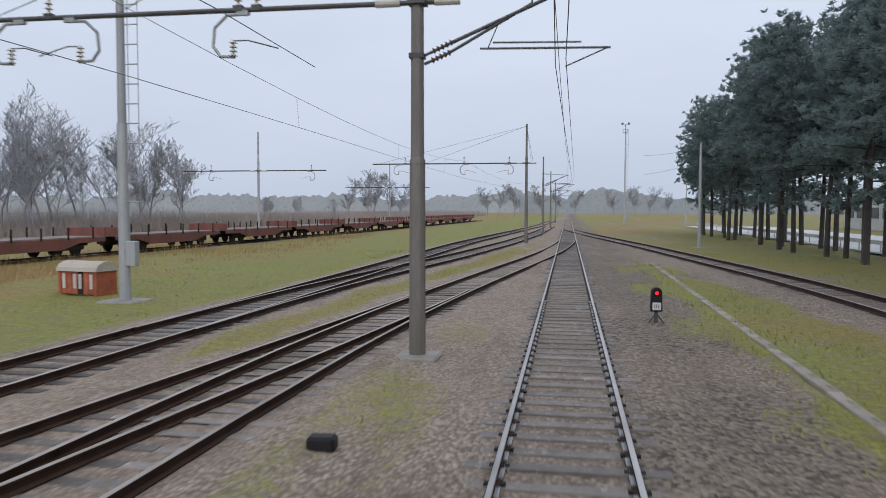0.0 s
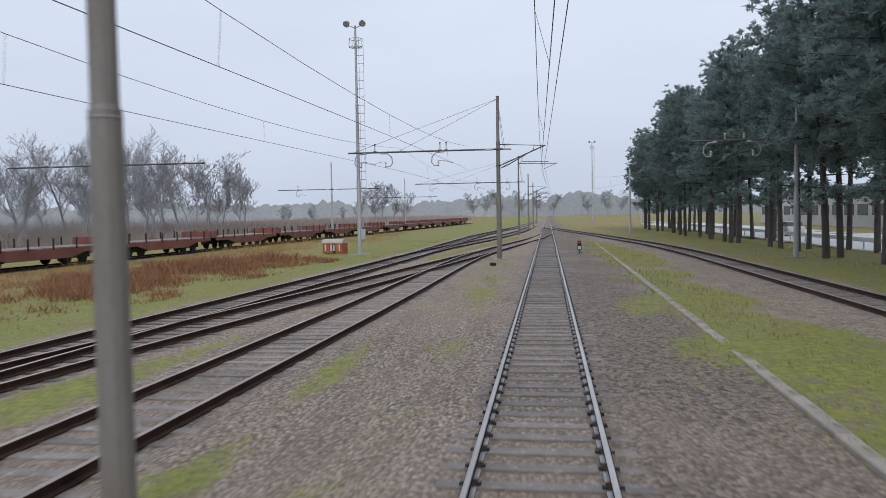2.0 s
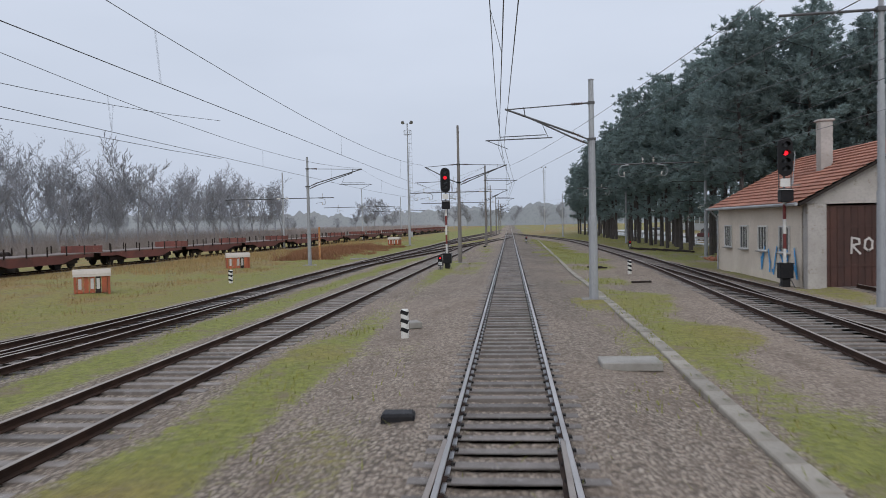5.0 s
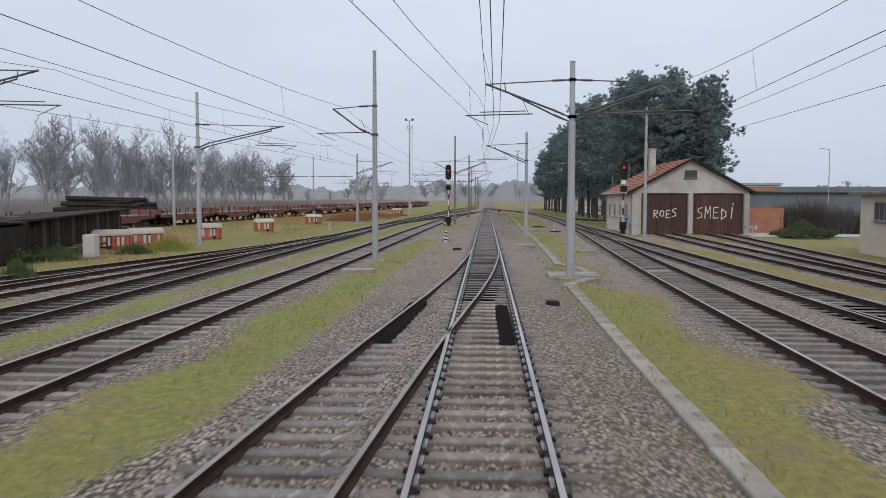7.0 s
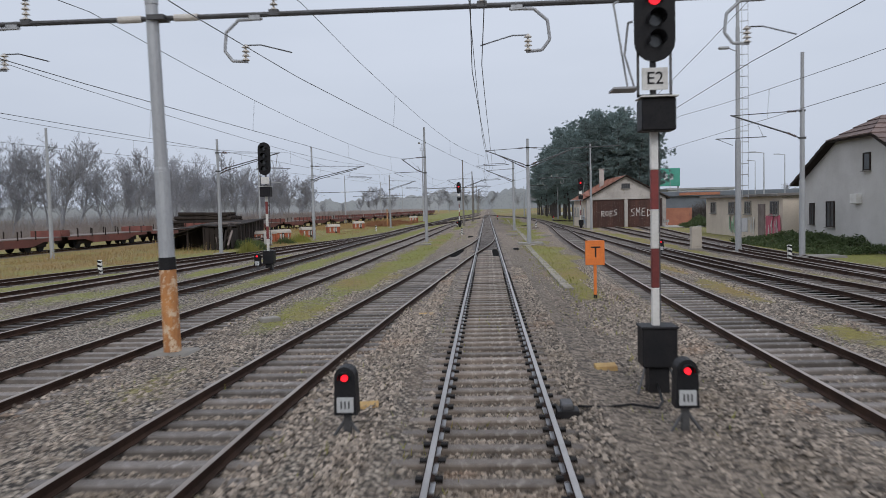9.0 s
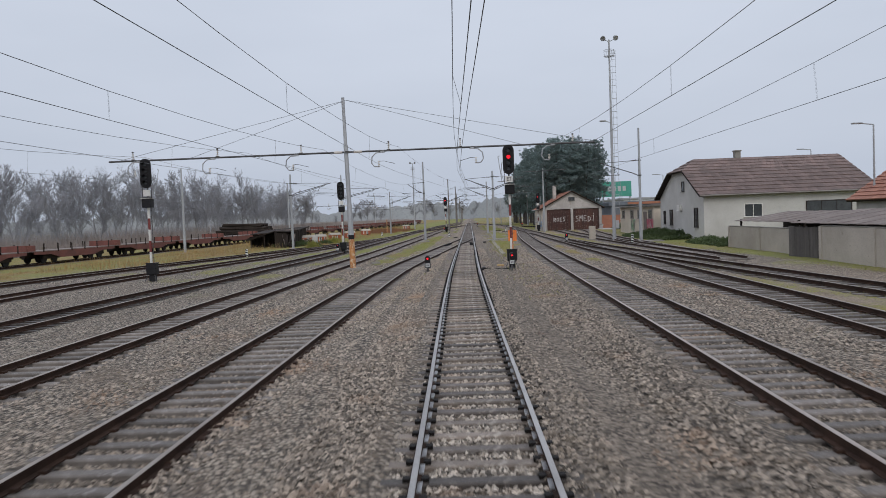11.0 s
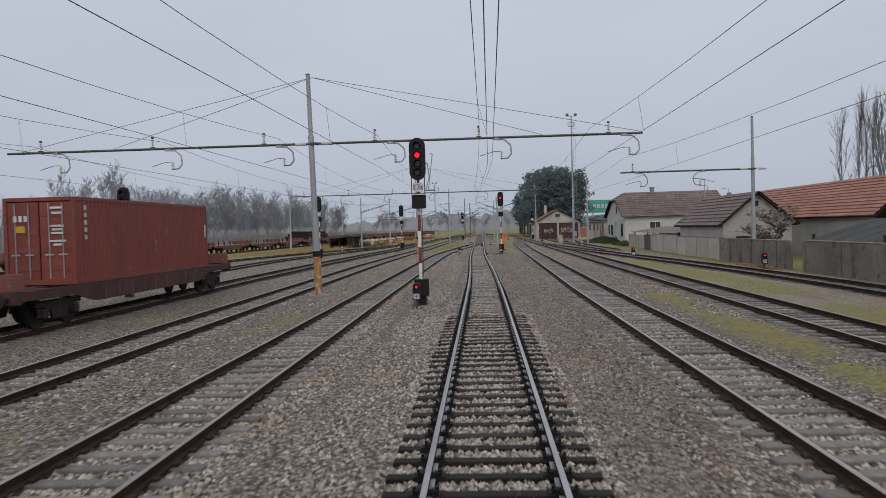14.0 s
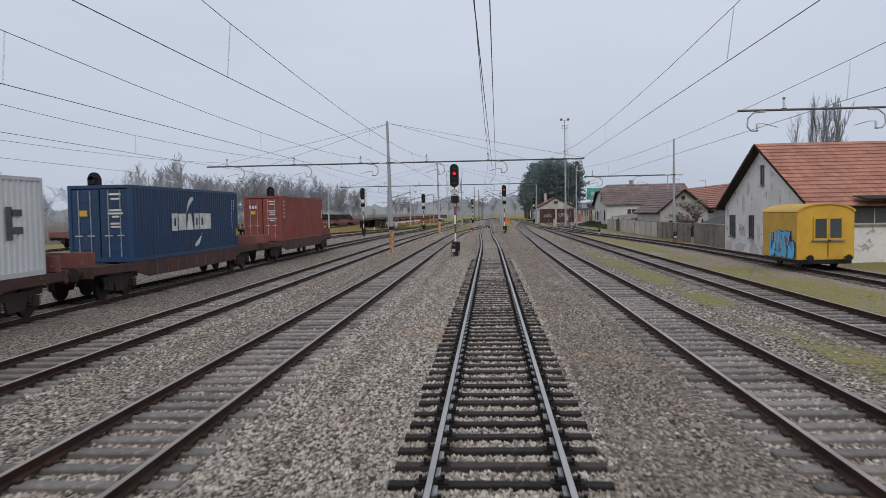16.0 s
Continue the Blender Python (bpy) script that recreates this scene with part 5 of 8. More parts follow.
def clipped_house(name, label, x0, x1, y0, y1, ze, zr, zc, hx, wall_mat, tile_mat, o=0.5, rows=(7, 4), cols=40):
    """A house with its ridge along x and a gable to the west whose tip is cut off by a small hip from zc up."""
    h = thing(name, label, "house")
    ym, t = (y0 + y1) / 2, 0.3
    sl = (zr - ze) / (ym - y0)
    c = (zr - zc) / sl
    for yy, s in ((y0, 1), (y1, -1)):
        bm = bmesh.new()
        box(bm, (x0 + x1) / 2, yy + s * t / 2, ze / 2 - 0.05, x1 - x0, t, ze + 0.1)
        part("wall", bm, wall_mat, h)
    for xx in (x0, x1 - t):
        bm = bmesh.new()
        prism(bm, [(y0 + t, -0.1), (y1 - t, -0.1), (y1 - t, ze), (ym + c, zc), (ym - c, zc), (y0 + t, ze)], "x", xx, xx + t)
        part("gable_wall", bm, wall_mat, h)
    a, b = x0 - o, x1 + o
    for s in (-1, 1):
        ye = ym + s * (ym - y0 + o)
        low, high = ze - o * sl, ym + s * c
        tiled_slope(h, [(a, ye, low), (b, ye, low), (b, high, zc), (a, high, zc)], rows[0], cols, tile_mat)
        tiled_slope(h, [(a, high, zc), (b, high, zc), (b, ym, zr), (a + hx, ym, zr)], rows[1], cols, tile_mat)
    tiled_slope(h, [(a, ym - c, zc), (a, ym + c, zc), (a + hx, ym, zr), (a + hx, ym, zr)], rows[1], cols // 3, tile_mat)
    for s in (-1, 1):
        bm = bmesh.new()
        ye = ym + s * (ym - y0 + o)
        tube(bm, (a, ye + s * 0.06, ze - o * sl - 0.04), (b, ye + s * 0.06, ze - o * sl - 0.04), 0.07, n=8)
        part("gutter", bm, M_POLEDARK, h)
    return h


hl = clipped_house("long_house", "white plastered house with a clipped gable and brown tiled roof", 20.0, 34.5, 134.4, 149.4, 4.15, 7.5, 6.3, 1.9, M_PLASTERL, M_TILEB)
window(hl, pose(24.2, 134.37, 2.5), 1.5, 1.1, M_WHITE, 1)
window(hl, pose(30.6, 134.37, 2.5), 3.8, 1.2, M_TIMBER, 2)
for yy, ww, hh in ((136.6, 1.0, 1.7), (145.0, 1.0, 1.5), (147.6, 0.6, 1.3)):
    window(hl, west(19.97, yy, 2.0), ww, hh, M_TIMBER, 1)
window(hl, west(19.97, 140.6, 4.9), 0.7, 0.9, M_TIMBER, 0)
bm = bmesh.new()
box(bm, 19.85, 141.6, 2.9, 0.3, 0.8, 0.55, bevel=0.02)
part("air_conditioner", bm, M_WHITE, hl, "white air conditioning unit")
chimney(hl, 25.5, 141.9, 7.2, 8.1, M_CONC)
house("rear_house", "house with a faded orange tiled roof behind the barn", 26.2, 33.8, 72.0, 120.8, 3.35, 6.0, "y", M_PLASTERG, M_TILE, 0.5, 12, 90)

# flat-roofed outbuilding with graffiti
fb = thing("outbuilding", "flat-roofed yellow outbuilding with small windows and graffiti", "outbuilding")
walls(fb, 20.0, 27.0, 152.5, 171.2, 3.2, M_PLASTERY)
bm = bmesh.new()
box(bm, 23.4, 161.9, 3.3, 7.8, 19.5, 0.2, bevel=0.03)
part("flat_roof", bm, M_POLEDARK, fb)
for yy, ww in ((168.8, 1.5), (163.6, 1.5), (159.6, 1.4), (154.0, 1.5)):
    window(fb, west(19.97, yy, 2.35), ww, 0.95, M_CONC, 2)
for yy in (156.9, 156.2):
    bm = bmesh.new()
    box(bm, 19.97, yy, 1.35, 0.08, 0.7, 2.6, bevel=0.01)
    part("door", bm, M_WAGONFLOOR, fb)
scribble(fb, west(19.96, 162.9, 1.05), 3.0, 1.2, 5, M_GRAFWHITE, 21, 0.34)
scribble(fb, west(19.96, 162.9, 1.05), 2.8, 1.1, 5, M_GRAFGREEN, 21, 0.2, 0.045)
scribble(fb, west(19.96, 159.0, 1.0), 2.2, 1.1, 4, M_GRAFWHITE, 25, 0.2)
scribble(fb, west(19.95, 154.1, 1.0), 2.6, 1.3, 6, M_GRAFPINK, 23, 0.62)
scribble(fb, west(19.95, 154.1, 1.0), 2.2, 1.0, 4, M_GRAFWHITE, 27, 0.09, 0.045)


# rendered walls and board fences along the east side, with lean-to roofs behind
def yard_wall(x, ya, yb, h, label, thick=0.2, face=None, bay=6.0):
    w = thing("yard_wall", label, "wall", kind="structure")
    face = face or M_WALLTAN
    n = max(1, int(round((yb - ya) / bay)))
    d = (yb - ya) / n
    for k in range(n):
        bm = bmesh.new()
        box(bm, x, ya + d * (k + 0.5), h / 2 - 0.05, thick, d - 0.012, h + 0.1 + 0.02 * math.sin(k * 2.1), bevel=0.012)
        part("wall_panel", bm, face, w)
    for k in range(n + 1):
        bm = bmesh.new()
        box(bm, x - 0.06, ya + d * k, h / 2 - 0.05, thick, 0.28, h + 0.13, bevel=0.02)
        part("pier", bm, face, w)
    bm = bmesh.new()
    box(bm, x, (ya + yb) / 2, h + 0.045, thick + 0.06, yb - ya, 0.05, bevel=0.012)
    part("wall_cap", bm, M_CONC, w)


def board_fence(x, ya, yb, h, label):
    f = thing("board_fence", label, "fence", kind="structure")
    rs = random.Random(int(ya))
    y = ya
    while y < yb:
        bm = bmesh.new()
        box(bm, x + rs.uniform(-0.015, 0.015), y + 0.1, h / 2 - 0.05, 0.035, 0.192, h + 0.1 + rs.uniform(-0.06, 0.06), bevel=0.004)
        part("board", bm, M_FENCE, f)
        y += 0.2
    for yy in np.arange(ya, yb + 0.1, 2.7):
        bm = bmesh.new()
        box(bm, x + 0.09, yy, h / 2, 0.1, 0.1, h + 0.15, bevel=0.008)
        part("post", bm, M_FENCE, f)
    for z in (0.4, h - 0.3):
        bm = bmesh.new()
        box(bm, x + 0.055, (ya + yb) / 2, z, 0.04, yb - ya, 0.09)
        part("cross_rail", bm, M_FENCE, f)


yard_wall(17.6, 60.0, 68.4, 1.68, "grey stained rendered wall beside the cottage", 0.18, M_PANEL, 4.2)
yard_wall(17.68, 70.6, 83.5, 1.62, "dark stained concrete panel wall before the barn", 0.14, M_PANEL, 2.15)
yard_wall(17.75, 83.7, 96.6, 1.6, "stained tan rendered wall below the barn", 0.16, None, 3.2)
yard_wall(17.85, 97.0, 107.4, 1.7, "stained tan rendered wall under a sheet roof")
board_fence(17.9, 107.7, 111.6, 1.65, "dark leaning board gate between the walls")
yard_wall(18.6, 112.0, 123.5, 1.45, "low pale rendered wall by the long house")
for (xa, ya, yb, zf, tilt) in ((19.6, 97.0, 111.0, 1.95, -0.16), (20.6, 112.2, 123.0, 1.9, -0.14), (19.9, 61.5, 69.5, 2.0, -0.3)):
    ls = thing("lean_to", "rough lean-to shed with a dull sheet roof", "shed")
    n = int((yb - ya) / 0.9)
    for k in range(n):
        d = (yb - ya) / n
        bm = bmesh.new()
        box(bm, xa, ya + d * (k + 0.5), zf + 0.22 + 0.014 * (k % 2), 3.9, d * 1.04, 0.025, Matrix.Rotation(tilt, 4, "Y"))
        part("roof_sheet", bm, M_MOSSROOF if ya < 70 else M_WAGONFLOOR, ls)
    for yy in (ya + 0.2, yb - 0.2):
        bm = bmesh.new()
        box(bm, xa - 1.5, yy, zf / 2, 0.12, 0.12, zf + 0.1)
        part("post", bm, M_TIMBER, ls)
    bm = bmesh.new()
    box(bm, xa + 1.6, (ya + yb) / 2, zf / 2, 0.15, yb - ya, zf + 0.6)
    part("back_wall", bm, M_TIMBER, ls)
# the dark bay in the barn's near end: a flat panel added for its shade
bm = bmesh.new()
box(bm, 20.2, 83.93, 0.85, 2.6, 0.08, 1.75)
solid("barn_door", bm, M_TIMBER, "dark panel standing in for the shaded open bay of the barn", "door")
lw = thing("lean_to_wall", "ochre rendered end wall under the mossy lean-to roof", "wall", kind="structure")
bm = bmesh.new()
prism(bm, [(18.25, 0.0), (21.6, 0.0), (21.6, 2.68), (18.25, 1.64)], "y", 61.56, 61.74)
part("end_wall", bm, M_OCHRE, lw)


# ---- yellow works wagon ----
yw = thing("works_wagon", "small yellow works wagon with two windows and blue graffiti", "rail vehicle", pose(15.25, 39.6, -0.05))
bm = bmesh.new()
roof = [(-1.27, 2.75)] + [(1.27 * math.sin(a), 2.75 + 0.42 * math.cos(a)) for a in np.linspace(-1.35, 1.35, 11)] + [(1.27, 2.75), (1.27, 0.62), (-1.27, 0.62)]
prism(bm, roof, "y", -2.2, 2.2)
part("body", bm, M_YELLOW, yw)
bm = bmesh.new()
rf = [(1.33 * math.sin(a), 2.78 + 0.42 * math.cos(a)) for a in np.linspace(-1.45, 1.45, 13)]
rf += [(1.26 * math.sin(a), 2.74 + 0.41 * math.cos(a)) for a in np.linspace(1.45, -1.45, 13)]
prism(bm, rf, "y", -2.28, 2.28)
part("roof_skin", bm, M_YELLOW, yw, "rounded yellow roof")
for s in (-0.33, 0.33):
    window(yw, pose(s + 0.1, -2.21, 2.05), 0.58, 0.95, M_YELLOW, 0)
bm = bmesh.new()
box(bm, 0.1, -2.215, 1.35, 0.03, 0.02, 1.2)
part("door_seam", bm, M_TIMBER, yw)
bm = bmesh.new()
box(bm, 0, 0, 0.53, 2.3, 4.5, 0.2, bevel=0.02)
part("underframe", bm, M_BLACK, yw)
for yy in (-1.3, 1.3):
    for xx in (-0.75, 0.75):
        bm = bmesh.new()
        tube(bm, (xx - 0.06, yy, 0.50), (xx + 0.06, yy, 0.50), 0.33, n=18)
        part("wheel", bm, M_BLACK, yw)
    bm = bmesh.new()
    tube(bm, (-0.8, yy, 0.5), (0.8, yy, 0.5), 0.06, n=8)
    part("axle", bm, M_BLACK, yw)
for xx in (-0.85, 0.85):
    bm = bmesh.new()
    tube(bm, (xx, -2.25, 0.72), (xx, -2.6, 0.72), 0.05, n=8)
    tube(bm, (xx, -2.6, 0.72), (xx, -2.66, 0.72), 0.15, n=12)
    part("buffer", bm, M_BLACK, yw)
scribble(yw, pose(-1.272, -0.4, 1.3, 0, 0, -90), 3.0, 0.95, 14, M_GRAFNAVY, 31, 0.40)
scribble(yw, pose(-1.272, -0.4, 1.3, 0, 0, -90), 3.0, 0.95, 14, M_GRAFCYAN, 31, 0.31, 0.045)
scribble(yw, pose(-1.272, -0.4, 1.34, 0, 0, -90), 2.6, 0.7, 9, M_GRAFNAVY, 35, 0.04, 0.09)
scribble(yw, pose(-1.272, -0.4, 1.42, 0, 0, -90), 2.5, 0.6, 6, M_GRAFWHITE, 37, 0.05, 0.095)


# ---- containers and their wagons ----
def flat_wagon_long():
    w = thing("container_wagon", "long rusty red container flat wagon on two bogies", "rail vehicle", group="container train")
    bm = bmesh.new()
    for s in (-1, 1):
        prism(bm, [(-9.2, 1.42), (-9.2, 1.14), (-6.2, 1.10), (-4.8, 0.78), (4.8, 0.78), (6.2, 1.10), (9.2, 1.14), (9.2, 1.42)], "x", s * 1.18 - 0.05, s * 1.18 + 0.05)
    part("side_sill", bm, M_WAGONDARK, w)
    for s in (-1, 1):
        bm = bmesh.new()
        box(bm, 0, s * 9.0, 1.68, 2.4, 0.09, 0.52, bevel=0.015)
        part("end_flap", bm, M_WAGONRED, w, "low red end flap")
    bm = bmesh.new()
    box(bm, 0, 0, 1.30, 0.5, 18.3, 0.2)
    for k in range(-6, 7):
        box(bm, 0, k * 1.48, 1.31, 2.3, 0.16, 0.18)
    for s in (-1, 1):
        box(bm, 0, s * 9.25, 1.25, 2.5, 0.18, 0.42, bevel=0.02)
        box(bm, 0, s * 8.0, 1.36, 2.3, 2.2, 0.06)
    part("floor_frame", bm, M_WAGONDARK, w)
    for k in range(-4, 5):
        for s in (-1, 1):
            bm = bmesh.new()
            box(bm, s * 1.235, k * 1.05, 1.08, 0.02, 0.06, 0.5)
            part("sill_rib", bm, M_WAGONRED, w)
    for s in (-1, 1):
        bg = new("bogie")
        bg.parent = w
        for q in (-1, 1):
            bm = bmesh.new()
            c = s * 6.9
            prism(bm, [(c - 1.3, 1.0), (c - 1.3, 0.86), (c - 0.55, 0.80), (c - 0.4, 0.44), (c + 0.4, 0.44), (c + 0.55, 0.80), (c + 1.3, 0.86), (c + 1.3, 1.0)], "x", q * 1.02 - 0.05, q * 1.02 + 0.05)
            part("bogie_side", bm, M_TIMBER, bg)
            for d in (-0.9, 0.9):
                bm = bmesh.new()
                box(bm, q * 1.03, c + d, 0.64, 0.2, 0.3, 0.3, bevel=0.03)
                part("axle_box", bm, M_TIMBER, bg)
                for e in (-0.23, 0.23):
                    bm = bmesh.new()
                    for z in (0.56, 0.63, 0.70, 0.77):
                        tube(bm, (q * 1.03, c + d + e, z), (q * 1.03, c + d + e, z + 0.04), 0.075, n=8)
                    part("spring", bm, M_WAGONDARK, bg)
            for d in (-0.9, 0.9):
                bm = bmesh.new()
                tube(bm, (q * 0.68, s * 6.9 + d, 0.63), (q * 0.82, s * 6.9 + d, 0.63), 0.46, n=20)
                part("wheel", bm, M_BLACK, bg)
        for q in (-1, 1):
            bm = bmesh.new()
            tube(bm, (q * 0.875, s * 9.3, 1.22), (q * 0.875, s * 9.72, 1.22), 0.08, n=8)
            tube(bm, (q * 0.875, s * 9.72, 1.22), (q * 0.875, s * 9.80, 1.22), 0.23, n=14)
            part("buffer", bm, M_TIMBER, w)
    return w


def container(label, material, m, logo):
    c = thing("shipping_container", label, "container", m, "container train")
    L, W, H = 12.19, 2.44, 2.9
    # corrugated sides
    for s in (-1, 1):
        bm = bmesh.new()
        n = 44
        pts = []
        y = -L / 2 + 0.12
        step = (L - 0.24) / n
        for k in range(n):
            for u, d in ((0, 0), (0.34, 0), (0.5, 0.036), (0.84, 0.036)):
                pts.append((y + (k + u) * step, d))
        pts.append((L / 2 - 0.12, 0))
        for z0, z1 in ((0.14, H - 0.1),):
            lo = [bm.verts.new((s * (W / 2 - 0.01 - d), yy, z0)) for yy, d in pts]
            hi = [bm.verts.new((s * (W / 2 - 0.01 - d), yy, z1)) for yy, d in pts]
            for a in range(len(pts) - 1):
                bm.faces.new((lo[a], lo[a + 1], hi[a + 1], hi[a]))
        bmesh.ops.recalc_face_normals(bm, faces=bm.faces[:])
        part("side_panel", bm, material, c, "corrugated steel side")
    bm = bmesh.new()
    for sx in (-1, 1):
        for sy in (-1, 1):
            box(bm, sx * (W / 2 - 0.07), sy * (L / 2 - 0.07), H / 2, 0.14, 0.14, H, bevel=0.012)
        box(bm, sx * (W / 2 - 0.05), 0, H - 0.055, 0.1, L - 0.28, 0.11)
        box(bm, sx * (W / 2 - 0.05), 0, 0.07, 0.1, L - 0.28, 0.14)
    for sy in (-1, 1):
        box(bm, 0, sy * (L / 2 - 0.05), H - 0.06, W - 0.28, 0.1, 0.12)
        box(bm, 0, sy * (L / 2 - 0.05), 0.08, W - 0.28, 0.1, 0.16)
    part("frame", bm, material, c)
    bm = bmesh.new()
    box(bm, 0, 0, H - 0.05, W - 0.2, L - 0.2, 0.04)
    part("roof_panel", bm, material, c)
    bm = bmesh.new()
    box(bm, 0, L / 2 - 0.06, H / 2, W - 0.28, 0.05, H - 0.3)
    part("end_panel", bm, material, c)
    for s in (-1, 1):
        bm = bmesh.new()
        box(bm, s * (W / 4 - 0.06), -L / 2 + 0.06, H / 2, W / 2 - 0.16, 0.05, H - 0.3, bevel=0.008)
        d = part("door", bm, material, c)
        for z in (0.55, 1.15, 1.75, 2.35):
            bm = bmesh.new()
            box(bm, s * (W / 4 - 0.06), -L / 2 + 0.03, z, W / 2 - 0.2, 0.02, 0.18, bevel=0.006)
            part("door_rib", bm, material, d)
        for q in (0.28, 0.72):
            bm = bmesh.new()
            tube(bm, (s * (0.05 + q * 1.05), -L / 2 - 0.0, 0.2), (s * (0.05 + q * 1.05), -L / 2 - 0.0, H - 0.2), 0.018, n=6)
            box(bm, s * (0.05 + q * 1.05), -L / 2 - 0.01, 1.0, 0.28, 0.03, 0.05)
            part("locking_bar", bm, M_POLE, d)
    rs = random.Random(len(label))
    for z in (2.55, 2.38, 1.95, 1.83, 1.71, 1.45, 1.33):
        bm = bmesh.new()
        box(bm, 0.62, -L / 2 - 0.005, z, rs.uniform(0.25, 0.6), 0.012, 0.07)
        part("door_mark", bm, M_GRAFWHITE, c, "small white unreadable marking")
    bm = bmesh.new()
    box(bm, -0.62, -L / 2 - 0.005, 1.85, 0.3, 0.012, 0.22)
    part("label_patch", bm, M_YELLOW, c, "yellow label patch")
    x = W / 2 + 0.004
    if logo == "blue":
        # six plain white shapes in a row, three of them hollow, and two crescents
        for k, (yy, w) in enumerate(((-2.1, 0.6), (-1.3, 0.8), (-0.45, 0.74), (0.35, 0.58), (1.0, 0.58), (1.7, 0.8))):
            bm = bmesh.new()
            if k in (0, 3, 4):
                for dz, hz in ((0.27, 0.2), (-0.27, 0.2)):
                    box(bm, x, yy, 1.44 + dz, 0.01, w, hz)
                for dy in (-w / 2 + 0.1, w / 2 - 0.1):
                    box(bm, x, yy + dy, 1.44, 0.01, 0.18, 0.34)
            elif k == 2:
                prism(bm, [(yy - w / 2, 1.08), (yy + w / 2, 1.08), (yy + 0.16, 1.8), (yy - 0.16, 1.8)], "x", x - 0.005, x + 0.005)
            else:
                box(bm, x, yy, 1.44, 0.01, w, 0.72)
            part("logo_block", bm, M_GRAFWHITE, c, "white block logo shape")
        for a0, a1, cy, cz, r in ((1.75, 2.85, 0.15, 1.55, 1.0), (4.85, 5.75, -0.1, 1.5, 1.2)):
            bm = bmesh.new()
            aa = np.linspace(a0, a1, 10)
            for j, (p, q) in enumerate(zip(aa[:-1], aa[1:])):
                wp, wq = (0.02 + 0.10 * math.sin(math.pi * min(1, (u + 1.5) / 9.5)) for u in (j, j + 1))
                v = [bm.verts.new((x + 0.004, cy + rr * math.cos(an), cz + rr * math.sin(an) * 0.95)) for an, rr in ((p, r - wp), (q, r - wq), (q, r + wq), (p, r + wp))]
                bm.faces.new(v)
            part("logo_sweep", bm, M_GRAFWHITE, c, "white curved logo stroke")
        bm = bmesh.new()
        box(bm, x, L / 2 - 0.25, 0.8, 0.01, 0.22, 0.38)
        part("label_patch", bm, M_YELLOW, c)
        for yy, z0, n in ((0.95, 2.45, 11), (0.6, 2.45, 4)):
            bm = bmesh.new()
            for k in range(n):
                box(bm, x, L / 2 - yy, z0 - k * 0.14, 0.01, 0.07, 0.09)
            part("side_marks", bm, M_GRAFWHITE, c, "column of small white unreadable markings")
    elif logo == "grey":
        for k, yy in enumerate((-3.2, -1.9, -0.4, 1.0, 2.5, 4.4)):
            bm = bmesh.new()
            box(bm, x, yy, 1.55, 0.01, 0.28, 0.95)
            box(bm, x, yy + 0.35, 1.85, 0.01, 0.5, 0.2)
            box(bm, x, yy + 0.4, 1.35, 0.01, 0.45, 0.2)
            part("logo_block", bm, M_DARKSTEEL, c, "dark block logo shape")
    else:
        bm = bmesh.new()
        for k in range(5):
            box(bm, x, -L / 2 + 0.7, 2.55 - k * 0.25, 0.01, 0.16, 0.15)
        box(bm, x, L / 2 - 0.3, 1.7, 0.01, 0.15, 0.6)
        part("side_marks", bm, M_GRAFWHITE, c, "small white markings")
        for k in (-0.8, -0.62, -0.44):
            bm = bmesh.new()
            box(bm, k, -L / 2 - 0.006, 2.2, 0.11, 0.012, 0.2)
            part("logo_block", bm, M_GRAFWHITE, c)
    return c


wagon = flat_wagon_long()
wagon.matrix_world = pose(-14.68, 56.3, 0)
for wy in (35.7, 15.6, -4.3):
    copy_thing(wagon, pose(-14.7, wy, 0))
container("dull red ribbed shipping container on a flat wagon", M_CONTRED, pose(-14.68, 56.3, 1.43), "red")
container("navy blue ribbed shipping container with white logo shapes", M_CONTBLUE, pose(-14.68, 35.5, 1.43), "blue")
container("pale grey ribbed shipping container with dark logo shapes", M_CONTGREY, pose(-14.7, 17.7, 1.43), "grey")
container("pale grey ribbed shipping container at the train's end", M_CONTGREY, pose(-14.7, -3.0, 1.43), "grey")


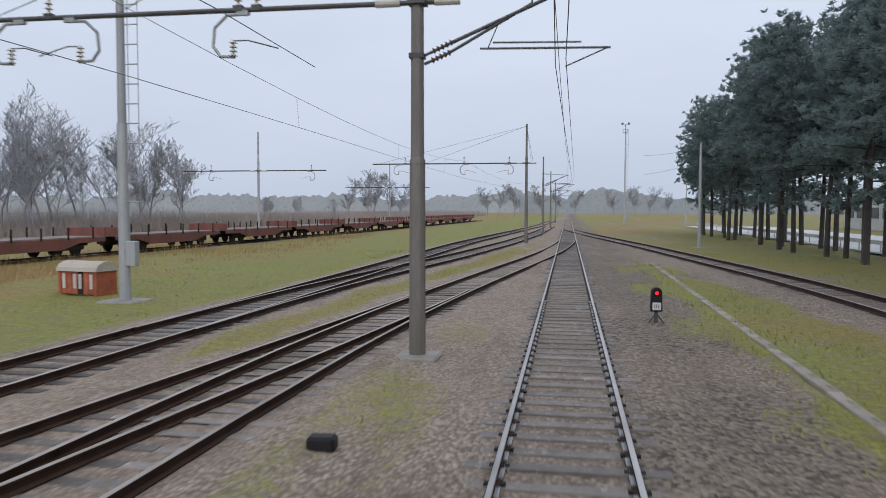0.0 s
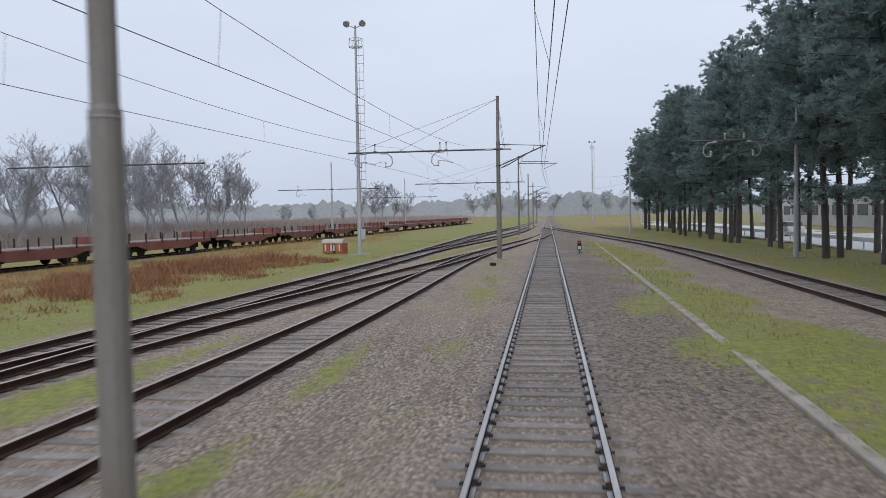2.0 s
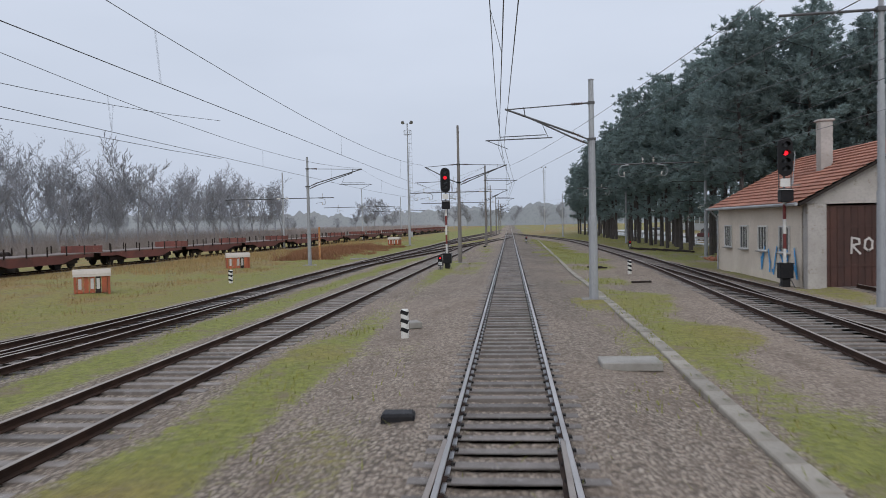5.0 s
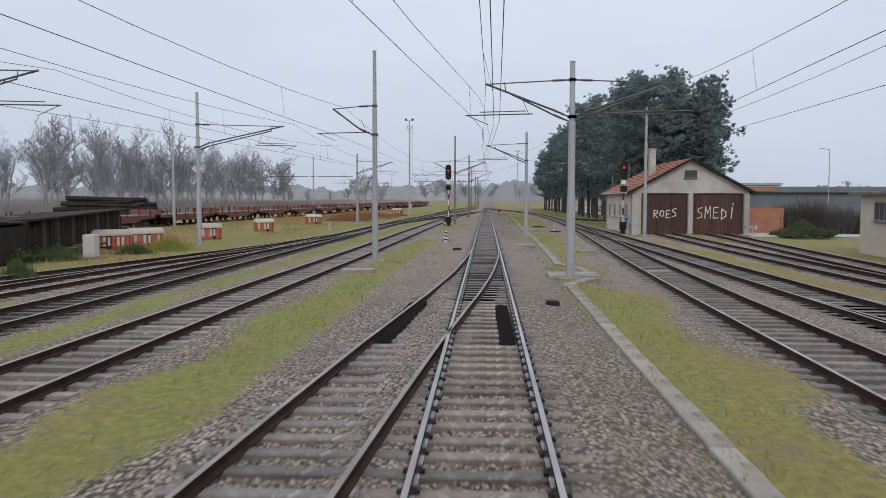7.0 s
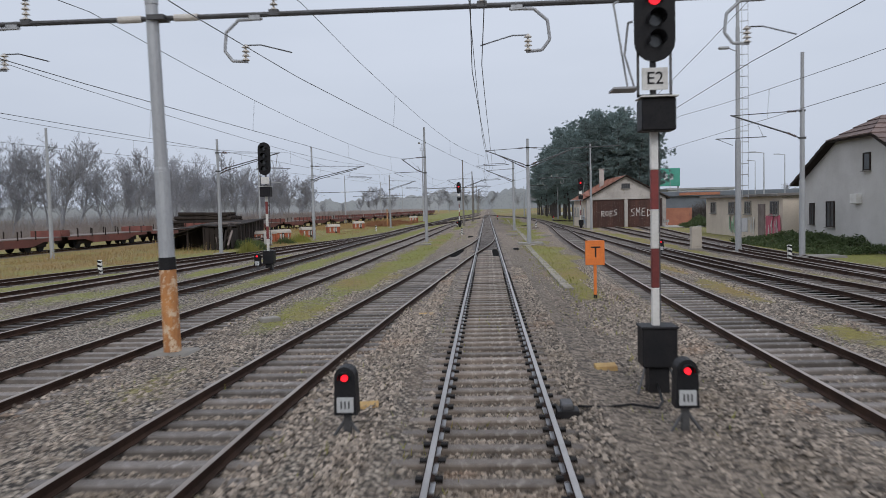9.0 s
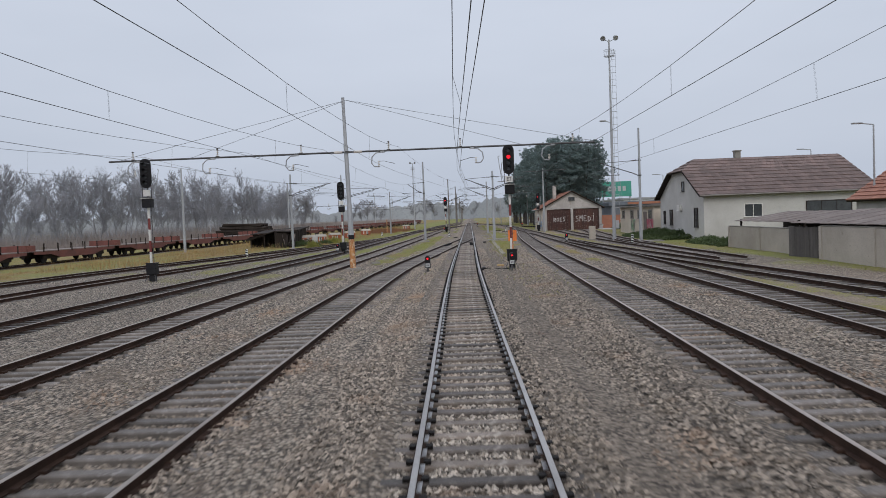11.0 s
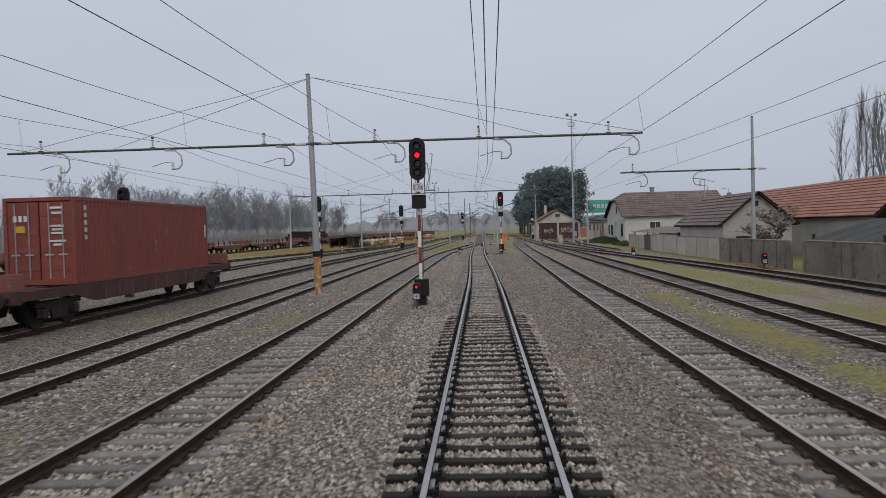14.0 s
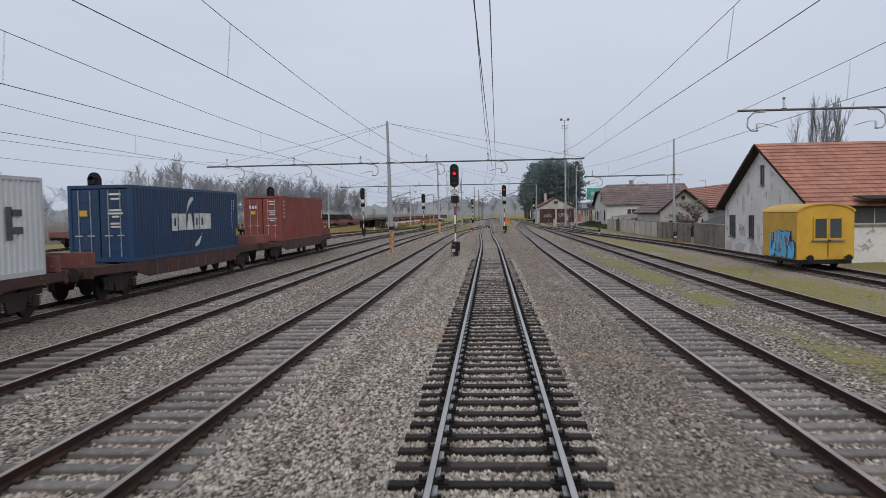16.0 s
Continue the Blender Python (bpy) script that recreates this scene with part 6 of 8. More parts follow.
# ---- red flat wagons on the far siding ----
def stake_wagon():
    w = thing("flat_wagon", "empty rusty red flat wagon with stakes and low ends", "rail vehicle", group="flat wagons on the siding")
    bm = bmesh.new()
    for s in (-1, 1):
        prism(bm, [(-6.6, 1.25), (-6.6, 1.0), (-4.2, 0.96), (-2.8, 0.62), (2.8, 0.62), (4.2, 0.96), (6.6, 1.0), (6.6, 1.25)], "x", s * 1.3 - 0.06, s * 1.3 + 0.06)
    part("side_sill", bm, M_WAGONRED, w)
    bm = bmesh.new()
    box(bm, 0, 0, 1.28, 2.7, 13.2, 0.08)
    part("floor", bm, M_WAGONFLOOR, w, "pale worn plank floor")
    bm = bmesh.new()
    box(bm, 0, 0, 0.98, 0.5, 12.8, 0.5)
    for k in range(-3, 4):
        box(bm, 0, k * 1.8, 1.08, 2.4, 0.14, 0.28)
    part("centre_sill", bm, M_TIMBER, w)
    for s in (-1, 1):
        bm = bmesh.new()
        box(bm, 0, s * 6.55, 1.55, 2.7, 0.1, 0.55, bevel=0.01)
        part("end_board", bm, M_WAGONRED, w)
    for k in range(6):
        for s in (-1, 1):
            bm = bmesh.new()
            box(bm, s * 1.38, -5.4 + k * 2.16, 1.55, 0.07, 0.08, 0.7)
            part("stake", bm, M_TIMBER, w)
    for yy in (-4.6, -3.0, 3.0, 4.6):
        for s in (-1, 1):
            bm = bmesh.new()
            tube(bm, (s * 0.68, yy, 0.63), (s * 0.82, yy, 0.63), 0.46, n=16)
            part("wheel", bm, M_BLACK, w)
    for yy in (-3.8, 3.8):
        for s in (-1, 1):
            bm = bmesh.new()
            box(bm, s * 1.0, yy, 0.72, 0.12, 2.4, 0.32, bevel=0.03)
            part("bogie_side", bm, M_TIMBER, w)
    return w


def siding_pose(y):
    x0, x1 = float(centre("wagon_siding", y - 6)), float(centre("wagon_siding", y + 6))
    return pose((x0 + x1) / 2, y, 0, 0, 0, -math.degrees(math.atan2(x1 - x0, 12)))


sw = stake_wagon()
sw.matrix_world = siding_pose(82)
for k in range(1, 25):
    copy_thing(sw, siding_pose(82 + 14.3 * k))


# ---- small yard things ----
M_HOUSING = surface("faded_red_orange_paint", (0.50, 0.12, 0.05), (0.24, 0.08, 0.045), 0.75, 0, 20, 2.4, 0.4, spots=(0.40, 0.27, 0.19), spot_at=0.6)
def gas_box(x, y, turn, length):
    g = thing("tank_housing", "rusty orange housing with white panels under a pale rounded lid", "housing", pose(x, y, 0, 0, 0, turn), "tank housings")
    half = length / 2
    for s in (-1, 1):
        bm = bmesh.new()
        box(bm, s * half, 0, 0.45, 0.12, 0.95, 1.0, bevel=0.02)
        part("end_panel", bm, M_HOUSING, g)
    n = int(length / 0.26)
    step = (length - 0.14) / n
    for k in range(n):
        u = -half + 0.07 + step * (k + 0.5)
        bm = bmesh.new()
        box(bm, u, -0.42, 0.45, step - 0.03, 0.06, 0.78, bevel=0.01)
        pn = part("panel", bm, M_TIMBER if k % 5 == 3 else M_HOUSING, g)
        if k % 3 != 1:
            bm = bmesh.new()
            box(bm, u, -0.455, 0.5, step * 0.55, 0.014, 0.5, bevel=0.004)
            part("white_plate", bm, M_PLASTERL, pn, "flaking white plate")
    bm = bmesh.new()
    prism(bm, [(0.52 * math.cos(a), 0.84 + 0.34 * math.sin(a)) for a in np.linspace(0, math.pi, 9)], "x", -half - 0.1, half + 0.1)
    part("lid", bm, M_WALLTAN, g, "stained pale rounded lid")


for bx, by, bt, bl in ((-20.6, 182.3, 34, 1.45), (-20.3, 195.0, 30, 1.45), (-20.3, 214.6, 26, 1.5), (-21.2, 173.2, 36, 1.75), (-17.0, 269.6, -12, 1.6), (-22.1, 170.6, 34, 2.1)):
    gas_box(bx, by, bt, bl)


def bollard(x, y):
    b = thing("marker_post", "short white marker post with black slanting stripes", "marker", pose(x, y, 0), "marker posts")
    bm = bmesh.new()
    box(bm, 0, 0, 0.33, 0.2, 0.16, 0.8, bevel=0.03)
    part("post", bm, M_WHITE, b)
    for z in (0.18, 0.42, 0.64):
        bm = bmesh.new()
        box(bm, 0, 0, z, 0.208, 0.168, 0.1, Matrix.Rotation(0.35, 4, "Y"))
        part("stripe", bm, M_BLACK, b)


for bx, by in ((6.1, 203.4), (-15.5, 200.3), (-3.3, 180.3), (-20.3, 135.6), (14.2, 136.2)):
    bollard(bx, by)

for cx, cy, ch, paint, tint in ((12.1, 145.3, 1.35, M_WALLTAN, "beige"), (-19.9, 164.3, 1.1, M_PLASTERL, "pale grey")):
    cb = thing("trackside_cabinet", "weathered " + tint + " trackside cabinet on a concrete plinth", "cabinet", pose(cx, cy, 0), "cabinets")
    bm = bmesh.new()
    box(bm, 0, 0, ch / 2 + 0.08, 0.6, 0.5, ch, bevel=0.02)
    part("case", bm, paint, cb)
    bm = bmesh.new()
    box(bm, 0, -0.255, ch / 2 + 0.1, 0.48, 0.02, ch - 0.25, bevel=0.005)
    part("door", bm, paint, cb)
    bm = bmesh.new()
    box(bm, 0, 0, 0, 0.72, 0.6, 0.24)
    part("plinth", bm, M_CONC, cb)

# rusty orange post by the siding
bm = bmesh.new()
tube(bm, (0, 0, -0.1), (0, 0, 2.9), 0.10, 0.09, n=10)
solid("orange_post", bm, M_RUSTPAINT, "plain rusty orange steel post in dry grass", "post", pose(-17.6, 228.2, 0))

# concrete slabs and odd pieces lying by the line
for sx, sy, wx, wy, tz in ((-5.7, 158.4, 1.3, 0.9, 3), (2.75, 157.2, 1.9, 1.5, 0), (-3.4, 182.4, 0.5, 0.6, 20), (16.0, 137.0, 2.0, 1.5, 0), (5.0, 170.5, 0.9, 0.7, 5), (1.9, 176.0, 1.2, 0.8, 0), (6.3, 158.5, 0.9, 0.5, 10), (-13.6, 226.0, 1.4, 0.6, -10), (-6.5, 118.0, 0.5, 0.35, 30)):
    bm = bmesh.new()
    box(bm, 0, 0, 0.04, wx, wy, 0.18, bevel=0.02)
    solid("concrete_slab", bm, M_CONC, "weathered concrete slab lying in the ballast", "slab", pose(sx, sy, 0, 0, 0, tz), "concrete slabs")
for sx, sy in ((-2.45, 108.9), (1.48, 111.5), (-2.3, 118.5)):
    bm = bmesh.new()
    prism(bm, [(-0.11, -0.02), (0.11, -0.02), (0.08, 0.10), (-0.09, 0.06)], "x", -0.19, 0.19)
    solid("wooden_wedge", bm, M_WEDGE, "small yellowed timber wedge lying on stones", "wedge", pose(sx, sy, 0, 0, 0, 8), "wedges")
# track magnet with its cable
tm = thing("track_magnet", "grey track magnet box beside the rail with a cable", "track magnet", pose(0.45, 108.4, 0))
bm = bmesh.new()
box(bm, 0.02, 0, 0.17, 0.17, 0.36, 0.09, bevel=0.02)
part("case", bm, M_DARKSTEEL, tm)
bm = bmesh.new()
box(bm, 0.02, -0.1, 0.08, 0.3, 0.3, 0.12)
part("bracket", bm, M_BLACK, tm)
bm = bmesh.new()
pipe(bm, [(0.2, 0.1, 0.12), (0.6, 0.3, 0.05), (1.0, 0.4, 0.06), (1.35, 0.3, 0.03), (1.5, 0.7, 0.02), (1.6, 1.5, 0.1)], 0.02, 6)
part("cable", bm, M_BLACK, tm)
# point motor and black covers at the turnout
for sx, sy, wx, wy in ((1.3, 149.0, 0.36, 0.3), (-2.2, 171.5, 0.5, 0.36), (-3.55, 254.4, 0.36, 0.26)):
    bm = bmesh.new()
    box(bm, 0, 0, 0.07, wx, wy, 0.2, bevel=0.04)
    solid("point_box", bm, M_BLACK, "low black point mechanism box in the ballast", "point box", pose(sx, sy, 0, 0, 0, 4), "point boxes")

for mx, my, mw, ml, mt in ((-0.12, 145.7, 0.30, 5.0, 0.5), (-2.55, 146.0, 0.42, 5.6, -3.5)):
    n = 1600
    pts_ = np.random.RandomState(int(ml * 10)).uniform(-0.5, 0.5, (n, 2)) * (mw, ml)
    V, F = [], []
    for px_, py_ in pts_:
        o_ = len(V)
        hh_ = 0.05 + 0.11 * abs(math.sin(px_ * 91 + py_ * 53))
        V += [(px_ - 0.03, py_ - 0.02, -0.04), (px_ + 0.03, py_ - 0.01, -0.04), (px_, py_ + 0.03, -0.04), (px_ + 0.01, py_, hh_)]
        F += [(o_, o_ + 1, o_ + 3), (o_ + 1, o_ + 2, o_ + 3), (o_ + 2, o_, o_ + 3)]
    mat_ = new("brush_mat", fast_mesh("brush_mat", V, F, [M_BLACK]))
    mat_.matrix_world = pose(mx, my, 0.02, 0, 0, mt)
    tagged(mat_, "black bristly mat lying inside the turnout rail", "brush mat", "turnout mats")

# old sleepers in the grass by the pines, and a heap of brick rubble behind the shed
for k in range(5):
    bm = bmesh.new()
    box(bm, 0, 0, 0, 2.4, 0.24, 0.16, bevel=0.02)
    solid("old_sleeper", bm, M_TIMBER, "discarded dark wooden sleeper lying in the grass", "sleeper", pose(11.9 + k * 0.75, 237.0 - k * 1.95, 0.12, 0, 2, -70 + 6 * (k % 2)), "discarded sleepers")
for sx, sy, tz in ((4.8, 209.0, 8), (4.97, 208.0, -12), (5.6, 196.6, 15)):
    bm = bmesh.new()
    box(bm, 0, 0, 0, 0.95, 0.16, 0.09, bevel=0.012)
    solid("timber_offcut", bm, M_TIMBER, "short dark timber offcut lying on the gravel", "timber", pose(sx, sy, 0.06, 0, 0, tz), "timber offcuts")
rh_ = thing("rubble_heap", "leaning heap of broken orange bricks beside the shed", "rubble", pose(15.1, 216.6, 0))
rb = random.Random(6)
bm = bmesh.new()
box(bm, 0, 0, 0, 0.27, 0.13, 0.11, bevel=0.012)
brick_me = mesh_of("brick", bm, M_BRICK)
for k in range(110):
    u, v = rb.uniform(-1, 1), rb.uniform(-1, 1)
    top = max(0.05, 1.35 * (1 - 0.75 * abs(u - 0.35)) * (1 - 0.8 * abs(v)))
    o = new("brick", brick_me)
    o.parent = rh_
    o.matrix_basis = pose(u * 1.5, v * 1.0, top * rb.uniform(0.25, 1) - 0.02, rb.uniform(-50, 50), rb.uniform(-50, 50), rb.uniform(0, 180))

sr = thing("brick_scatter", "broken bricks and rubble strewn along the yard wall", "rubble", pose(17.05, 74.0, 0))
for k in range(34):
    o = new("brick", brick_me)
    o.parent = sr
    o.matrix_basis = pose(rb.uniform(-0.35, 0.25), rb.gauss(0, 2.6), 0.03 + 0.05 * (k % 3 == 0), rb.uniform(-25, 25), rb.uniform(-25, 25), rb.uniform(0, 180)) @ Matrix.Scale(rb.uniform(0.5, 1.0), 4)
# timber sheds by the siding
sh = thing("timber_shed", "low blackened timber shed with a sagging flat roof", "shed", pose(-25.3, 168.8, 0, 0, 0, 4))
for k in range(26):
    bm = bmesh.new()
    box(bm, 2.6 + 0.02 * math.sin(k * 2.3), -4.9 + k * 0.38, 0.87 + 0.0075 * k, 0.06, 0.33 + 0.03 * math.sin(k * 1.7), 1.94 + 0.015 * k)
    part("plank", bm, M_DARKPLANK if k % 4 == 1 else M_TIMBER, sh)
for k in range(13):
    if k in (4, 5, 6):
        continue
    bm = bmesh.new()
    box(bm, -2.5 + k * 0.42, -5.0, 0.75 + 0.01 * k, 0.39, 0.06, 1.62 + 0.02 * k)
    part("plank", bm, M_TIMBER, sh)
bm = bmesh.new()
box(bm, -2.6, 0, 0.75, 0.08, 10, 1.6)
box(bm, 0, 5.0, 0.9, 5.2, 0.08, 1.95)
part("back_wall", bm, M_TIMBER, sh)
bm = bmesh.new()
box(bm, 0, 0, 1.96, 6.0, 11.0, 0.09, Matrix.Rotation(0.035, 4, "X") @ Matrix.Rotation(-0.055, 4, "Y"))
part("roof_sheet", bm, M_TIMBER, sh, "dark felted roof sheet")
sh2 = thing("timber_stack", "long dark heap of old timber behind the wagons", "timber stack", pose(-42.5, 211, 0, 0, 0, 92))
rs = random.Random(8)
for k in range(54):
    row = k % 9
    z = 0.2 + (k // 9) * 0.5 + rs.uniform(-0.1, 0.1)
    half = 5.6 - 0.35 * (k // 9) + rs.uniform(-0.8, 0.5)
    yy = -2.4 + row * 0.6 + rs.uniform(-0.2, 0.2)
    bm = bmesh.new()
    tube(bm, (yy + rs.uniform(-0.4, 0.4), -half, z), (yy + rs.uniform(-0.4, 0.4), half, z + rs.uniform(-0.25, 0.25)), 0.26, n=7)
    part("log", bm, M_TIMBER, sh2)
# the half-collapsed open shed beside it, with broken boards heaped on its end
sh3 = thing("open_shed", "small dark open-fronted timber shed with a collapsing roof", "shed", pose(-24.2, 160.4, 0, 0, 0, 6))
for xx, hh in ((-2.5, 1.1), (-0.9, 1.6), (0.4, 1.85), (2.4, 1.8)):
    bm = bmesh.new()
    box(bm, xx, -1.45, hh / 2 - 0.05, 0.14, 0.14, hh + 0.1, bevel=0.01)
    part("post", bm, M_TIMBER, sh3)
for k in range(13):
    bm = bmesh.new()
    hh = min(1.85, 1.08 + 0.115 * k)
    box(bm, -2.45 + k * 0.41, 1.45, hh / 2 - 0.05, 0.39, 0.05, hh + 0.1)
    part("plank", bm, M_TIMBER, sh3)
for k in range(3):
    bm = bmesh.new()
    box(bm, 0.6 + k * 0.45, -1.42, 0.85, 0.4, 0.05, 1.8)
    part("plank", bm, M_TIMBER, sh3)
for xx, hh in ((-2.55, 1.0), (2.55, 1.7)):
    bm = bmesh.new()
    box(bm, xx, 0, hh / 2 - 0.03, 0.06, 2.9, hh)
    part("end_wall", bm, M_TIMBER, sh3)
bm = bmesh.new()
box(bm, -1.35, 0, 1.5, 3.4, 3.5, 0.08, Matrix.Rotation(-0.28, 4, "Y"))
part("roof_sheet", bm, M_TIMBER, sh3, "dark felted roof sheet")
bm = bmesh.new()
box(bm, 1.35, 0.1, 1.9, 2.2, 3.3, 0.08, Matrix.Rotation(0.07, 4, "Y"))
part("roof_sheet", bm, M_TIMBER, sh3, "sagging dark roof sheet")
for k in range(22):
    bl = bmesh.new()
    box(bl, 0, 0, 0, rs.uniform(0.1, 0.2), rs.uniform(1.2, 2.3), 0.04)
    top = k % 3 == 0
    spot = pose(-23.0 + rs.uniform(0, 1.5), 159.7 + rs.uniform(-0.6, 1.4), 1.96 + 0.03 * (k // 3), rs.uniform(-4, 4), rs.uniform(-6, 6), rs.uniform(0, 180)) if top else pose(-22.6 + rs.uniform(0, 1.5), 158.7 + rs.uniform(-0.4, 0.5), 0.78 + rs.uniform(-0.1, 0.2), rs.uniform(42, 62), rs.uniform(-15, 15), rs.uniform(-40, 40))
    solid("loose_board", bl, M_WAGONFLOOR if top or k % 5 == 0 else M_TIMBER, "broken old board fallen on the collapsing shed", "board", spot, "broken boards on the shed")
for k in range(12):
    bl = bmesh.new()
    box(bl, 0, 0, 0, rs.uniform(0.12, 0.26), rs.uniform(0.8, 2.0), 0.07, bevel=0.01)
    solid("scrap_timber", bl, M_WAGONFLOOR if k % 2 else M_TIMBER, "grey scrap timber lying in a low heap", "timber", pose(-21.7 + rs.uniform(-0.5, 0.5), 167.2 + rs.uniform(-1.2, 1.2), 0.1 + 0.05 * k, rs.uniform(-8, 8), rs.uniform(-8, 8), rs.uniform(0, 180)), "heap of scrap timber")

# green board on legs, street lamps and the low hall far behind the shed
gb = thing("billboard", "large green billboard with pale shapes on steel legs", "billboard", pose(39.8, 277, 0))
bm = bmesh.new()
box(bm, -0.6, 0, 8.65, 9.1, 0.3, 4.1, bevel=0.04)
part("board", bm, M_GREEN, gb)
for k in range(5):
    bm = bmesh.new()
    box(bm, -3.2 + k * 1.3, -0.17, 8.75, 0.85, 0.03, 1.3)
    part("pale_shape", bm, M_CONTGREY, gb)
for s in (-1, 1):
    bm = bmesh.new()
    tube(bm, (s * 3.6, 0.3, -0.1), (s * 3.6, 0.3, 8.4), 0.2, n=8)
    part("leg", bm, M_POLE, gb)
bh = thing("low_hall", "long low grey-blue hall behind the houses", "hall", pose(62, 262, 0))
bm = bmesh.new()
box(bm, 0, 0, 2.0, 56, 14, 4.1, bevel=0.1)
part("hall_wall", bm, M_HALLBAND, bh)
bm = bmesh.new()
box(bm, 0, -0.2, 4.5, 57, 15, 1.0, bevel=0.1)
part("hall_fascia", bm, M_HALLBAND, bh, "slate blue fascia")
bm = bmesh.new()
box(bm, -20, -7.76, 4.5, 8, 0.06, 0.55)
part("sign_band", bm, M_BRICK, bh, "dull red sign band")
for lx, ly, lh in ((27.0, 176, 7.6), (40, 205, 9), (36, 150, 8.5), (52, 190, 9.5), (48, 240, 10), (38, 262, 10), (27, 120, 8.0)):
    lp = thing("street_lamp", "slim grey street lamp with a flat head", "street lamp", pose(lx, ly, 0), "street lamps")
    bm = bmesh.new()
    tube(bm, (0, 0, -0.1), (0, 0, lh), 0.09, 0.05, n=8)
    tube(bm, (0, 0, lh), (-0.9, 0, lh + 0.12), 0.04, n=6)
    part("column", bm, M_POLE, lp)
    bm = bmesh.new()
    box(bm, -1.1, 0, lh + 0.12, 0.7, 0.26, 0.1, bevel=0.03)
    part("lamp_head", bm, M_POLE, lp)
# lamp arm on the east floodlight mast
bm = bmesh.new()
tube(bm, (0, 0, 11.4), (-0.6, -0.2, 11.6), 0.03, n=6)
box(bm, -0.85, -0.25, 11.6, 0.6, 0.26, 0.16, bevel=0.05)
part("side_lamp", bm, M_POLE, bpy.data.objects["floodlight_mast.001"], "grey street light head on an arm")

# concrete cable trough
ct = thing("cable_trough", "line of worn concrete trough lids beside the main line", "cable trough", kind="structure")
CH = [(122, 2.35), (126, 2.25), (146, 2.3), (154.5, 2.35), (157, 3.6), (160.5, 3.5), (163, 2.75), (179, 3.0), (195, 3.1), (206, 3.05), (222, 3.3), (250, 3.6), (284, 4.0), (300, 4.2)]
lid = bmesh.new()
box(lid, 0, 0, -0.045, 0.33, 0.985, 0.16, bevel=0.02)
lid_me = mesh_of("trough_lid", lid, M_TROUGH)
cy = np.array([c[0] for c in CH], float)
cx = np.array([c[1] for c in CH], float)
rs = random.Random(12)
y = 125.4
while y < 290:
    x, x2 = float(np.interp(y, cy, cx)), float(np.interp(y + 0.5, cy, cx))
    o = new("trough_lid", lid_me)
    o.parent = ct
    o.location = (x, y, rs.uniform(-0.012, 0.012))
    o.scale = (0.72 if y > 193 else 1.0, 1, 1)
    a = math.atan2(x2 - x, 0.5)
    o.rotation_euler = (rs.uniform(-0.012, 0.012), rs.uniform(-0.02, 0.02), -a + rs.uniform(-0.01, 0.01))
    y += math.cos(a)


# ---- trees ----
def pine_meshes(seed, h=16.0):
    rs = random.Random(seed)
    nr = np.random.RandomState(seed)
    bm = bmesh.new()
    lean = (rs.uniform(-0.9, 0.9), rs.uniform(-0.9, 0.9))
    pts = [(lean[0] * (t ** 2), lean[1] * (t ** 2), h * t) for t in np.linspace(0, 1, 8)]
    pts[0] = (0, 0, -0.2)
    for k in range(7):
        tube(bm, pts[k], pts[k + 1], 0.19 * (1 - k / 8.5), 0.19 * (1 - (k + 1) / 8.5), n=8, cap=False)
    tips = []
    n = 78
    for k in range(n):
        t = 0.2 + 0.79 * (k / n)
        z = h * t
        prof = (0.35 + 0.65 * math.sin(min(1.0, (t - 0.1) / 0.35) * math.pi / 2)) * (1.0 - max(0, t - 0.6) * 1.55) * (rs.choice((0.0, 0.0, 0.35, 0.75)) if t < 0.36 else rs.choice((0.55, 0.95, 1.1)))
        ln = 3.1 * prof * rs.uniform(0.65, 1.15)
        if ln < 0.3:
            continue
        a = k * 2.4 + rs.uniform(-0.4, 0.4)
        up = rs.uniform(-0.12, 0.35) + (t - 0.4) * 0.5
        b0 = (lean[0] * t * t, lean[1] * t * t, z)
        b1 = (b0[0] + ln * math.cos(a), b0[1] + ln * math.sin(a), z + ln * up)
        tube(bm, b0, b1, 0.045 * (1.2 - t), 0.012, n=4, cap=False)
        m = max(4, int(ln * 6.2))
        for j in range(m):
            q = 0.22 + 0.78 * (j + rs.random()) / m
            tips.append((b0[0] + (b1[0] - b0[0]) * q + rs.gauss(0, 0.33), b0[1] + (b1[1] - b0[1]) * q + rs.gauss(0, 0.33), b0[2] + (b1[2] - b0[2]) * q + rs.gauss(0.05, 0.22)))
    trunk = mesh_of("trunk", bm, M_BARK)
    tips = np.array(tips)
    per = 20
    c = np.repeat(tips, per, 0) + nr.normal(0, 0.07, (len(tips) * per, 3))
    d = nr.normal(size=c.shape)
    d[:, 2] = np.abs(d[:, 2]) * 0.8 + 0.05
    d /= np.linalg.norm(d, axis=1, keepdims=True)
    side = np.cross(d, nr.normal(size=c.shape))
    side /= np.linalg.norm(side, axis=1, keepdims=True) + 1e-9
    ln = nr.uniform(0.18, 0.42, (len(c), 1))
    w = nr.uniform(0.03, 0.065, (len(c), 1))
    V = np.stack([c - side * w, c + side * w, c + d * ln], 1).reshape(-1, 3)
    F = np.arange(len(V)).reshape(-1, 3)
    crown = fast_mesh("crown", V.tolist(), F.tolist(), [M_NEEDLE])
    return trunk, crown


def tree_from(meshes, name, label, m, group):
    t = thing(name, label, "tree", m, group)
    for nm, me in zip(("trunk", "crown"), meshes):
        o = new(nm, me)
        o.parent = t
    return t


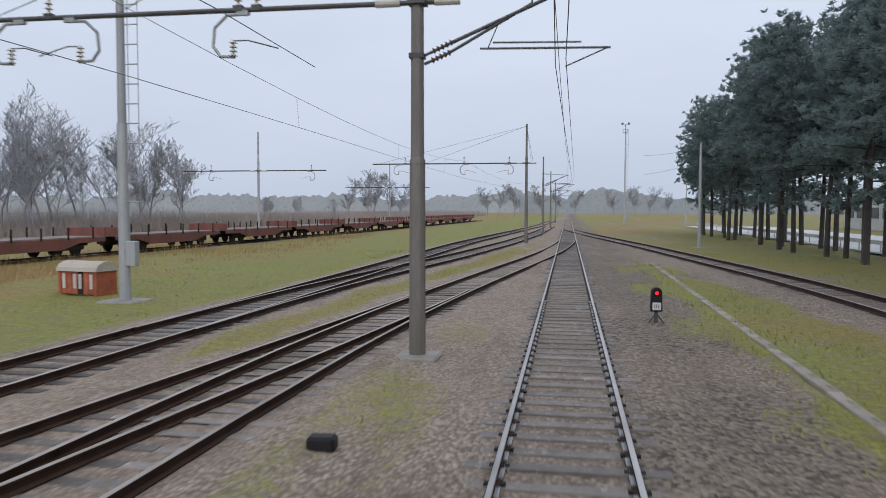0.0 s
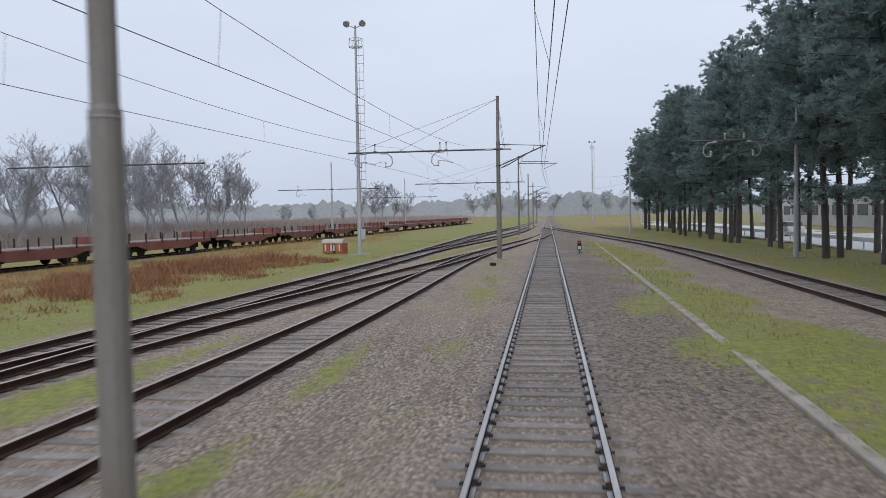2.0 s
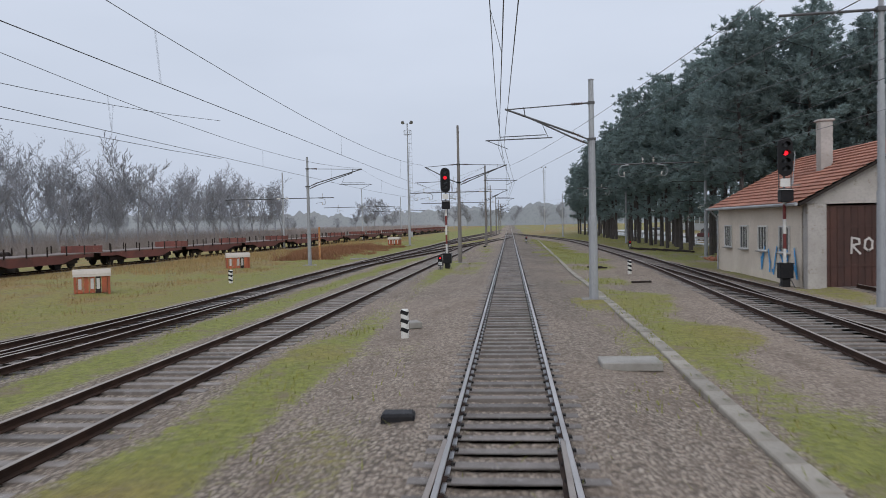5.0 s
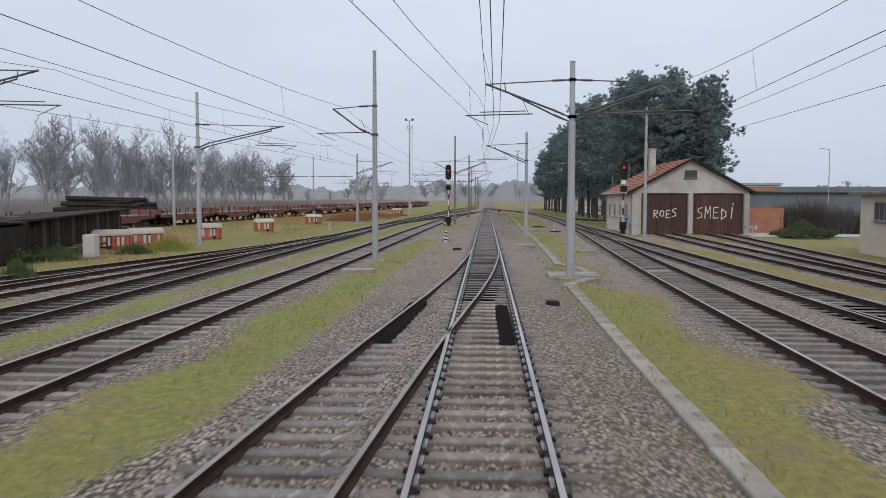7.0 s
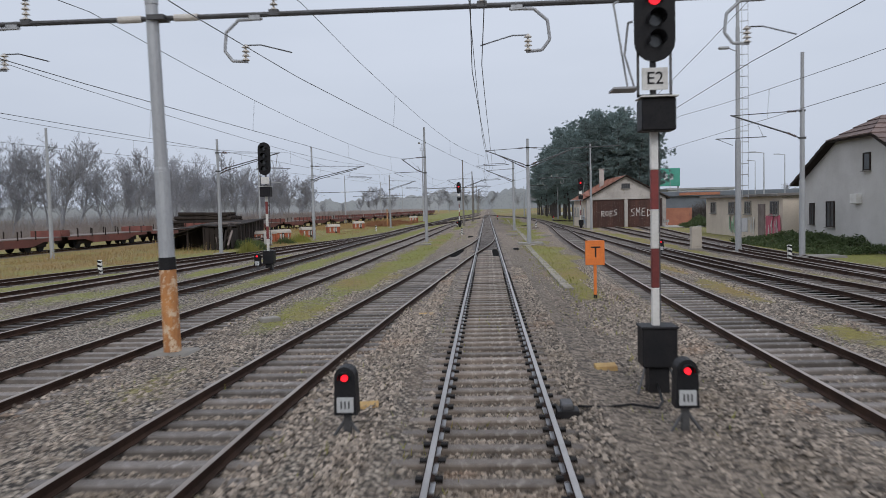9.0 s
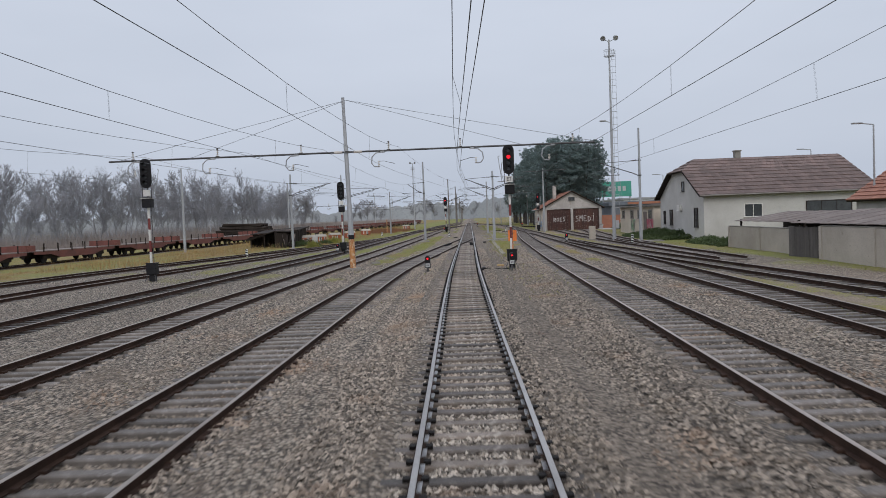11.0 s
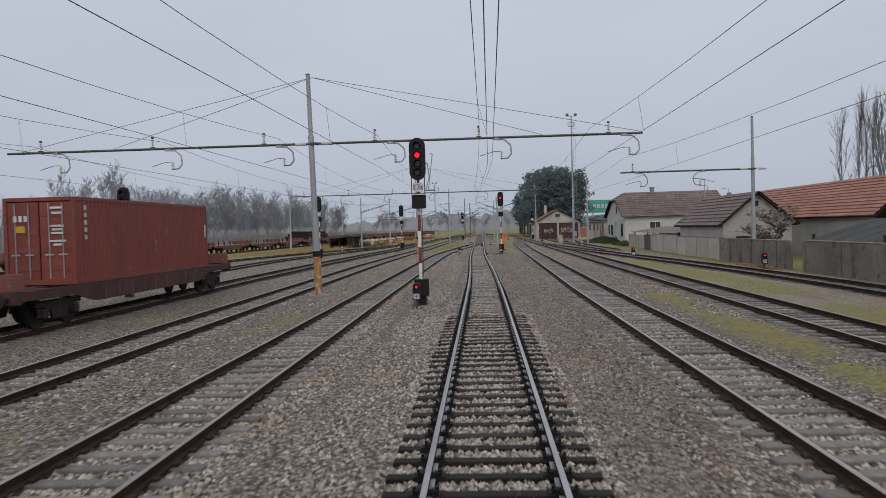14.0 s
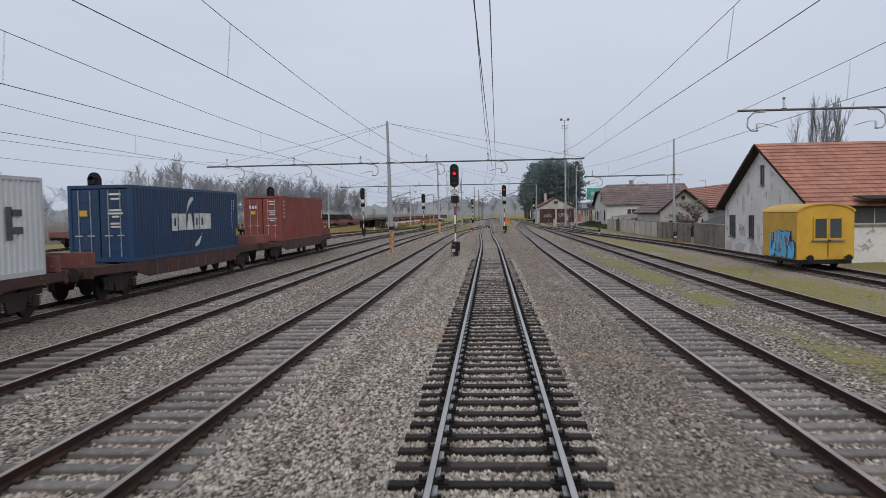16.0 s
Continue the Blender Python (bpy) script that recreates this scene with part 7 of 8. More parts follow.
PINES = [pine_meshes(s) for s in (1, 2, 3, 4)]
proto = [tree_from(pm, "pine_tree", "tall dark green pine with a bare lower trunk", pose(16 + i, 236 + 6 * i, 0, 0, 0, 40 * i), "row of pines") for i, pm in enumerate(PINES)]
rs = random.Random(77)
for y in np.arange(214, 352, 3.6):
    for x in (15.9, 19.6):
        if rs.random() < (0.06 if x < 17 else 0.3) or (x < 17 and y < 222):
            continue
        k = rs.choice(proto)
        s = rs.uniform(0.98, 1.17) * (0.9 if y > 330 else 1.0)
        copy_thing(k, pose(x + rs.uniform(-0.6, 1.2), y + rs.uniform(-1.7, 1.7), 0, rs.uniform(-2, 2), rs.uniform(-2, 2), rs.uniform(0, 360)) @ Matrix.Diagonal((s * rs.uniform(0.9, 1.15), s, s, 1)))
for x, y, s in ((14.3, 210.5, 0.97), (18.5, 211, 1.05), (23.4, 214, 1.0), (16.5, 215, 1.05), (21.2, 209.5, 0.92), (24.6, 218, 0.95), (17.2, 212.6, 0.98), (20.2, 215.5, 1.06), (22.6, 211.6, 0.97), (19.6, 219.5, 1.05), (15.6, 219.3, 0.95), (22.4, 221, 1.0)):
    copy_thing(proto[int(x) % 4], pose(x, y, 0, 0, 0, x * 50) @ Matrix.Diagonal((s, s, s, 1)))


def bare_meshes(seed, h=12.0, leafy=0.0, spread_=1.0, bark=None):
    rs = random.Random(seed)
    V, F, LV, LF = [], [], [], []

    def seg(a, b, r0, r1, n):
        d = (b - a)
        u = d.orthogonal().normalized()
        v = d.cross(u).normalized()
        o = len(V)
        for p, r in ((a, r0), (b, r1)):
            for k in range(n):
                an = 2 * math.pi * k / n
                V.append(tuple(p + (u * math.cos(an) + v * math.sin(an)) * r))
        for k in range(n):
            F.append((o + k, o + (k + 1) % n, o + n + (k + 1) % n, o + n + k))

    def grow(p, d, ln, r, lev):
        if lev == 4:
            q = p + d * ln
            u = d.orthogonal().normalized() * 0.028
            o = len(V)
            V.extend((tuple(p - u), tuple(p + u), tuple(q)))
            F.append((o, o + 1, o + 2))
            return
        steps = (6, 4, 3, 2)[lev]
        for s in range(steps):
            d = (d + Vector((rs.gauss(0, 0.13), rs.gauss(0, 0.13), rs.gauss(0.05, 0.06)))).normalized()
            q = p + d * ln / steps
            if lev < 3:
                seg(p, q, r, r * 0.86, 6 if lev == 0 else (4 if lev < 2 else 3))
            else:
                u = d.orthogonal().normalized() * 0.034
                o = len(V)
                V.extend((tuple(p - u), tuple(p + u), tuple(q + u * 0.8), tuple(q - u * 0.8)))
                F.append((o, o + 1, o + 2, o + 3))
            r *= 0.86
            p = q
            if lev < 4 and (lev > 0 or s > 0):
                for _ in range((2, 2, 2, 3)[lev]):
                    ax = Vector((rs.gauss(0, 1), rs.gauss(0, 1), rs.gauss(0.5, 0.4))).normalized()
                    nd = (d * 0.8 + ax * 0.95 * spread_).normalized()
                    grow(p, nd, ln * rs.uniform(0.34, 0.52) * (1.0 if lev else 0.85), max(0.016, r * 0.5), lev + 1)
        if lev >= 3 and rs.random() < leafy:
            for _ in range(3):
                c = p + Vector((rs.gauss(0, 0.15), rs.gauss(0, 0.15), rs.gauss(0, 0.15)))
                o = len(LV)
                for _k in range(4):
                    LV.append(tuple(c + Vector((rs.gauss(0, 0.08), rs.gauss(0, 0.08), rs.gauss(0, 0.08)))))
                LF.append((o, o + 1, o + 2, o + 3))
    grow(Vector((0, 0, -0.2)), Vector((0, 0, 1)), h * 0.78, h * 0.013, 0)
    bark = bark or M_BARE
    trunk = fast_mesh("trunk", V, F, [bark])
    out = [trunk]
    if LV:
        out.append(fast_mesh("crown", LV, LF, [bark]))
    return out


def bare_tree(meshes, m, label):
    t = thing("bare_tree", label, "tree", m, "bare trees along the siding")
    for nm, me in zip(("trunk", "crown"), meshes):
        o = new(nm, me)
        o.parent = t
    return t


BARE = [bare_meshes(s, 13.5, lf) for s, lf in ((11, 0.1), (12, 0.05), (13, 0.12), (14, 0.06))]
bp = [bare_tree(m, pose(-63 - 2 * i, 150 + 9 * i, 0), "leafless grey tree with fine twigs") for i, m in enumerate(BARE)]
rs = random.Random(5)
for y in np.arange(118, 366, 5.0):
    for x in (-62, -69, -80, -97):
        if rs.random() < (0.42 if y < 270 else 0.25):
            continue
        s = rs.uniform(0.8, 1.12) * (0.62 if y < 195 else 1.0)
        copy_thing(bp[rs.randrange(4)], pose(x + rs.uniform(-2, 2), y + rs.uniform(-2, 2), 0, 0, 0, rs.uniform(0, 360)) @ Matrix.Diagonal((s, s, s, 1)))
clump = [bare_tree(bare_meshes(k, 11.5, 0.5, 1.35), pose(-50 + 3 * i, 438 + 4 * i, 0), "rounded leafless tree dense with twigs") for i, k in enumerate((41, 42))]
for x, y, s in ((-57, 438, 0.9), (-53.5, 446, 1.0), (-44, 441, 0.75), (-32, 598, 1.15), (-38, 606, 1.05), (-25, 604, 1.1), (-84, 452, 0.5), (-78, 458, 0.55), (-89, 462, 0.55), (-71, 470, 0.5), (-14, 640, 1.2), (-6, 650, 1.15), (3, 660, 1.1), (30, 612, 1.1), (38, 628, 1.1), (22, 642, 1.0), (48, 640, 0.9), (60, 300, 0.5), (70, 280, 0.5)):
    copy_thing(clump[int(abs(x)) % 2], pose(x, y, 0, 0, 0, x * 30) @ Matrix.Diagonal((s * 1.15, s * 1.15, s, 1)))
pop = bare_tree(bare_meshes(21, 15.5, 0.0, 0.3), pose(63.4, 157, 0) @ Matrix.Diagonal((0.85, 0.85, 1.34, 1)), "slender leafless poplar with upright twigs")
for x, y, s in ((62.2, 159, 0.9), (64.6, 160, 1.0), (65.8, 156, 0.97), (67.0, 159, 1.02), (68.2, 157, 0.93), (69.4, 159, 0.86)):
    copy_thing(pop, pose(x, y, 0, 0, 0, x * 70) @ Matrix.Diagonal((1.0, 1.0, s, 1)))
bare_tree(bare_meshes(31, 4.2, 0.12, 2.0, M_WAGONFLOOR), pose(20.0, 80.6, 0) @ Matrix.Diagonal((1.5, 1.5, 0.86, 1)), "small leafless fruit tree by the barn wall")

# ---- brush, shrubs and grass: stuff ----
# brush brown, lifted towards grey so that haze is part of the colour
M_BRUSH = surface("hazed_brown_brush", (0.34, 0.29, 0.27), (0.24, 0.205, 0.19), 0.9, 0, 4, 0.5, 0)
# the mist before the far thicket is put into its pale colour
M_THICKET = surface("mist_tinted_thicket", (0.34, 0.335, 0.345), (0.27, 0.265, 0.27), 0.95, 0, 4, 0.5, 0)
M_DARKBRUSH = surface("dark_brown_thicket", (0.11, 0.09, 0.08), (0.07, 0.058, 0.052), 0.9, 0, 4, 0.5, 0)
M_BRACKEN = surface("rusty_bracken", (0.30, 0.145, 0.07), (0.20, 0.095, 0.05), 0.9, 0, 4, 0.5, 0, spots=(0.36, 0.24, 0.12))
M_SHRUB = surface("green_shrub", (0.10, 0.135, 0.05), (0.06, 0.09, 0.035), 0.7, 0, 4, 0.5, 0, spots=(0.17, 0.15, 0.07), spot_at=0.6)
leafy(M_SHRUB, 0.35)
M_GRASS = surface("grass_blades", (0.30, 0.295, 0.065), (0.19, 0.20, 0.045), 0.7, 0, 2, 0.7, 0, spots=(0.36, 0.29, 0.10), spot_at=0.55)
leafy(M_GRASS, 0.3)
M_HAY = surface("dry_grass_blades", (0.36, 0.25, 0.10), (0.24, 0.16, 0.07), 0.8, 0, 2, 0.7, 0)


def blades(name, label, xy, h, w, material, spread_=0.5, z0=0.0, per=1, cat="grass"):
    """Many thin upright leaves at the given places, as one mesh."""
    nr = np.random.RandomState(len(xy) + 3)
    c = np.repeat(xy, per, 0)
    n = len(c)
    base = np.column_stack([c[:, :2] + nr.normal(0, 0.05 + 0.03 * per, (n, 2)), np.full(n, z0)])
    a = nr.uniform(0, 6.283, n)
    hh = nr.uniform(0.45, 1.15, n) * (c[:, 2] if c.shape[1] > 2 else h)
    tip = base + np.column_stack([np.cos(a) * spread_ * hh * nr.uniform(0, 1, n), np.sin(a) * spread_ * hh * nr.uniform(0, 1, n), hh])
    b = a + 1.57 + nr.normal(0, 0.4, n)
    sd = np.column_stack([np.cos(b), np.sin(b), np.zeros(n)]) * (w * nr.uniform(0.6, 1.3, n))[:, None]
    V = np.stack([base - sd, base + sd, tip], 1).reshape(-1, 3)
    me = fast_mesh(name, V.tolist(), np.arange(len(V)).reshape(-1, 3).tolist(), [material])
    return tagged(new(name, me), label, cat, kind="stuff")


def scatter(n, x0, x1, y0, y1, seed, keep=None):
    nr = np.random.RandomState(seed)
    p = np.column_stack([nr.uniform(x0, x1, n), nr.uniform(y0, y1, n)])
    if keep is not None:
        p = p[keep(p, nr)]
    return p


def track_gap(p):
    d = np.full(len(p), 99.0)
    for tn in TRACKS:
        lo, hi = track_reach(tn)
        q = np.abs(p[:, 0] - centre(tn, p[:, 1]))
        d = np.minimum(d, np.where((p[:, 1] < lo) | (p[:, 1] > hi), 99, q))
    return d


def on_grass(lim, field):
    def keep(p, nr):
        ix = np.clip(np.searchsorted(gx, p[:, 0]), 0, nx - 1)
        iy = np.clip(np.searchsorted(gy, p[:, 1]), 0, ny - 1)
        return field[iy, ix] > lim + nr.uniform(0, 0.35, len(p))
    return keep


blades("verge_grass", "short green grass on the verges", scatter(190000, -20, 17, 8, 300, 1, on_grass(0.3, grass * (1 - 0.5 * dry))), 0.13, 0.012, M_GRASS, 0.8, -0.03, 1)
tufts = scatter(170, -3.6, 4.2, 92, 178, 31, lambda p, nr: track_gap(p) > 1.15)
blades("weed_tufts", "small dark green weed tufts in the ballast", np.column_stack([tufts, np.random.RandomState(4).uniform(0.06, 0.2, len(tufts))]), 1, 0.014, M_GRASS, 1.6, -0.03, 26, "weeds")
blades("verge_tufts", "coarse tufts of green and straw grass", scatter(9000, -12.5, 9.0, 112, 300, 33, on_grass(0.45, grass)), 0.16, 0.014, M_GRASS, 1.0, -0.03, 9)
blades("dry_grass", "straw-coloured dry grass", scatter(110000, -33, -12, 110, 330, 2, on_grass(0.35, grass * dry)), 0.30, 0.016, M_HAY, 0.7, -0.03, 1)
for wx, wy, wr, wh, wm, wl in ((-17.7, 151.8, 0.42, 1.15, M_GRASS, "tall yellow-green weed bush beside the siding"), (-17.9, 155.2, 0.3, 0.8, M_SHRUB, "dark green weed bush beside the siding"), (-18.6, 170.4, 0.6, 1.05, M_GRASS, "tall yellow-green weeds before the housings"), (-19.3, 167.6, 0.45, 0.75, M_SHRUB, "dark green weeds before the housings"), (-20.6, 163.0, 0.4, 0.7, M_SHRUB, "dark green weeds beside the cabinet")):
    stems = np.random.RandomState(int(wy)).normal(0, 1, (900, 2))
    blades("weed_bush", wl, np.column_stack([stems * wr + (wx, wy), wh * np.exp(-0.22 * (stems ** 2).sum(1))]), 1, 0.022, wm, 0.5, -0.03, 1, "weeds")
fern = scatter(60000, -31, -14.2, 226, 264, 3, lambda p, nr: (wave(p[:, 0], p[:, 1], 3.0, 9) + 0.6 * wave(p[:, 0], p[:, 1], 9.0, 12) > nr.uniform(-0.1, 0.5, len(p))) & (track_gap(p) > 2.6))
fern_h = 0.22 + 0.5 * np.clip(wave(fern[:, 0], fern[:, 1], 3.0, 9) + 0.5 * wave(fern[:, 0], fern[:, 1], 1.1, 17), 0, 1.3)
blades("bracken", "rust-red dead bracken in uneven clumps", np.column_stack([fern, fern_h]), 1, 0.022, M_BRACKEN, 1.1, -0.03, 1)
def uneven(p, lo, hi, size, seed):
    """Places with a height that rises and falls in clumps."""
    v = 0.5 + 0.4 * wave(p[:, 0], p[:, 1], size, seed) + 0.25 * wave(p[:, 0], p[:, 1], size * 0.3, seed + 1)
    return np.column_stack([p, lo + (hi - lo) * np.clip(v, 0, 1.2)])


blades("brush", "brown leafless brush under the trees", uneven(scatter(90000, -75, -53, 60, 420, 4), 0.5, 3.4, 4.0, 51), 1, 0.03, M_BRUSH, 0.9, 0, 1)
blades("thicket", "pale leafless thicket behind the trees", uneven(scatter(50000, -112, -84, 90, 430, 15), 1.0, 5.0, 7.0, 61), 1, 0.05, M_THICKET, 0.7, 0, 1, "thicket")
blades("far_brush", "brown leafless brush", scatter(24000, -90, -40, 420, 620, 14), 2.6, 0.06, M_BRUSH, 0.5, 0, 1)
blades("siding_weeds", "tall dry weeds along the wagon siding", scatter(26000, -33, -22, 120, 330, 6, lambda p, nr: (track_gap(p) > 2.0) & (wave(p[:, 0], p[:, 1], 5.0, 19) > 0.1)), 0.75, 0.014, M_HAY, 0.5, -0.03, 1)
for (sx0, sx1, sy0, sy1, hh, n, seed) in ((16.6, 20.4, 138, 153, 1.3, 9000, 21), (22.5, 25.5, 186, 192, 2.0, 3500, 22), (-24.5, -21.0, 160, 166, 1.2, 3000, 23), (17.9, 19.6, 124, 133, 0.7, 2500, 24), (24.8, 33, 193.5, 202, 4.6, 11000, 25)):
    pts = scatter(n, sx0, sx1, sy0, sy1, seed)
    cxm, cym = (sx0 + sx1) / 2, (sy0 + sy1) / 2
    fall = 1 - np.maximum(np.abs(pts[:, 0] - cxm) / (sx1 - sx0), np.abs(pts[:, 1] - cym) / (sy1 - sy0)) * 1.3
    lump = np.clip(0.6 + 0.5 * wave(pts[:, 0], pts[:, 1], 0.9, seed), 0.25, 1.2)
    if seed == 25:
        blades("shrub", "bare brown bramble thicket", np.column_stack([pts, hh * np.clip(fall, 0.2, 1) * lump]), 1, 0.035, M_DARKBRUSH, 0.8, -0.02, 2, "shrub")
        continue
    # small leaves all through a lumpy mound
    nr = np.random.RandomState(seed)
    c = np.repeat(np.column_stack([pts, nr.uniform(0.1, 1, len(pts)) ** 0.6 * hh * np.clip(fall, 0.2, 1) * lump]), 3, 0)
    c = c + nr.normal(0, 0.07, c.shape)
    c[:, 2] = np.maximum(c[:, 2], 0.0)
    V = (c[:, None, :] + nr.normal(0, 0.055, (len(c), 3, 3))).reshape(-1, 3)
    tagged(new("shrub", fast_mesh("shrub", V.tolist(), np.arange(len(V)).reshape(-1, 3).tolist(), [M_SHRUB])), "dense green ivy and bramble mound", "shrub", kind="stuff")

# loose stones of the ballast where the camera passes close
def at_grid(field, p):
    ix = np.clip(np.searchsorted(gx, p[:, 0]), 0, nx - 1)
    iy = np.clip(np.searchsorted(gy, p[:, 1]), 0, ny - 1)
    return field[iy, ix]


def stone_sheet(x, y, z, r, nr, material):
    n = len(x)
    ang = nr.uniform(0, 6.283, n)
    base = np.array([(1, 0, -0.2), (0.2, 1, -0.2), (-1, 0.25, -0.2), (-0.15, -1, -0.2), (0.1, 0.05, 0.85)])
    jig = base[None] + nr.normal(0, 0.22, (n, 5, 3))
    ca, sa = np.cos(ang)[:, None], np.sin(ang)[:, None]
    X = (jig[:, :, 0] * ca - jig[:, :, 1] * sa) * r[:, None] * 1.25 + x[:, None]
    Y = (jig[:, :, 0] * sa + jig[:, :, 1] * ca) * r[:, None] + y[:, None]
    Z = jig[:, :, 2] * r[:, None] + z[:, None]
    V = np.stack([X, Y, Z], -1).reshape(-1, 3)
    o = (np.arange(n) * 5)[:, None]
    F = np.concatenate([o + np.array([[0, 1, 4]]), o + np.array([[1, 2, 4]]), o + np.array([[2, 3, 4]]), o + np.array([[3, 0, 4]])])
    me = fast_mesh("ballast_stones", V.tolist(), F.tolist(), [material])
    tagged(new("ballast_stones", me), "loose grey and tan ballast stones", "ballast", kind="stuff")


def stones(n, seed, y0, y1, power=1.0):
    nr = np.random.RandomState(seed)
    p = np.column_stack([np.where(nr.uniform(0, 1, n) < 0.5, nr.uniform(-8.3, 8.0, n), nr.uniform(-4.2, 4.6, n)), y0 + (y1 - y0) * nr.uniform(0, 1, n) ** power])
    r = nr.uniform(0.016, 0.036, n) if y1 < 70 else nr.uniform(0.02, 0.04, n)
    z = at_grid(GZ, p) + nr.uniform(-0.008, 0.012, n)
    bare = at_grid(grass, p) < nr.uniform(0.3, 0.6, n)
    p, r, z = p[bare], r[bare], z[bare]
    dirty = nr.uniform(0, 1, len(p)) < at_grid(grime_and_shade, p) * 1.25
    for pick, mat in ((dirty, M_STONEDARK), (~dirty, M_STONE if y1 < 70 else M_STONEWARM)):
        stone_sheet(p[pick, 0], p[pick, 1], z[pick], r[pick], nr, mat)


def crib_stones(name, n, seed, y0, y1, level, material=None):
    """Stones heaped between the sleepers of a track."""
    nr = np.random.RandomState(seed)
    k = np.floor(nr.uniform(y0, y1, n) / 0.6)
    y = -25 + 0.6 * (k + np.ceil(25 / 0.6)) + nr.uniform(0.1, 0.5, n)
    y = -25 + 0.6 * np.floor((y + 25) / 0.6) + nr.uniform(0.15, 0.45, n)
    off = nr.uniform(-1.45, 1.45, n)
    keep = np.abs(np.abs(off) - 0.752) > 0.13
    x = centre(name, y) + off
    r = nr.uniform(0.02, 0.036, n)
    z = level + 0.022 * np.clip((y - 12) / 25, 0, 1) + nr.uniform(-0.015, 0.015, n) - 0.02 * np.clip((np.abs(off) - 1.0) / 0.3, 0, 1)
    stone_sheet(x[keep], y[keep], z[keep], r[keep], nr, material or M_STONE)


def stone_material(name, lo, hi):
    m, N, L, P = nodes_of(name)
    ge = N.new("ShaderNodeNewGeometry")
    c = ramp_mix(N, L, ge.outputs["Random Per Island"], lo, hi)
    tc = N.new("ShaderNodeTexCoord")
    tint = noise_tex(N, L, tc.outputs["Object"], 0.6, 5, 0.7)
    c = ramp_mix(N, L, stretch(N, L, tint, 0.55, 0.8), c, (0.22, 0.17, 0.12))
    rust = noise_tex(N, L, tc.outputs["Object"], 0.33, 4, 0.6)
    c = ramp_mix(N, L, stretch(N, L, rust, 0.55, 0.95), c, (0.36, 0.19, 0.09))
    L.new(c, P.inputs["Base Color"])
    P.inputs["Roughness"].default_value = 0.6
    return m


M_STONE = stone_material("ballast_stone", (0.035, 0.027, 0.021), (0.63, 0.55, 0.465))
M_STONEWARM = stone_material("ballast_stone_tan", (0.05, 0.038, 0.03), (0.51, 0.425, 0.345))
M_STONEDARK = stone_material("ballast_stone_dirty", (0.018, 0.014, 0.011), (0.42, 0.35, 0.283))
M_STONEMID = stone_material("ballast_stone_brown", (0.035, 0.027, 0.021), (0.40, 0.33, 0.262))
stones(160000, 5, 5, 62, 1.6)
stones(170000, 6, 60, 134)
crib_stones("main", 34000, 7, 3, 51, 0.004)
crib_stones("east_one", 34000, 8, 8, 70, -0.034)
crib_stones("west_one", 34000, 9, 8, 70, -0.034)
crib_stones("west_two", 26000, 13, 20, 80, -0.03)
crib_stones("main", 13000, 14, 51, 74, -0.012)
crib_stones("main", 4500, 15, 74, 82, -0.026)
crib_stones("main", 3800, 16, 82, 90, -0.042)
crib_stones("main", 34000, 10, 76, 140, -0.055, M_STONEMID)
crib_stones("west_one", 32000, 11, 70, 140, -0.05, M_STONEMID)
crib_stones("east_one", 14000, 12, 70, 110, -0.03, M_STONEMID)

# ---- beyond the yard ----
M_ROAD = surface("pale_wet_concrete", (0.52, 0.52, 0.51), (0.40, 0.40, 0.39), 0.5, 0, 18, 0.3, 0.1)
road = bmesh.new()
box(road, 27.5, 290, 0.03, 14, 200, 0.1)
solid("car_park", road, M_ROAD, "pale wet concrete road behind the pines", "road", kind="structure")
gr = thing("guard_rail", "long pale guard rail beside the road behind the pines", "guard rail", kind="structure")
bm = bmesh.new()
box(bm, 20.9, 285, 0.72, 0.06, 190, 0.3)
part("rail_band", bm, M_WHITE, gr)
for k in range(48):
    bm = bmesh.new()
    box(bm, 20.95, 191 + k * 4, 0.35, 0.08, 0.08, 0.8)
    part("guard_post", bm, M_POLE, gr)

# pale hall and parked cars beyond the road
rh = thing("roadside_hall", "long pale hall with a glazed band beyond the road", "hall", pose(52, 335, 0))
bm = bmesh.new()
box(bm, 0, 0, 2.9, 16, 90, 6.0, bevel=0.1)
part("hall_wall", bm, M_CONTGREY, rh)
for k in range(18):
    bm = bmesh.new()
    box(bm, -8.03, -42.5 + k * 5, 2.6, 0.08, 3.6, 1.6, bevel=0.02)
    part("window_pane", bm, M_GLASS, rh)
bm = bmesh.new()
box(bm, 0, 0, 6.1, 16.6, 90.6, 0.5, bevel=0.05)
part("fascia", bm, M_POLE, rh)


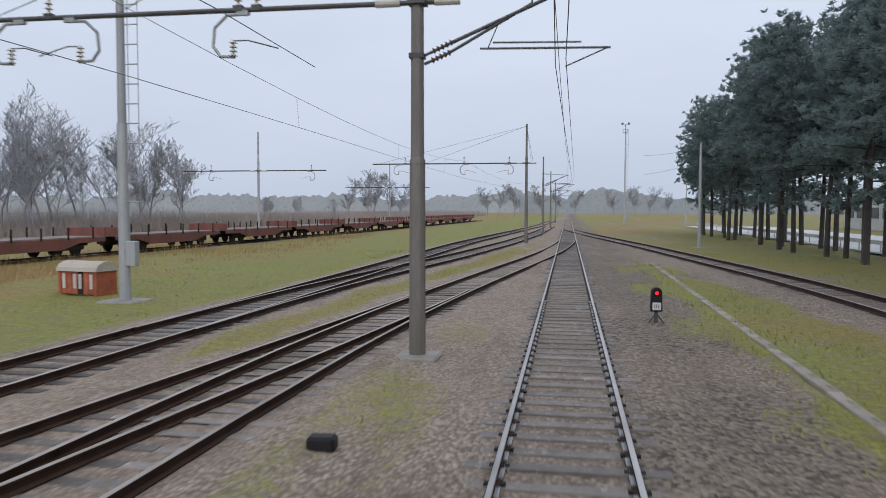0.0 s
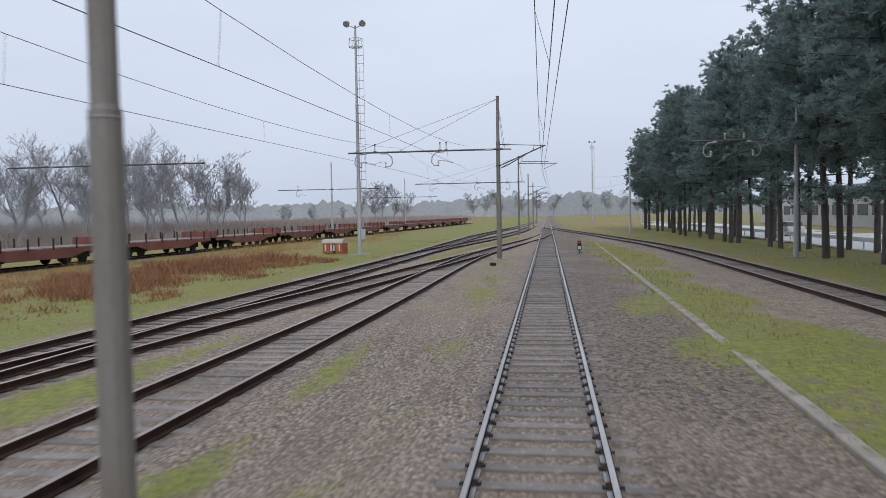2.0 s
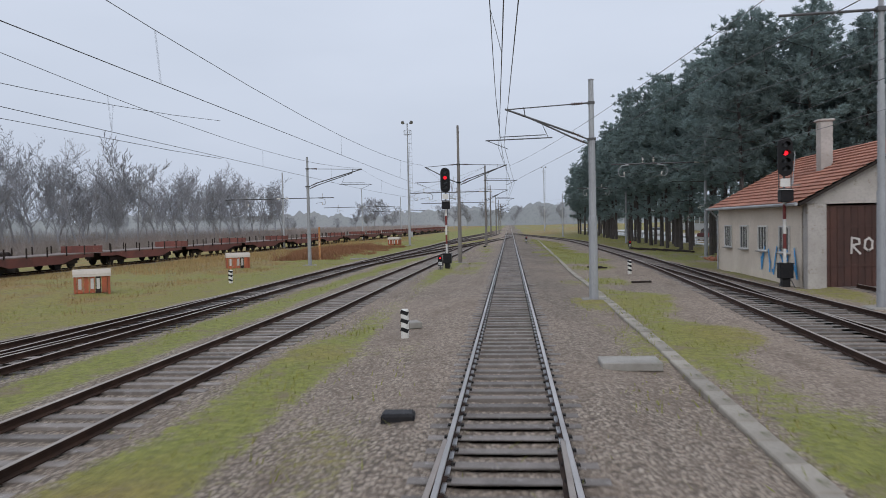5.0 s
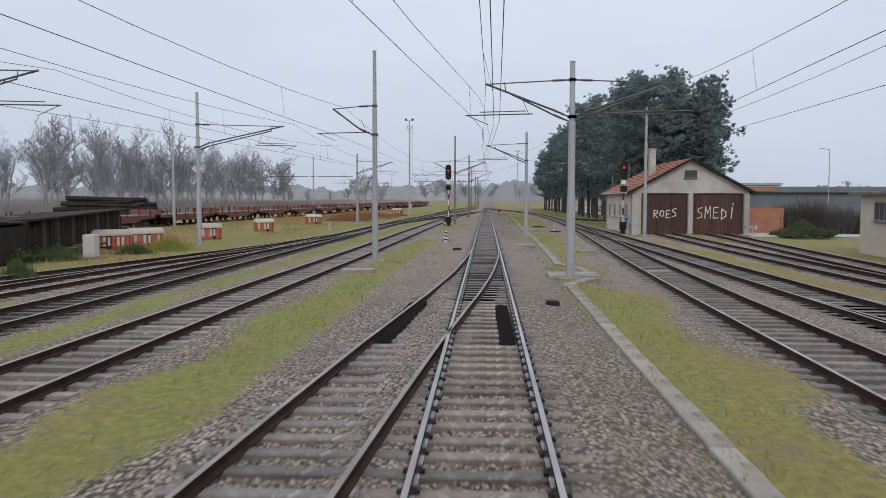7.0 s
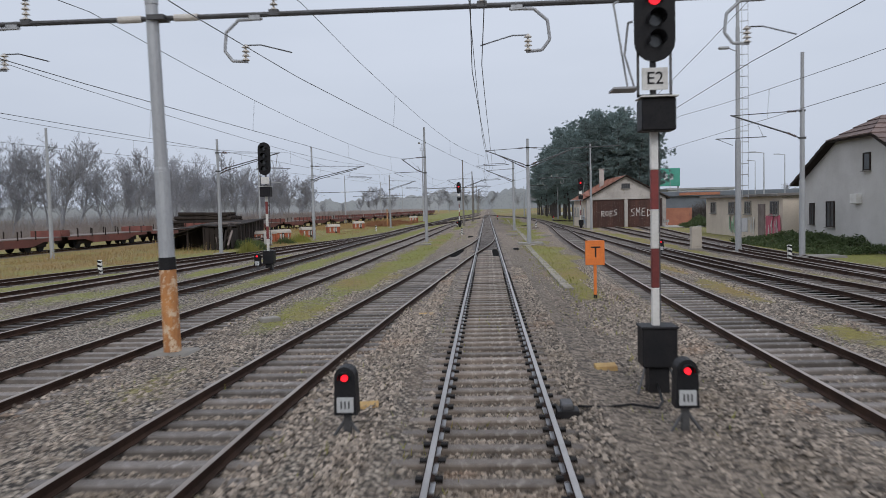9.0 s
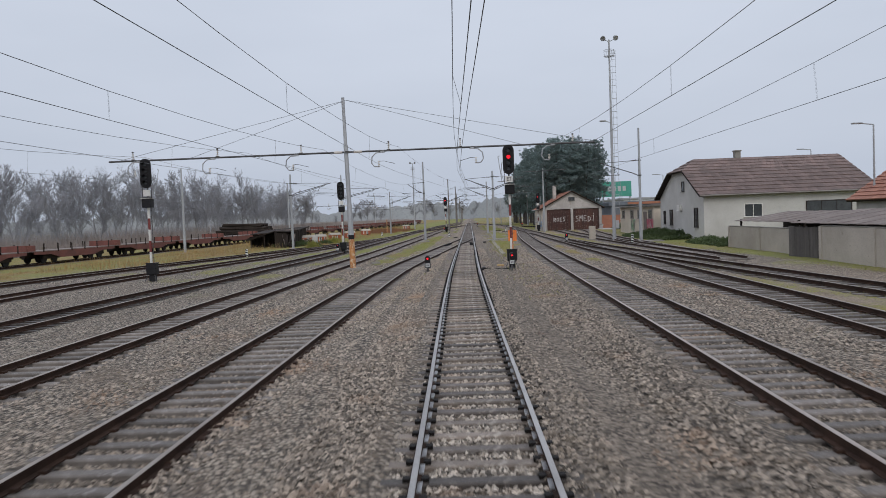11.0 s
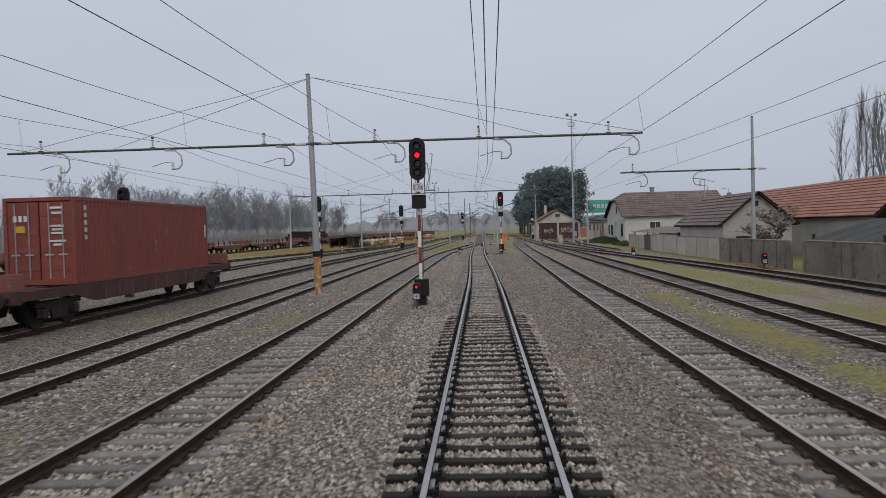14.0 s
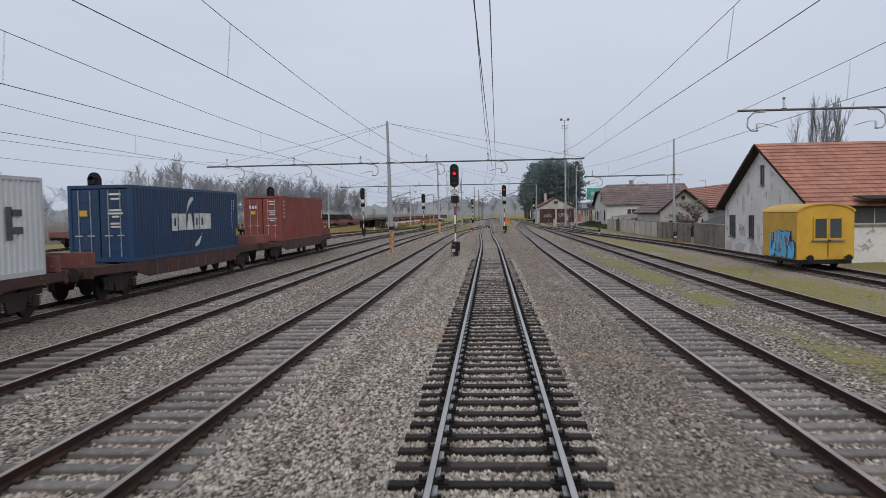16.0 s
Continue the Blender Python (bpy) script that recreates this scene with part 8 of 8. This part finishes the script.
def parked_car(x, y, turn, paint, label):
    c = thing("parked_car", label, "car", pose(x, y, 0.08, 0, 0, turn), "cars beyond the pines")
    bm = bmesh.new()
    prism(bm, [(-2.1, 0.3), (2.1, 0.3), (2.12, 0.75), (1.95, 0.92), (1.05, 0.98), (-1.75, 1.02), (-2.1, 0.85)], "y", -0.86, 0.86)
    bmesh.ops.bevel(bm, geom=bm.edges[:], offset=0.05, segments=2, affect="EDGES")
    part("body", bm, paint, c)
    bm = bmesh.new()
    prism(bm, [(-1.8, 0.98), (1.0, 0.95), (0.35, 1.43), (-1.35, 1.46)], "y", -0.74, 0.74)
    bmesh.ops.bevel(bm, geom=bm.edges[:], offset=0.05, segments=2, affect="EDGES")
    part("cabin", bm, M_GLASS, c, "dark glass cabin")
    bm = bmesh.new()
    box(bm, -0.5, 0, 1.46, 1.75, 1.4, 0.05, bevel=0.02)
    part("roof", bm, paint, c)
    for wx in (-1.3, 1.35):
        for wy in (-0.8, 0.8):
            bm = bmesh.new()
            tube(bm, (wx, wy - 0.1, 0.32), (wx, wy + 0.1, 0.32), 0.32, n=14)
            part("wheel", bm, M_BLACK, c)


for cx_, cy_, ct_, cp_, cl_ in ((24.6, 252, 90, M_WHITE, "white car parked on the road"), (25.0, 262, 90, M_RED, "red car parked on the road"), (29.2, 278, 90, M_WHITE, "white car parked across the road"), (24.8, 296, 90, M_CONTGREY, "silver grey car parked on the road"), (29.4, 240, 90, M_DARKSTEEL, "dark grey car parked across the road")):
    parked_car(cx_, cy_, ct_, cp_, cl_)

# far woods, well behind everything else, with the haze put into their colour
M_FAR = surface("far_woods_hazed", (0.34, 0.365, 0.395), (0.40, 0.425, 0.455), 1.0, 0, 0.5, 0.02, 0)
rs = np.random.RandomState(3)
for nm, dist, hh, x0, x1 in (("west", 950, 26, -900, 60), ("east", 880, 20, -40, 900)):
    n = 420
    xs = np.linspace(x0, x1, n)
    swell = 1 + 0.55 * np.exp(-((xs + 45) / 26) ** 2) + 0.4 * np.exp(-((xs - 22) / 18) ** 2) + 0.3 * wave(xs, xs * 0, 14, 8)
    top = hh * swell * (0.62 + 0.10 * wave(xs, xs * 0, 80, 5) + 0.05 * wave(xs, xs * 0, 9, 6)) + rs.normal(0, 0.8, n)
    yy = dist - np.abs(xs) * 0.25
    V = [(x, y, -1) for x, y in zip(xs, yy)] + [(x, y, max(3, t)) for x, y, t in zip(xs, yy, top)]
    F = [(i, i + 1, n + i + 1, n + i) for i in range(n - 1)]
    tagged(new("backdrop", fast_mesh("backdrop", V, F, [M_FAR])), "distant line of woods with haze put into its grey", "woods", kind="structure")
